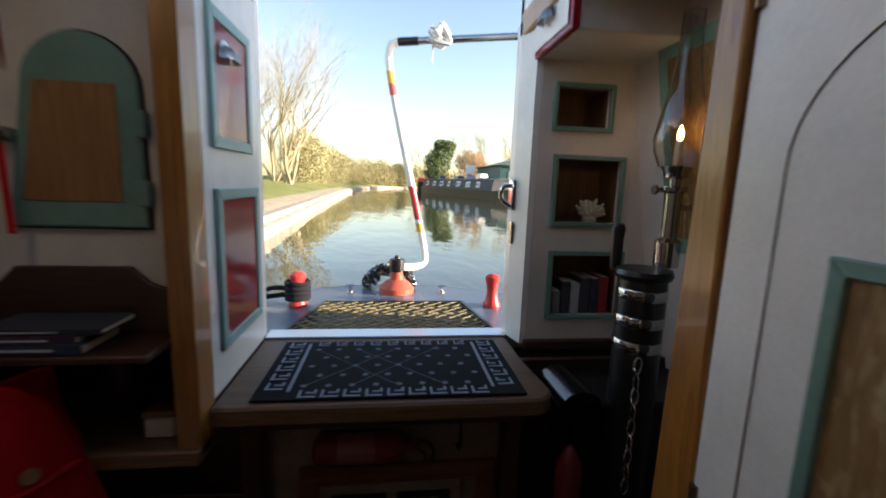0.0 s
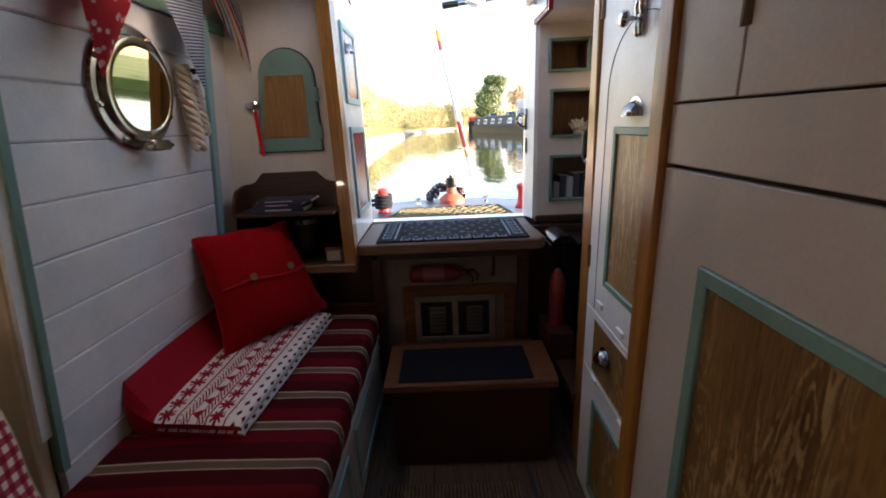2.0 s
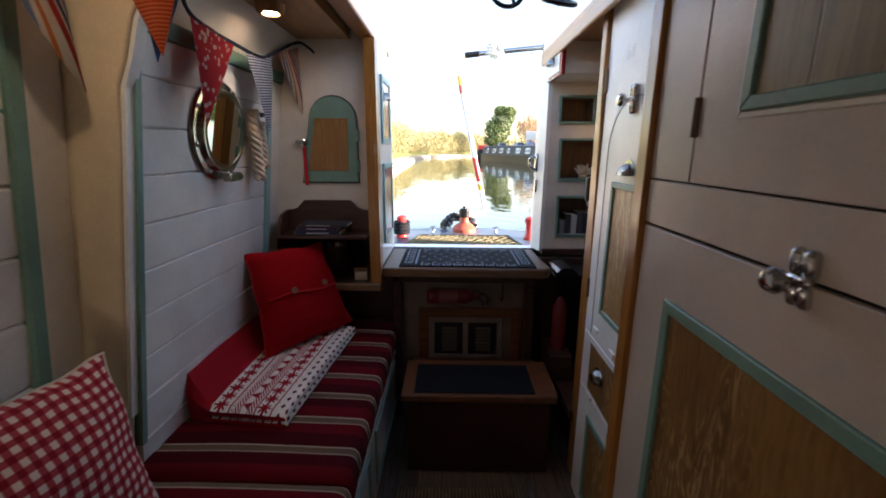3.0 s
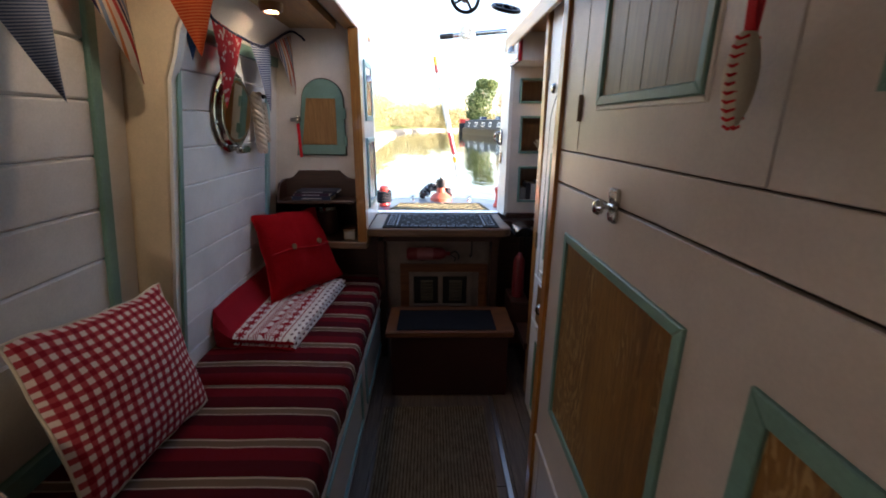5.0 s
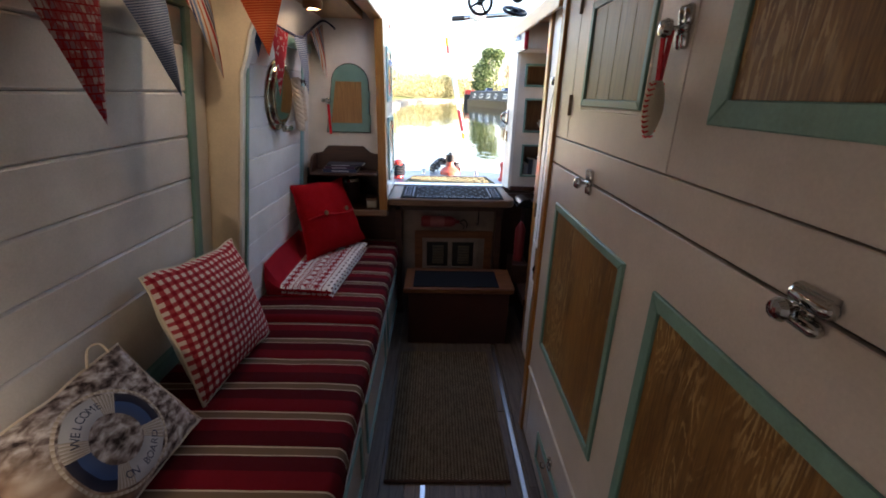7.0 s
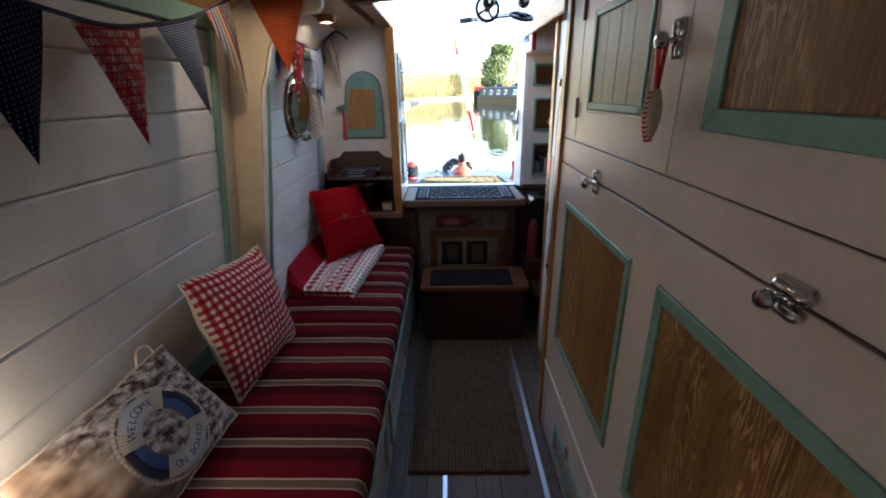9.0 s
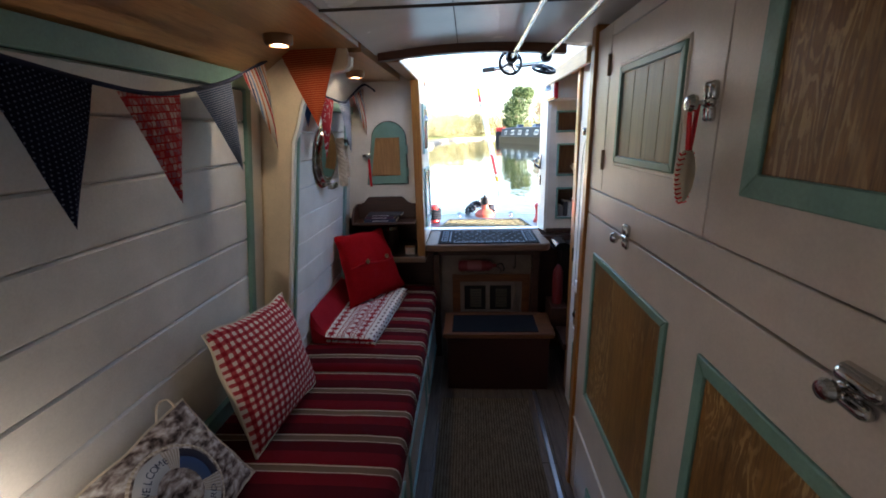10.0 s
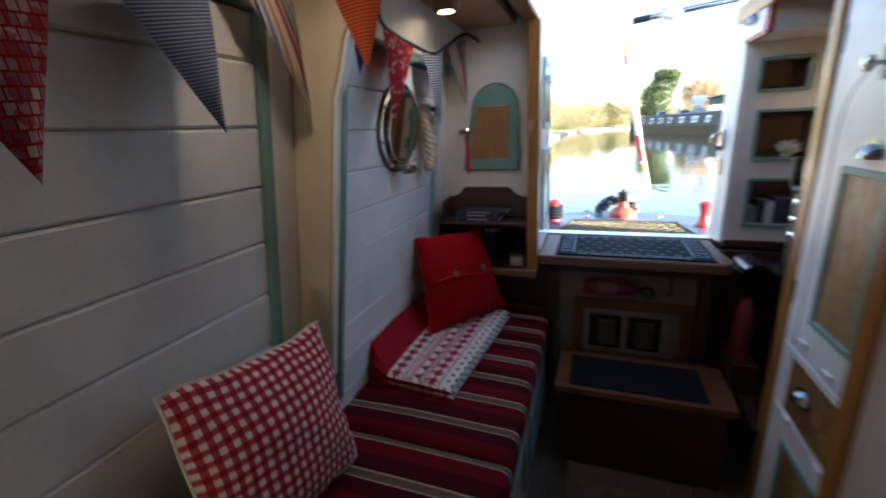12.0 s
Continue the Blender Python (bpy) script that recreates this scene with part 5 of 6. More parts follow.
pin("hanging_loop", tube(bmesh.new(), smooth_path([wat(0.93, 0.99), Vector((-0.425, -0.185, 0.742)), Vector((-0.430, -0.215, 0.744)), wat(0.80, 0.995)]), 0.003, 6), ROPE, wcu, "thin cord loop")


def ring_text(word, start, stepa, size, outward):
    for i, ch in enumerate(word):
        if ch == " ":
            continue
        cu = bpy.data.curves.new("letter", "FONT")
        cu.body, cu.size, cu.align_x, cu.resolution_u = ch, size, "CENTER", 3
        tmp = new("letter", cu)
        me = bpy.data.meshes.new_from_object(tmp.evaluated_get(bpy.context.evaluated_depsgraph_get()))
        bpy.data.objects.remove(tmp)
        a = start + stepa * i
        rot = a - math.pi / 2 if outward else a + math.pi / 2
        cx, cy = 0.087 * math.cos(a), 0.087 * math.sin(a)
        for vtx in me.vertices:
            x, y = vtx.co.x, vtx.co.y - size * 0.34
            uu, vv = cx + x * math.cos(rot) - y * math.sin(rot), cy + x * math.sin(rot) + y * math.cos(rot)
            vtx.co = wat(0.58 + uu / WU, 0.46 + vv / WV, 1, 0.0015)
        me.materials.append(LETTER)
        under(new("letter", me), wcu)


LETTER = cloth("dark_blue_print", (0.03, 0.04, 0.08))
bpy.context.view_layer.update()
ring_text("WELCOME", radians(171 - 32), radians(-11.5), 0.025, True)
ring_text("ON BOARD", radians(275 - 32), radians(11), 0.025, False)

# ---- folded blanket ----
nt, finish = fabric("nordic_blanket")
u, v, uvs = uv_axes(nt)
WHITEW, REDW = (0.74, 0.69, 0.65), (0.30, 0.010, 0.020)
def cells(su, sv):
    return op(nt, "FRACT", op(nt, "MULTIPLY", u, su)), op(nt, "FRACT", op(nt, "MULTIPLY", v, sv))
def dist(fu, fv, cu_, cv_):
    return op(nt, "ADD", op(nt, "ABSOLUTE", op(nt, "SUBTRACT", fu, cu_)), op(nt, "ABSOLUTE", op(nt, "SUBTRACT", fv, cv_)))
red = op(nt, "LESS_THAN", u, 0.20)
# snowflake rows
for a, w, rowsn in ((0.21, 0.125, 14), (0.615, 0.115, 14)):
    fu = op(nt, "DIVIDE", op(nt, "SUBTRACT", u, a), w)
    fv = op(nt, "FRACT", op(nt, "MULTIPLY", v, rowsn))
    au, av = op(nt, "ABSOLUTE", op(nt, "SUBTRACT", fu, 0.5)), op(nt, "ABSOLUTE", op(nt, "SUBTRACT", fv, 0.5))
    star = op(nt, "LESS_THAN", op(nt, "MINIMUM", op(nt, "MINIMUM", au, av), op(nt, "ABSOLUTE", op(nt, "SUBTRACT", au, av))), 0.105)
    inside = op(nt, "LESS_THAN", op(nt, "ADD", au, av), 0.70)
    red = op(nt, "MAXIMUM", red, op(nt, "MULTIPLY", op(nt, "MULTIPLY", star, inside), band(nt, u, a, a + w)))
# hatched and plain lines
for a, b_ in ((0.36, 0.375), (0.465, 0.474), (0.535, 0.543), (0.598, 0.612), (0.745, 0.758)):
    red = op(nt, "MAXIMUM", red, band(nt, u, a, b_))
hat = op(nt, "GREATER_THAN", op(nt, "FRACT", op(nt, "ADD", op(nt, "MULTIPLY", u, 40), op(nt, "MULTIPLY", v, 44))), 0.45)
red = op(nt, "MAXIMUM", red, op(nt, "MULTIPLY", hat, op(nt, "MAXIMUM", band(nt, u, 0.415, 0.46), band(nt, u, 0.545, 0.59))))
fu, fv = cells(60, 45)
red = op(nt, "MAXIMUM", red, op(nt, "MULTIPLY", op(nt, "LESS_THAN", dist(fu, fv, 0.5, 0.5), 0.35), band(nt, u, 0.385, 0.41)))
fu = op(nt, "DIVIDE", op(nt, "SUBTRACT", u, 0.46), 0.09)
fv = op(nt, "FRACT", op(nt, "MULTIPLY", v, 12))
tri_ = op(nt, "LESS_THAN", op(nt, "ABSOLUTE", op(nt, "SUBTRACT", fv, 0.5)), op(nt, "MULTIPLY", fu, 0.36))
red = op(nt, "MAXIMUM", red, op(nt, "MULTIPLY", tri_, band(nt, u, 0.468, 0.535)))
col = mix(nt, red, WHITEW, REDW)
fu, fv = cells(14, 17)
fv2 = op(nt, "FRACT", op(nt, "ADD", op(nt, "MULTIPLY", v, 17), op(nt, "MULTIPLY", op(nt, "FLOOR", op(nt, "MULTIPLY", u, 14)), 0.5)))
dots = op(nt, "MULTIPLY", op(nt, "LESS_THAN", dist(fu, fv2, 0.5, 0.5), 0.30), op(nt, "GREATER_THAN", u, 0.765))
col = mix(nt, dots, col, (0.10, 0.015, 0.025))
BLANKETM = finish(col)
blk = thing("blanket", "folded red and white blanket with snowflake pattern", "blanket", (-0.2, 0.95, 0.444))


def blanket_layer(name, z0, thick, inset, shift):
    bm = bmesh.new()
    uvl = bm.loops.layers.uv.new("UVMap")
    nu, nv = 36, 34
    prof = []
    for i in range(nu + 1):
        t = i / nu
        if t < 0.86:
            prof.append((t / 0.86, 1.0))
        else:
            a = (t - 0.86) / 0.14 * math.pi
            prof.append((1.0 + 0.035 * math.sin(a), 0.5 + 0.5 * math.cos(a)))
    g = []
    for j in range(nv + 1):
        s = j / nv
        yl, yr = 0.685 + inset + 0.66 * s, 0.652 + inset + 0.672 * s
        xl, xr = -0.374 + inset - 0.004 * s, -0.065 - inset + 0.06 * s + shift
        row = []
        for i, (a, h) in enumerate(prof):
            x = xl + (xr - xl) * a
            y = yl + (yr - yl) * min(1, a)
            wall = max(0, 1 - a / 0.25)
            z = z0 + thick * h + 0.10 * wall ** 1.5 * (1 if h == 1 else 0) + 0.004 * noise.noise((x * 9, y * 9, z0 * 40))
            if j in (0, nv):
                z = z0 + (z - z0) * 0.55
            row.append(bm.verts.new((x, y, z)))
        g.append(row)
    for j in range(nv):
        for i in range(nu):
            f = bm.faces.new((g[j][i], g[j][i + 1], g[j + 1][i + 1], g[j + 1][i]))
            for lp, (p, q) in zip(f.loops, ((i, j), (i + 1, j), (i + 1, j + 1), (i, j + 1))):
                lp[uvl].uv = (p / nu, q / nv)
    for j in (0, nv):
        low = [bm.verts.new((vv.co.x, vv.co.y, z0)) for vv in g[j]]
        for i in range(nu):
            bm.faces.new((g[j][i], g[j][i + 1], low[i + 1], low[i]))
    low0 = [bm.verts.new((row[0].co.x, row[0].co.y, z0)) for row in g]
    for j in range(nv):
        bm.faces.new((g[j][0], g[j + 1][0], low0[j + 1], low0[j]))
    return pin(name, bm, BLANKETM, blk, "", True)


blanket_layer("lower_fold", 0.444, 0.024, 0.002, 0.0)
blanket_layer("upper_fold", 0.4685, 0.026, 0.0, -0.004)

# ---- bunting ----
def flag_cloth(name, build):
    nt, finish = fabric(name)
    return finish(build(nt, *uv_axes(nt)))


def f_dots(nt, u, v, uvs):
    a, b = op(nt, "FRACT", op(nt, "MULTIPLY", u, 22)), op(nt, "FRACT", op(nt, "ADD", op(nt, "MULTIPLY", v, 30), op(nt, "MULTIPLY", op(nt, "FLOOR", op(nt, "MULTIPLY", u, 22)), 0.5)))
    d = op(nt, "ADD", op(nt, "ABSOLUTE", op(nt, "SUBTRACT", a, 0.5)), op(nt, "ABSOLUTE", op(nt, "SUBTRACT", b, 0.5)))
    return mix(nt, op(nt, "LESS_THAN", d, 0.22), (0.012, 0.016, 0.045), (0.20, 0.24, 0.34))


def f_blocks(nt, u, v, uvs):
    br = nt.nodes.new("ShaderNodeTexBrick")
    nt.links.new(uvs, br.inputs["Vector"])
    br.inputs["Scale"].default_value, br.inputs["Mortar Size"].default_value = 11, 0.07
    br.inputs["Color1"].default_value, br.inputs["Color2"].default_value = (0.66, 0.52, 0.46, 1), (0.30, 0.08, 0.13, 1)
    br.inputs["Mortar"].default_value = (0.40, 0.015, 0.02, 1)
    br.inputs["Brick Width"].default_value, br.inputs["Row Height"].default_value = 0.7, 0.7
    n = op(nt, "GREATER_THAN", noise_of(nt, uvs, 9, 1), 0.52)
    return mix(nt, n, br.outputs["Color"], mix(nt, 0.7, br.outputs["Color"], (0.45, 0.015, 0.022)))


def f_lines(c1, c2, n, along="v"):
    def make(nt, u, v, uvs):
        f = op(nt, "FRACT", op(nt, "MULTIPLY", v if along == "v" else u, n))
        return mix(nt, op(nt, "GREATER_THAN", f, 0.5), c1, c2)
    return make


def f_multi(nt, u, v, uvs):
    f = op(nt, "FRACT", op(nt, "MULTIPLY", u, 2.2))
    c = mix(nt, band(nt, f, 0.08, 0.24), (0.60, 0.52, 0.43), (0.40, 0.04, 0.03))
    c = mix(nt, band(nt, f, 0.32, 0.44), c, (0.04, 0.04, 0.10))
    c = mix(nt, band(nt, f, 0.52, 0.66), c, (0.16, 0.22, 0.34))
    return mix(nt, band(nt, f, 0.78, 0.88), c, (0.50, 0.16, 0.05))


def f_flower(nt, u, v, uvs):
    vo = nt.nodes.new("ShaderNodeTexVoronoi")
    vo.inputs["Scale"].default_value = 14
    nt.links.new(uvs, vo.inputs["Vector"])
    return mix(nt, op(nt, "LESS_THAN", vo.outputs["Distance"], 0.36), (0.50, 0.03, 0.04), (0.66, 0.45, 0.42))


FL = {"navy": flag_cloth("navy_dot_cotton", f_dots), "blocks": flag_cloth("red_block_print", f_blocks),
      "grey": flag_cloth("blue_grey_ticking", f_lines((0.06, 0.085, 0.16), (0.27, 0.30, 0.38), 44)),
      "multi": flag_cloth("striped_deckchair_cotton", f_multi), "orange": flag_cloth("orange_ticking", f_lines((0.46, 0.06, 0.018), (0.62, 0.19, 0.07), 36)),
      "blue": flag_cloth("blue_check_cotton", f_lines((0.03, 0.07, 0.20), (0.08, 0.14, 0.30), 40)), "flower": flag_cloth("red_flower_cotton", f_flower),
      "sky": flag_cloth("pale_blue_ticking", f_lines((0.06, 0.085, 0.18), (0.46, 0.48, 0.54), 30))}
DESC = {"navy": "navy cotton bunting flag with tiny dots", "blocks": "red bunting flag with block print", "grey": "blue-grey striped bunting flag", "multi": "multi-coloured striped bunting flag",
        "orange": "orange bunting flag with fine stripes", "blue": "blue checked bunting flag", "flower": "red flowered bunting flag", "sky": "pale blue striped bunting flag"}


def pennant(kind, tl, tr, tip, bulge=(0.012, 0, 0)):
    root = thing("bunting_flag", DESC[kind], "bunting flag", tuple(Vector(tip)), "bunting flags")
    bm = bmesh.new()
    uvl = bm.loops.layers.uv.new("UVMap")
    tl, tr, tip, bl = Vector(tl), Vector(tr), Vector(tip), Vector(bulge)
    n = 14
    rows_ = []
    for j in range(n + 1):
        s = j / n
        a, b = tl.lerp(tip, s), tr.lerp(tip, s)
        rows_.append([(bm.verts.new(a.lerp(b, i / 8) + bl * (math.sin(math.pi * s) * math.sin(math.pi * i / 8) + 0.7 * math.sin(5 * s + i * 0.8) * s * (1 - s))), (i / 8 - 0.5) * (1 - s) + 0.5, 1 - s) for i in range(9)])
    for ra, rb in zip(rows_, rows_[1:]):
        for i in range(8):
            q = (ra[i], ra[i + 1], rb[i + 1], rb[i])
            f = bm.faces.new([w[0] for w in q])
            for lp, w in zip(f.loops, q):
                lp[uvl].uv = (w[1], w[2])
    bmesh.ops.solidify(bm, geom=bm.faces[:], thickness=0.0012)
    pin("cloth", bm, FL[kind], root, "", True)


pennant("navy", (-0.325, -0.513, 1.557), (-0.310, -0.317, 1.528), (-0.302, -0.432, 1.270))
pennant("blocks", (-0.310, -0.263, 1.519), (-0.310, -0.063, 1.536), (-0.302, -0.142, 1.268))
pennant("grey", (-0.310, -0.002, 1.544), (-0.310, 0.182, 1.587), (-0.302, 0.162, 1.322))
pennant("multi", (-0.300, 0.237, 1.612), (-0.295, 0.392, 1.667), (-0.302, 0.427, 1.380))
pennant("orange", (-0.267, 0.452, 1.714), (-0.054, 0.452, 1.724), (-0.150, 0.448, 1.452), (0, -0.012, 0))
pennant("blue", (-0.255, 0.550, 1.675), (-0.190, 0.620, 1.645), (-0.220, 0.535, 1.455))
pennant("flower", (-0.225, 0.690, 1.605), (-0.225, 0.910, 1.581), (-0.210, 0.685, 1.325))
pennant("sky", (-0.225, 0.977, 1.577), (-0.225, 1.190, 1.603), (-0.210, 1.082, 1.327))
pennant("multi", (-0.220, 1.225, 1.621), (-0.195, 1.385, 1.675), (-0.195, 1.397, 1.403))
cord = thing("tape_line", "navy tape strung along the cabin side", "cord", (-0.27, -0.2, 1.52))
pin("tape", tube(bmesh.new(), smooth_path([(-0.340, -1.178, 1.632), (-0.325, -0.728, 1.582), (-0.325, -0.513, 1.560), (-0.310, -0.317, 1.531), (-0.310, -0.158, 1.523), (-0.310, -0.002, 1.547), (-0.310, 0.182, 1.590), (-0.295, 0.392, 1.671), (-0.265, 0.452, 1.715), (-0.155, 0.450, 1.724), (-0.052, 0.450, 1.725)]), 0.0055, 6), NAVYTAPE, cord, "", True)
pin("tape", tube(bmesh.new(), smooth_path([(-0.080, 0.523, 1.715), (-0.190, 0.615, 1.651), (-0.225, 0.705, 1.597), (-0.225, 0.915, 1.581), (-0.225, 1.085, 1.581), (-0.225, 1.190, 1.610), (-0.195, 1.375, 1.691), (-0.150, 1.387, 1.675), (-0.130, 1.390, 1.655)]), 0.0055, 6), NAVYTAPE, cord, "", True)

# ---- porthole ----
port = thing("porthole", "round nickel porthole with hinged rim", "porthole", (far_x(HOLE_Z), HOLE_Y, HOLE_Z))
lean = Vector((1, 0, -0.11)).normalized()
pm = axis_to((far_x(HOLE_Z), HOLE_Y, HOLE_Z), lean)
pin("flange", lathe(bmesh.new(), [(0.112, -0.08), (0.150, -0.004), (0.152, 0.006), (0.146, 0.012), (0.128, 0.014), (0.122, 0.022), (0.104, 0.022), (0.100, 0.012), (0.100, -0.08)], 48, pm), NICKEL, port, "worn nickel ring", True)
pin("inner_rim", lathe(bmesh.new(), [(0.124, 0.014), (0.127, 0.020), (0.122, 0.028), (0.108, 0.030), (0.101, 0.026), (0.101, 0.014)], 48, pm), NICKEL, port, "raised inner rim", True)
pin("pane", lathe(bmesh.new(), [(0, 0.018), (0.104, 0.018), (0.104, 0.024), (0, 0.024)], 48, axis_to((far_x(HOLE_Z), HOLE_Y, HOLE_Z), Vector((1, -0.09, -0.11)).normalized())), PORTGLASS, port, "mirror glass")
for k in range(8):
    a = 2 * math.pi * k / 8 + 0.3
    q = pm @ Matrix.Translation((0.138 * math.cos(a), 0.138 * math.sin(a), 0.012))
    pin("bolt", lathe(bmesh.new(), [(0.008, 0), (0.008, 0.004), (0.004, 0.007), (0, 0.007)], 10, q), NICKEL, port, "round bolt head", True)
bm = boxed(-0.280, -0.252, HOLE_Y - 0.03, HOLE_Y + 0.045, HOLE_Z - 0.155, HOLE_Z - 0.128, 0.004)
tube(bm, [(-0.262, HOLE_Y - 0.05, HOLE_Z - 0.142), (-0.262, HOLE_Y + 0.06, HOLE_Z - 0.142)], 0.006, 8)
pin("hinge", bm, NICKEL, port, "hinge lug", True)
tas = thing("rope_knot", "hanging twisted cotton rope on a black peg", "rope", (-0.26, 1.08, 1.28))
for s in range(3):
    pts = []
    for k in range(40):
        f = k / 39
        a = f * 22 + s * 2 * math.pi / 3
        pts.append((-0.265 + 0.012 * math.cos(a), 1.075 + 0.012 * math.sin(a) + 0.012 * f, 1.40 - 0.235 * f))
    pin("strand", tube(bmesh.new(), pts, 0.0125, 7), ROPE, tas, "", True)
for s in range(3):
    pts = []
    for k in range(30):
        f = k / 29
        a = f * 16 + s * 2 * math.pi / 3
        pts.append((-0.255 + 0.011 * math.cos(a), 1.10 + 0.011 * math.sin(a) + 0.012 * f, 1.36 - 0.15 * f))
    pin("strand", tube(bmesh.new(), pts, 0.0115, 7), ROPE, tas, "", True)
bm = tube(bmesh.new(), smooth_path([(far_x(1.385) - 0.004, 1.115, 1.395), (-0.255, 1.12, 1.395), (-0.235, 1.125, 1.39), (-0.235, 1.13, 1.41)]), 0.006, 8)
tube(bm, [(-0.245, 1.10, 1.385), (-0.24, 1.14, 1.395), (-0.238, 1.14, 1.37)], 0.005, 8)
pin("peg", bm, BLACK, tas, "black metal peg")

# ---- downlights ----
COPPER = paint("brown_bronze", (0.20, 0.095, 0.04), 0.35, 0.6)
for i, (lx, ly) in enumerate(DOWN):
    zt = 1.708 if ly > 0.5 else 1.716
    dl = thing("downlight", "small lit brass downlight in the soffit", "downlight", (lx, ly, zt), "downlights along the soffit")
    q = Matrix.Translation((lx, ly, zt))
    pin("bezel", lathe(bmesh.new(), [(0.044, 0.0), (0.042, -0.022), (0.036, -0.030), (0.028, -0.030), (0.026, -0.012), (0, -0.012)], 28, q), COPPER, dl, "", True)
    pin("bulb", lathe(bmesh.new(), [(0, -0.0145), (0.024, -0.0145), (0.024, -0.022), (0.016, -0.026), (0, -0.026)], 20, q), BULB, dl, "glowing bulb", True)

# ---- control rods with hand wheels under the ceiling ----
for x0, y0, x1, tilt, nm in ((0.58, 0.80, 0.565, 0.15, "speed wheel"), (0.72, 0.80, 0.69, 1.15, "gear wheel")):
    cw = thing("control_rod", "chrome control rod with a black hand wheel", "control", (x0, y0, 1.69), "engine controls")
    pin("rod", tube(bmesh.new(), [(x0, y0 - 0.02, 1.706), (x1, -1.6, 1.706)], 0.008, 12), CHROME, cw, "", True)
    pin("collar", lathe(bmesh.new(), [(0, 0), (0.022, 0), (0.026, 0.012), (0.020, 0.03), (0.012, 0.034), (0, 0.034)], 18, axis_to((x0, y0 - 0.03, 1.712), (0, -1, 0))), BLACK, cw, "black collar", True)
    d = Vector((0.15, -math.cos(tilt), math.sin(tilt)))
    q = axis_to((x0 + 0.0, y0 + 0.005, 1.696 if tilt < 1 else 1.666), d)
    bm = bmesh.new()
    tube(bm, [q @ Vector((0.046 * math.cos(a), 0.046 * math.sin(a), 0)) for a in [2 * math.pi * k / 28 for k in range(29)]], 0.0065, 8)
    for k in range(4):
        a = k * math.pi / 2 + 0.5
        tube(bm, [q @ Vector((0, 0, 0.004)), q @ Vector((0.045 * math.cos(a), 0.045 * math.sin(a), 0))], 0.0045, 6)
    lathe(bm, [(0, -0.01), (0.013, -0.01), (0.013, 0.012), (0, 0.014)], 12, q)
    pin("hand_wheel", bm, BLACK, cw, "black spoked wheel", True)
    pin("bracket", boxed(x0 - 0.012, x0 + 0.012, y0 - 0.06, y0 - 0.04, 1.70, 1.765, 0.003), BLACK, cw)

# ---- oil lamp and things round the range ----
LX, LY = 1.165, 1.42
oil = thing("oil_lamp", "lit oil lamp with tall glass chimney on chrome column", "oil lamp", (LX, LY, 1.0))
q = Matrix.Translation((LX, LY, 0))
ch = pin("glass_chimney", lathe(bmesh.new(), [(0.0384, 1.296), (0.0512, 1.33), (0.0550, 1.36), (0.0461, 1.41), (0.0333, 1.47), (0.0230, 1.54), (0.0205, 1.635), (0.0224, 1.635), (0.0250, 1.54), (0.0352, 1.47), (0.0480, 1.41), (0.0570, 1.36), (0.0531, 1.33), (0.0403, 1.296)], 32, q), GLASS, oil, "clear glass chimney", True)
ch.visible_shadow = False
pin("flame", lathe(bmesh.new(), [(0, 1.355), (0.006, 1.362), (0.007, 1.372), (0.003, 1.385), (0, 1.392)], 12, q), FLAME, oil, "small flame", True)
pin("wick", lathe(bmesh.new(), [(0, 1.30), (0.010, 1.30), (0.010, 1.345), (0.007, 1.354), (0, 1.354)], 12, q), IVORY, oil, "pale wick tube", True)
pin("burner", lathe(bmesh.new(), [(0, 1.25), (0.012, 1.25), (0.014, 1.268), (0.026, 1.272), (0.028, 1.284), (0.032, 1.29), (0.034, 1.297), (0.02, 1.30), (0, 1.30)], 24, q), CHROME, oil, "chrome burner", True)
pin("column", lathe(bmesh.new(), [(0, 1.06), (0.028, 1.06), (0.030, 1.12), (0.018, 1.13), (0.020, 1.235), (0.028, 1.24), (0.028, 1.25), (0, 1.25)], 24, q), CHROME, oil, "chrome column", True)
bm = tube(bmesh.new(), [(LX - 0.045, LY, 1.242), (LX, LY, 1.242)], 0.006, 8)
lathe(bm, [(0, 0), (0.010, 0), (0.012, 0.004), (0.010, 0.008), (0, 0.008)], 14, axis_to((LX - 0.052, LY, 1.242), (1, 0, 0)))
tube(bm, [(LX, LY, 1.20), (LX + 0.07, LY + 0.0, 1.205)], 0.008, 8)
pin("wick_winder", bm, CHROME, oil, "wick knob and wall arm", True)
q = Matrix.Translation((1.105, 1.41, 0))
fl = thing("flue_drum", "black enamelled drum with chrome bands and a rim", "stove pipe", (1.105, 1.41, 0.82))
pin("drum", lathe(bmesh.new(), [(0, 0.235), (0.055, 0.235), (0.055, 1.03), (0.062, 1.034), (0.066, 1.044), (0.062, 1.055), (0, 1.057)], 32, q), BLACK, fl, "", True)
for zb in (0.86, 0.92, 0.985):
    pin("band", lathe(bmesh.new(), [(0.0555, zb), (0.0575, zb + 0.003), (0.0575, zb + 0.022), (0.0555, zb + 0.025)], 32, q), CHROME, fl, "polished band", True)
pk = thing("black_handle", "upright black handle with bright cap", "handle", (1.06, 1.43, 1.06))
pin("grip", lathe(bmesh.new(), [(0, 1.045), (0.012, 1.045), (0.015, 1.07), (0.014, 1.12), (0.017, 1.145), (0.012, 1.157), (0, 1.16)], 18, Matrix.Translation((1.062, 1.465, 0))), BLACK, pk, "", True)
chn = thing("chain", "small bright chain hanging beside the range", "chain", (1.07, 1.34, 0.7))
for k in range(9):
    zc = 0.845 - k * 0.038
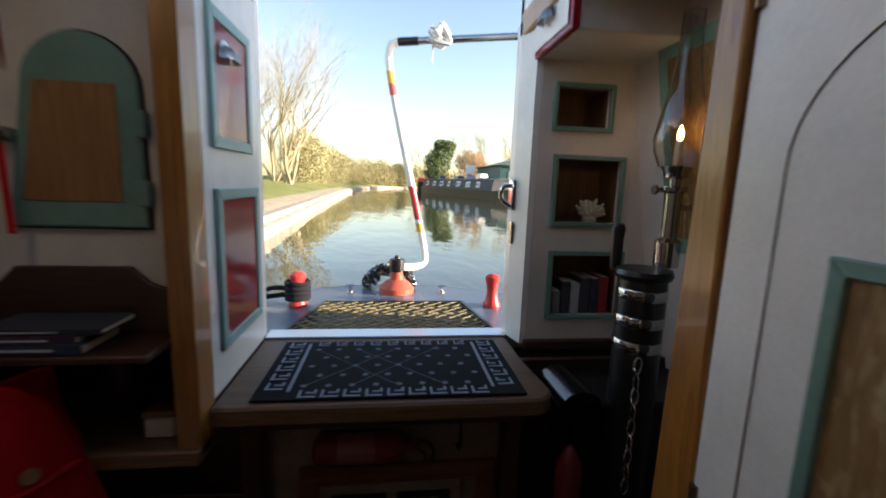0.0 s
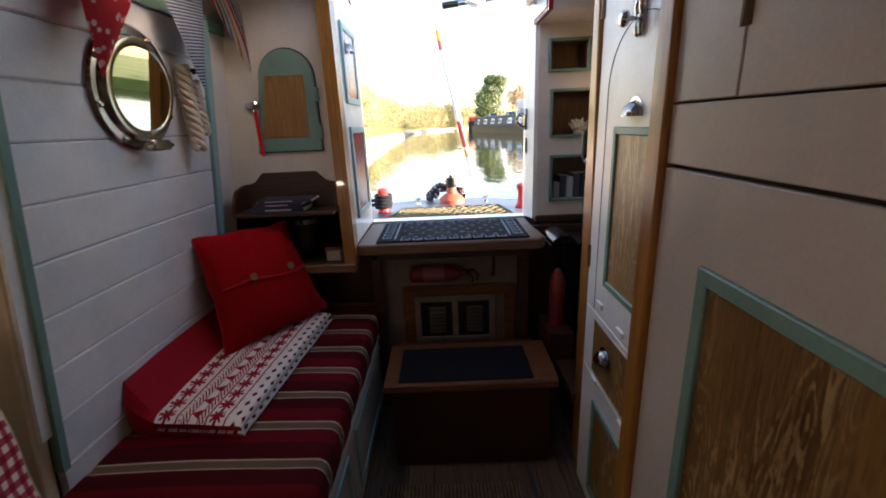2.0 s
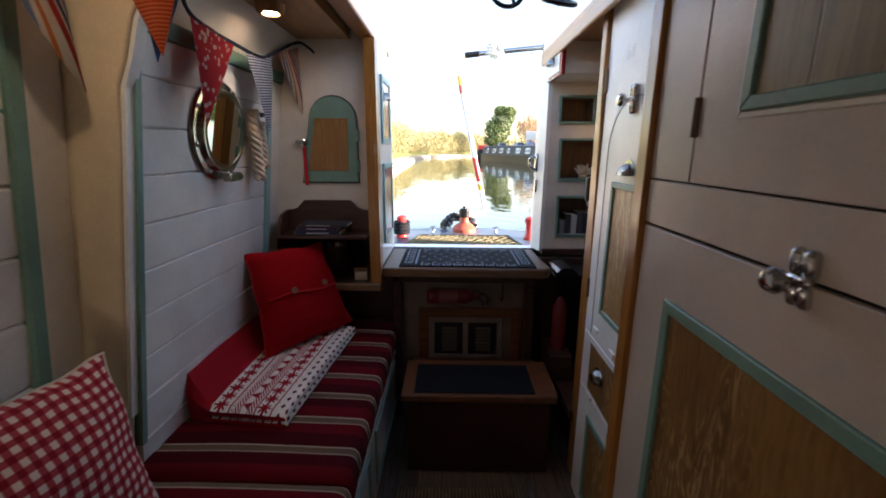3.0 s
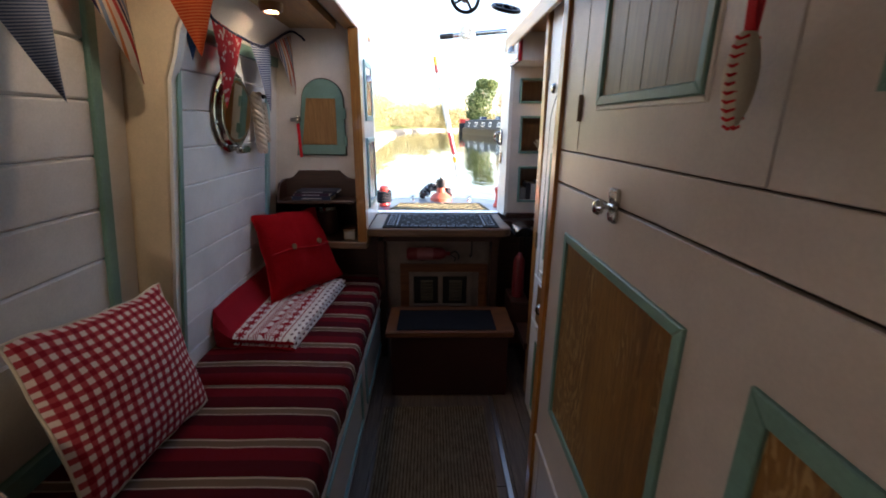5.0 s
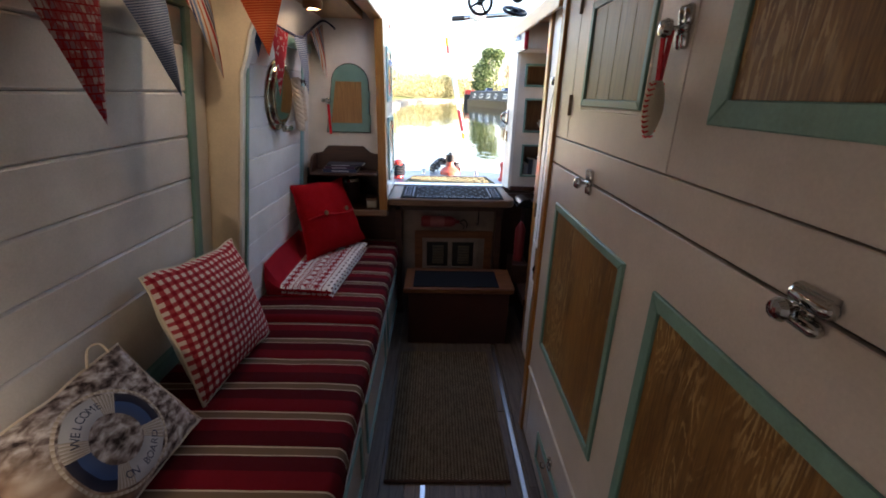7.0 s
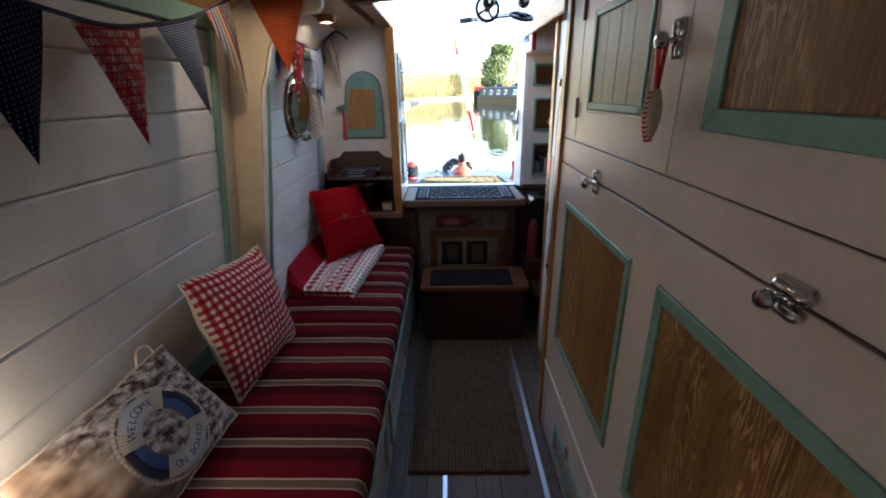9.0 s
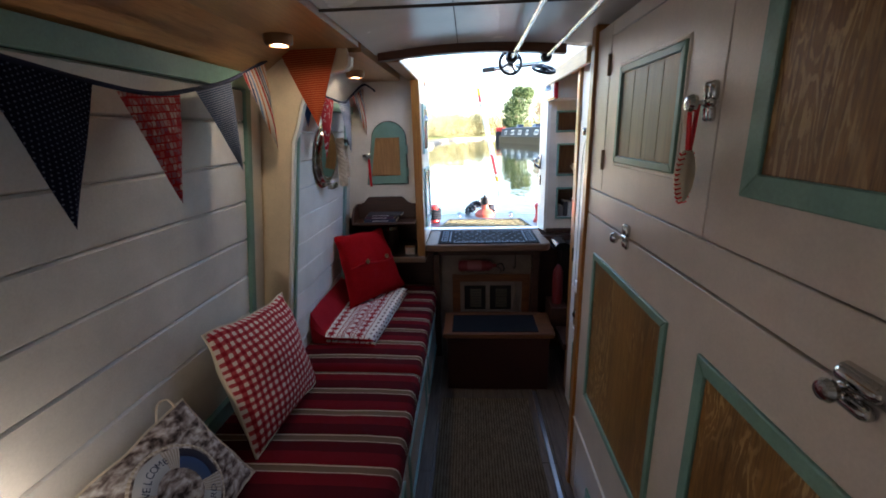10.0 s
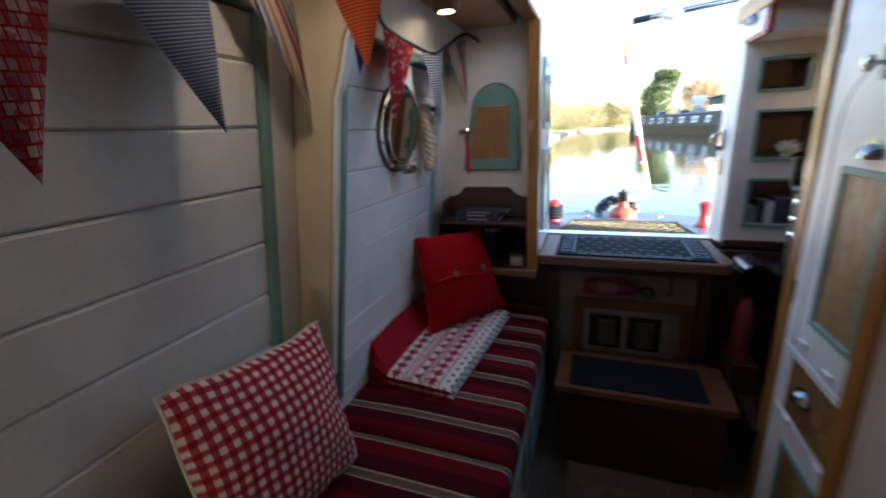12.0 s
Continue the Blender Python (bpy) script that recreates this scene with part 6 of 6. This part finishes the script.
    qq = axis_to((1.065, 1.335, zc), (1, 0, 0) if k % 2 else (0, 1, 0))
    pin("link", tube(bmesh.new(), [qq @ Vector((0.009 * math.cos(a), 0.021 * math.sin(a), 0)) if True else None for a in [2 * math.pi * i / 14 for i in range(15)]], 0.0028, 6), CHROME, chn, "", True)
cor = thing("dried_flower", "pale dried flower head in a niche", "ornament", (1.11, 1.725, 1.1385))
bm = bmesh.new()
random.seed(3)
for k in range(46):
    a, e = random.uniform(0, 6.28), random.uniform(0.15, 1.4)
    d = Vector((math.cos(a) * math.cos(e), 0.6 * math.sin(a) * math.cos(e), math.sin(e)))
    p = Vector((1.11, 1.725, 1.151))
    tube(bm, [p, p + d * 0.03, p + d * random.uniform(0.045, 0.062)], [0.003, 0.006, 0.004], 5)
pin("flower_head", bm, IVORY, cor, "", True)
pin("base", lathe(bmesh.new(), [(0, 1.1385), (0.02, 1.1385), (0.022, 1.148), (0.012, 1.158), (0, 1.159)], 14, Matrix.Translation((1.11, 1.725, 0))), IVORY, cor, "", True)
BK = [((0.20, 0.20, 0.21), 0.07), ((0.03, 0.03, 0.04), 0.10), ((0.5, 0.5, 0.5), 0.095), ((0.05, 0.05, 0.07), 0.11), ((0.03, 0.03, 0.04), 0.11), ((0.40, 0.02, 0.03), 0.115)]
x = 1.0
for i, (cc, h) in enumerate(BK):
    bk = thing("book", "upright book in the lower niche", "book", (x, 1.73, 0.853), "books in the niche")
    pin("cover", boxed(x, x + 0.028, 1.70, 1.80, 0.8535, 0.8535 + h, 0.002), paint("niche_book", cc, 0.4), bk)
    pin("page_block", boxed(x + 0.004, x + 0.024, 1.704, 1.8005, 0.855, 0.8535 + h + 0.0008), IVORY, bk, "pale page edges")
    x += 0.031
lidt = thing("range_hood", "domed dark metal lid with bright front edge", "lid", (1.0, 1.5, 0.73))
bm = bmesh.new()
prof = [(0.975 + 0.055 * math.cos(a), 0.70 + 0.05 * math.sin(a)) for a in [math.pi * k / 12 for k in range(13)]]
prism(bm, prof, "y", 1.40, 1.56)
pin("dome", bm, paint("dark_polished_steel", (0.12, 0.12, 0.13), 0.25, 1.0), lidt, "", True)
rng = thing("range", "dark cast iron range in the recess", "stove", (1.1, 1.4, 0.235))
pin("firebox", boxed(0.985, 1.33, 1.46, 1.595, 0.236, 0.70, 0.012, 2), BLACK, rng)
pin("hotplate", boxed(0.92, 1.34, 1.40, 1.599, 0.701, 0.715, 0.004), BLACK, rng)
DULLRED = paint("dull_red_enamel", (0.16, 0.012, 0.014), 0.45)
for z0, r0, h0 in ((0.36, 0.032, 0.26), (0.236, 0.05, 0.105)):
    rt = thing("red_bottle", "small red extinguisher in the recess" if z0 > 0.3 else "red painted can on the recess shelf", "extinguisher" if z0 > 0.3 else "can", (0.95, 1.43, z0))
    pin("bottle", lathe(bmesh.new(), [(0, z0), (r0, z0), (r0 * 1.02, z0 + 0.01), (r0, z0 + h0 * 0.8), (r0 * 0.4, z0 + h0 * 0.95), (0, z0 + h0)], 22, Matrix.Translation((0.95, 1.39 if z0 > 0.3 else 1.36, 0))), DULLRED, rt, "", True)
structure("recess_step", "dark ledge beside the step", "floor", boxed(0.90, 1.0, 1.30, 1.50, 0.235, 0.36, 0.003), DARKWOOD)
pic = thing("wall_panel_door", "sage green framed oak panel on the leaning side", "panel", (1.19, 1.2, 1.3))
bm = bmesh.new()
def rx(z):
    return 1.28 - 0.1692 * (z - 1.05)
for za, zb, ya, yb, mt, nm, dx in ((1.08, 1.60, 1.10, 1.56, GREEN, "frame_board", 0.012), (1.12, 1.56, 1.14, 1.52, OAK, "oak_panel", 0.016)):
    pin(nm, prismed([(rx(za) - dx, za), (rx(za) - 0.001, za), (rx(zb) - 0.001, zb), (rx(zb) - dx, zb)], "y", ya, yb), mt, pic)
wl = thing("wall_light", "small lit reading light on the boards", "wall light", (-0.43, -0.70, 0.76))
pin("backplate", lathe(bmesh.new(), [(0, 0), (0.025, 0), (0.025, 0.006), (0.01, 0.012), (0.008, 0.03), (0, 0.03)], 18, axis_to((near_x(0.76), -0.70, 0.76), (1, 0, -0.12))), CHROME, wl, "", True)
pin("lamp_glass", lathe(bmesh.new(), [(0, 0), (0.012, 0.003), (0.016, 0.014), (0.012, 0.026), (0, 0.03)], 16, axis_to((near_x(0.76) + 0.028, -0.70, 0.76), (1, 0, -0.12))), BULB, wl, "lit glass", True)
rl = new("reading_light", bpy.data.lights.new("reading_light", "POINT"))
rl.data.energy, rl.data.color, rl.data.shadow_soft_size = 0.34, (1.0, 0.86, 0.62), 0.02
rl.location = (near_x(0.76) + 0.072, -0.69, 0.755)

# unseen copy of the porthole, added where the side fill stands
unseen_port_copy = copy_thing(port, Matrix.Translation((near_x(1.30) - 0.004, -1.42, 1.30)))


# ---- moored boats, trees, far things ----
def narrowboat(x0, y0, x1, y1, cabin_col, label, nwin, height=1.05):
    d = Vector((x1 - x0, y1 - y0, 0))
    L = d.length
    d.normalize()
    s = Vector((d.y, -d.x, 0))
    root = thing("narrowboat", label, "boat", (x0, y0, WATER), "moored boats")
    def P(a, b, z):
        return Vector((x0, y0, 0)) + d * a + s * b + Vector((0, 0, WATER + z))
    def block(name, prof, a0, a1, mat_, lab=""):
        bm = bmesh.new()
        lo, hi = [bm.verts.new(P(a0, b, z)) for b, z in prof], [bm.verts.new(P(a1, b, z)) for b, z in prof]
        n = len(prof)
        bm.faces.new(lo)
        bm.faces.new(hi)
        for i in range(n):
            bm.faces.new((lo[i], hi[i], hi[(i + 1) % n], lo[(i + 1) % n]))
        return pin(name, bm, mat_, root, lab)
    hull = bmesh.new()
    outl = [(0, 0), (0.5, 0.55), (2.0, 1.0), (L - 2.2, 1.0), (L - 0.7, 0.6), (L, 0)]
    ring = [(a, b) for a, b in outl] + [(a, -b) for a, b in outl[-2:0:-1]]
    lo = [hull.verts.new(P(a, b * 0.96, -0.2)) for a, b in ring]
    hi = [hull.verts.new(P(a, b, 0.55 + 0.25 * max(0, (a - L + 3) / 3) ** 2)) for a, b in ring]
    hull.faces.new(lo)
    hull.faces.new(hi)
    for i in range(len(ring)):
        hull.faces.new((lo[i], hi[i], hi[(i + 1) % len(ring)], lo[(i + 1) % len(ring)]))
    pin("hull", hull, HULL, root, "black steel hull")
    c = [(-0.85, 0.5), (0.85, 0.5), (0.70, height + 0.2), (0.3, height + 0.25), (-0.3, height + 0.25), (-0.70, height + 0.2)]
    block("cabin", c, 2.0, L - 3.0, cabin_col, "painted cabin sides")
    block("roof", [(-0.74, height + 0.205), (0.74, height + 0.205), (0.3, height + 0.27), (-0.3, height + 0.27)], 1.9, L - 2.9, paint("grey_roof", (0.10, 0.11, 0.12)), "grey roof")
    for i in range(nwin):
        a = 2.8 + (L - 6.8) * (i + 0.2) / nwin
        for sd in (-1, 1):
            def W(da, z, o):
                t = (z - 0.5) / (height - 0.3)
                return P(a + da, sd * (0.85 - 0.15 * t + o), z)
            for nm, g0, o, mt in (("window_frame", 0.0, 0.01, WHITE), ("pane", 0.05, 0.02, PANE)):
                bm = bmesh.new()
                w = 0.42 if i % 3 else 0.28
                q = [W(g0, 0.72 + g0, o), W(w * 2 - g0, 0.72 + g0, o), W(w * 2 - g0, 1.08 - g0, o), W(g0, 1.08 - g0, o)]
                back = [v - s * sd * 0.03 for v in q]
                va, vb = [bm.verts.new(v) for v in q], [bm.verts.new(v) for v in back]
                bm.faces.new(va)
                for k in range(4):
                    bm.faces.new((va[k], va[(k + 1) % 4], vb[(k + 1) % 4], vb[k]))
                pin(nm, bm, mt, root)
    return root, P


PANE = paint("boat_window", (0.25, 0.28, 0.32), 0.1)
NAVY = paint("navy_boat_paint", (0.02, 0.03, 0.07), 0.25)
rootb, P = narrowboat(3.9, 43, 8.1, 23.2, paint("dark_green_grey_boat_paint", (0.035, 0.04, 0.04), 0.6), "long dark narrowboat moored along the bank", 7)
d_ = Vector((8.1 - 3.9, 23.2 - 43, 0)).normalized()
# pale canopy, coloured stern panel, roof things
bm = bmesh.new()
for a0, a1, b, z0, z1 in ((14.6, 16.6, 0.8, 0.55, 1.35),):
    lo = [bm.verts.new(P(a, o, z)) for a, o, z in ((a0, -b, z0), (a1, -b, z0), (a1, b, z0), (a0, b, z0))]
    hi = [bm.verts.new(P(a, o, z)) for a, o, z in ((a0 + .1, -b * .8, z1), (a1 - .7, -b * .8, z1), (a1 - .7, b * .8, z1), (a0 + .1, b * .8, z1))]
    bm.faces.new(hi)
    for k in range(4):
        bm.faces.new((lo[k], lo[(k + 1) % 4], hi[(k + 1) % 4], hi[k]))
pin("cratch_cover", bm, NAVY, rootb, "navy canvas cratch cover")
bm = bmesh.new()
for sd in (-1, 1):
    vs = [bm.verts.new(P(a, sd * o, z)) for a, o, z in ((15.9, 0.78, 0.75), (16.7, 0.80, 0.75), (16.1, 0.70, 1.25), (15.6, 0.70, 1.25))]
    bm.faces.new(vs)
pin("cratch_window", bm, WHITE, rootb, "white cratch panel")
for a, w, h in ((9, 0.9, 0.22), (11.5, 0.5, 0.3), (13.6, 0.7, 0.35), (5, 0.5, 0.25)):
    bm = bmesh.new()
    lo = [bm.verts.new(P(a + da * w, o, 1.31)) for da, o in ((0, -.3), (1, -.3), (1, .3), (0, .3))]
    hi = [bm.verts.new(P(a + da * w, o * 0.8, 1.31 + h)) for da, o in ((0.1, -.3), (.9, -.3), (.9, .3), (0.1, .3))]
    bm.faces.new(hi)
    for k in range(4):
        bm.faces.new((lo[k], lo[(k + 1) % 4], hi[(k + 1) % 4], hi[k]))
    bm.faces.new(lo)
    pin("roof_box", bm, WHITE if a > 13 else NAVY, rootb, "box on the roof")
narrowboat(5.0, 46.5, 9.2, 30, paint("maroon_boat_paint", (0.12, 0.02, 0.02), 0.3), "maroon narrowboat moored behind", 6)
for x, y in ((3.7, 43.6),):
    t = thing("boat_fender_post", "red and black stern of a moored boat", "boat stern", (x, y, WATER))
    pin("stern_block", prismed([(x - 0.5, y - 0.4), (x + 0.5, y - 0.4), (x + 0.5, y + 0.6), (x, y + 0.9), (x - 0.5, y + 0.6)], "z", WATER - 0.1, WATER + 1.0, 0.05), HULL, t)
    pin("stern_panel", boxed(x - 0.45, x + 0.45, y - 0.3, y + 0.5, WATER + 1.001, WATER + 1.4, 0.03), REDPAINT, t, "red cabin panel")
sg = thing("sign_board", "white board on a post by the bank", "sign", (7.6, 38, 0.8))
pin("board", boxed(7.1, 8.0, 38, 38.04, 2.2, 2.95, 0.01), WHITE, sg)
pin("post", boxed(7.5, 7.58, 38.05, 38.13, 0.7, 2.5), DARKWOOD, sg)
shed = thing("boat_shed", "long green shed with a shallow roof", "shed", (11, 33, 0.8))
SHEDG = paint("green_shed_boards", (0.03, 0.10, 0.09), 0.5)
pin("wall", boxed(8.6, 20, 31.5, 40, 0.7, 2.75), SHEDG, shed)
pin("roof", prismed([(8.2, 2.75), (20.4, 2.75), (20.4, 4.4), (14.3, 4.4)], "y", 31.2, 40.3), paint("shed_roof", (0.10, 0.16, 0.15), 0.4), shed, "grey-green metal roof")
for k in range(4):
    pin("window", boxed(9.2 + k * 1.6, 10.0 + k * 1.6, 31.46, 31.5, 1.6, 2.3), PANE, shed, "pale window")

BARK = paint("pale_bark", (0.40, 0.34, 0.20), 0.9, 0, 0.4, 3, 30, 0.5)


def branch(bms, p, d, r, length, depth, rnd):
    pts, rs = [p], [r]
    q = p
    for k in range(3):
        d = (d + Vector((rnd.uniform(-.22, .22), rnd.uniform(-.22, .22), rnd.uniform(-.05, .16)))).normalized()
        q = q + d * length / 3
        pts.append(q)
        rs.append(r * (1 - 0.12 * (k + 1)))
    tube(bms[depth > 1], pts, rs, 5 if depth < 2 else 3, False)
    if depth < 5:
        for k in range(4 if depth < 2 else 3):
            a = pts[rnd.choice((1, 2, 3, 3))]
            nd = (d + Vector((rnd.uniform(-1, 1), rnd.uniform(-1, 1), rnd.uniform(-0.2, 0.65))) * 0.85).normalized()
            branch(bms, a, nd, rs[-1] * 0.66, length * 0.76, depth + 1, rnd)


for bx, by, hh, sd in ((-4.9, 24, 3.1, 1), (-6.1, 26, 2.8, 7), (-7.6, 25, 3.0, 21)):
    rnd = random.Random(sd)
    t = thing("bare_tree", "bare winter tree with pale forked stems", "tree", (bx, by, 0.9), "bare trees on the bank")
    wood_bm = (bmesh.new(), bmesh.new())
    for k in range(4):
        branch(wood_bm, Vector((bx + rnd.uniform(-.2, .2), by, 0.9)), Vector((rnd.uniform(-.5, .5), rnd.uniform(-.3, .3), 1)).normalized(), 0.085, hh, 0, rnd)
    pin("trunk", wood_bm[0], BARK, t, "pale trunk and limbs")
    pin("crown", wood_bm[1], BARK, t, "fine bare twigs")


def leaf_mat(name, a, b, c):
    m, nt, sh = nodes_of(name)
    g = nt.nodes.new("ShaderNodeNewGeometry")
    nt.links.new(ramp(nt, g.outputs["Random Per Island"], [(0.1, a), (0.5, b), (0.9, c)]), sh.inputs["Base Color"])
    sh.inputs["Roughness"].default_value = 0.8
    sh.inputs["Specular IOR Level"].default_value = 0.2
    return m


def clump(verts, faces, c, rad, n, size, rnd, twig=False):
    for _ in range(n):
        v = Vector((rnd.gauss(0, 1), rnd.gauss(0, 1), rnd.gauss(0, 1))).normalized() * rnd.uniform(0.45, 1.0)
        p = Vector((c[0] + v.x * rad[0], c[1] + v.y * rad[1], c[2] + v.z * rad[2]))
        if twig:
            dd = Vector((rnd.uniform(-.5, .5), rnd.uniform(-.5, .5), 1)).normalized() * size
            w = Vector((rnd.uniform(-1, 1), rnd.uniform(-1, 1), 0)).normalized() * size * 0.06
        else:
            dd = Vector((rnd.uniform(-1, 1), rnd.uniform(-1, 1), rnd.uniform(-1, 1))).normalized() * size
            w = dd.cross(Vector((rnd.uniform(-1, 1), rnd.uniform(-1, 1), rnd.uniform(-1, 1)))).normalized() * size * 0.5
        k = len(verts)
        verts += [p - dd * 0.5, p + w * 0.5, p + dd * 0.5, p - w * 0.5]
        faces.append((k, k + 1, k + 2, k + 3))


def foliage(name, verts, faces, material):
    me = bpy.data.meshes.new(name)
    me.from_pydata([tuple(v) for v in verts], [], faces)
    me.materials.append(material)
    return new(name, me)


rnd = random.Random(4)
HEDGEM = leaf_mat("winter_hedge_twigs", (0.30, 0.26, 0.13), (0.38, 0.34, 0.17), (0.40, 0.39, 0.19))
vs, fs = [], []
for k in range(95):
    f = k / 94
    y = 30 + 45 * f ** 1.1
    x = edge_x(min(y, 58)) - 2.4 - rnd.uniform(0, 2.6) * (1 - 0.4 * f) + (0 if y < 55 else (y - 55) * 0.5)
    h = 2.35 + rnd.uniform(-.25, .3) - 0.85 * f
    clump(vs, fs, (x, y, 0.9 + h * 0.75), (1.5, 1.5, h), 2400, 0.15 + 0.10 * f, rnd, k % 4 > 0)
for k in range(50):
    x = -3 + 0.9 * k
    y = 78 + 0.25 * abs(x) + rnd.uniform(-2, 2)
    clump(vs, fs, (x, y, 2.0), (1.6, 1.6, 1.5 + rnd.uniform(-.3, .6)), 150, 0.7, rnd, k % 2 == 0)
hd = foliage("hedge", vs, fs, HEDGEM)
tagged(hd, "golden winter hedge along the canal bank", "hedge", "", "stuff")

ivy = thing("ivy_tree", "tall evergreen ivy-covered tree behind the boats", "tree", (5.6, 46, 0.8))
vs, fs = [], []
for cx, cz, rx_, rz in ((5.5, 2.9, 1.2, 1.5), (5.2, 3.6, 0.9, 1.1), (5.9, 4.4, 1.05, 1.2), (6.3, 5.2, 0.7, 0.6), (5.7, 5.3, 0.6, 0.6), (5.2, 2.2, 0.9, 0.8)):
    clump(vs, fs, (5.6 + (cx - 5.6) * 1.3, 46, cz), (rx_ * 1.25, 1.2, rz), 1300, 0.22, rnd)
under(foliage("crown", vs, fs, leaf_mat("ivy_leaves", (0.05, 0.085, 0.03), (0.11, 0.16, 0.055), (0.22, 0.26, 0.10))), ivy)
bm = bmesh.new()
tube(bm, [(5.6, 46, 0.7), (5.5, 46, 2.5), (5.8, 46, 4.5)], [0.25, 0.2, 0.1], 7)
pin("trunk", bm, BARK, ivy)
wil = thing("orange_willow", "orange-twigged willow behind the boats", "tree", (9.7, 50, 0.8))
vs, fs = [], []
clump(vs, fs, (9.7, 50, 3.7), (1.9, 1.5, 1.6), 2600, 0.6, rnd, True)
clump(vs, fs, (11.0, 51, 3.2), (1.3, 1.3, 1.4), 1200, 0.6, rnd, True)
under(foliage("crown", vs, fs, leaf_mat("orange_twigs", (0.34, 0.20, 0.10), (0.46, 0.29, 0.15), (0.42, 0.30, 0.17))), wil)
pin("trunk", tube(bmesh.new(), [(9.7, 50, 0.7), (9.6, 50, 2.0), (9.8, 50, 3.4)], [0.22, 0.18, 0.08], 7), BARK, wil)
for bx, by, hh, sd in ((13, 60, 3.2, 31), (8.0, 62, 3.0, 33), (16, 58, 3.4, 35), (5.0, 64, 2.6, 37)):
    rnd2 = random.Random(sd)
    t = thing("bare_tree", "distant bare tree beyond the boats", "tree", (bx, by, 0.9), "bare trees on the bank")
    wood_bm = (bmesh.new(), bmesh.new())
    for k in range(3):
        branch(wood_bm, Vector((bx, by, 0.9)), Vector((rnd2.uniform(-.3, .3), rnd2.uniform(-.3, .3), 1)).normalized(), 0.12, hh, 0, rnd2)
    pin("trunk", wood_bm[0], BARK, t, "pale trunk and limbs")
    pin("crown", wood_bm[1], BARK, t, "fine bare twigs")

# ---- floor covering ----
strip_al = structure("floor_strip", "bright aluminium floor strip", "trim", boxed(0.758, 0.778, -1.95, 1.05, FLOOR, FLOOR + 0.006, 0.002), ALU)
structure("floor_strip_fore", "short bright aluminium floor strip", "trim", boxed(0.372, 0.392, -1.95, 0.09, FLOOR, FLOOR + 0.005, 0.002), ALU)
nt, finish = fabric("woven_jute")
v = coords(nt, "Object", (1, 1, 1))
sp = nt.nodes.new("ShaderNodeSeparateXYZ")
nt.links.new(v, sp.inputs[0])
wx = op(nt, "ABSOLUTE", op(nt, "SINE", op(nt, "MULTIPLY", sp.outputs["X"], 230)))
wy = op(nt, "ABSOLUTE", op(nt, "SINE", op(nt, "ADD", op(nt, "MULTIPLY", sp.outputs["Y"], 330), op(nt, "MULTIPLY", op(nt, "FLOOR", op(nt, "MULTIPLY", sp.outputs["X"], 73.2)), 1.57))))
wv = op(nt, "MULTIPLY", wx, wy)
tone = noise_of(nt, coords(nt, "Object", (34, 12, 1)), 1.5, 4, 0.7)
c_ = ramp(nt, op(nt, "ADD", op(nt, "MULTIPLY", wv, 0.5), op(nt, "MULTIPLY", tone, 0.6)), [(0.28, (0.07, 0.045, 0.024)), (0.5, (0.23, 0.165, 0.10)), (0.75, (0.38, 0.29, 0.19))])
JUTE = finish(c_)
rug = thing("jute_rug", "brown woven jute runner on the floor", "rug", (0.45, 0.5, FLOOR))
bm = bmesh.new()
g = [[bm.verts.new((0.232 + 0.49 * i / 20, 0.105 + 0.86 * j / 34, FLOOR + 0.009 + 0.003 * noise.noise((i * .4, j * .4, 0)))) for i in range(21)] for j in range(35)]
for j in range(34):
    for i in range(20):
        bm.faces.new((g[j][i], g[j][i + 1], g[j + 1][i + 1], g[j + 1][i]))
bmesh.ops.solidify(bm, geom=bm.faces[:], thickness=0.008)
pin("weave", bm, JUTE, rug, "", True)
pin("hem", tube(bmesh.new(), [(0.232 + 0.49 * k / 20, 0.103, FLOOR + 0.007 + 0.002 * math.sin(k * 2)) for k in range(21)], 0.006, 6), paint("brown_hem", (0.08, 0.035, 0.02), 0.9), rug, "dark bound end", True)

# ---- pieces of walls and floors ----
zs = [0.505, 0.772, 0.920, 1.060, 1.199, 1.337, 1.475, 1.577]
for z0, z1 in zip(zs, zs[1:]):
    ob = part("plank", board(bmesh.new(), near_x, -1.99, 0.338, z0, z1 - 0.0012, 0.016, 0.006), DIMPLANK, wall_near)
zs = [0.40, 0.503, 0.620, 0.737, 0.853, 0.970, 1.088, 1.207, 1.322, 1.438, 1.535]
for z0, z1 in zip(zs, zs[1:]):
    ob = part("plank", holed(bmesh.new(), far_x, 0.508, 1.235, z0, z1 - 0.0012, 0.02, HOLE_Y, HOLE_Z, HOLE_R), PLANKWHITE, wall_far)
FLOORW = wood("floor_board_wood", (0.06, 0.04, 0.028), (0.20, 0.14, 0.095), "y", 0.45, 1.0, 0.4)
fx = 0.12
random.seed(8)
while fx < 0.9:
    y = -1.99 + random.uniform(-0.9, 0)
    while y < 1.5:
        L = random.uniform(0.8, 1.2)
        ya, yb = max(-1.99, y), min(1.55, y + L)
        if yb - ya > 0.05:
            part("floor_board", prismed([(fx + 0.0008, ya + 0.0008), (fx + 0.0952, ya + 0.0008), (fx + 0.0952, yb - 0.0008), (fx + 0.0008, yb - 0.0008)], "z", FLOOR - 0.0135, FLOOR, 0.0012), FLOORW, floor)
        y += L
    fx += 0.096
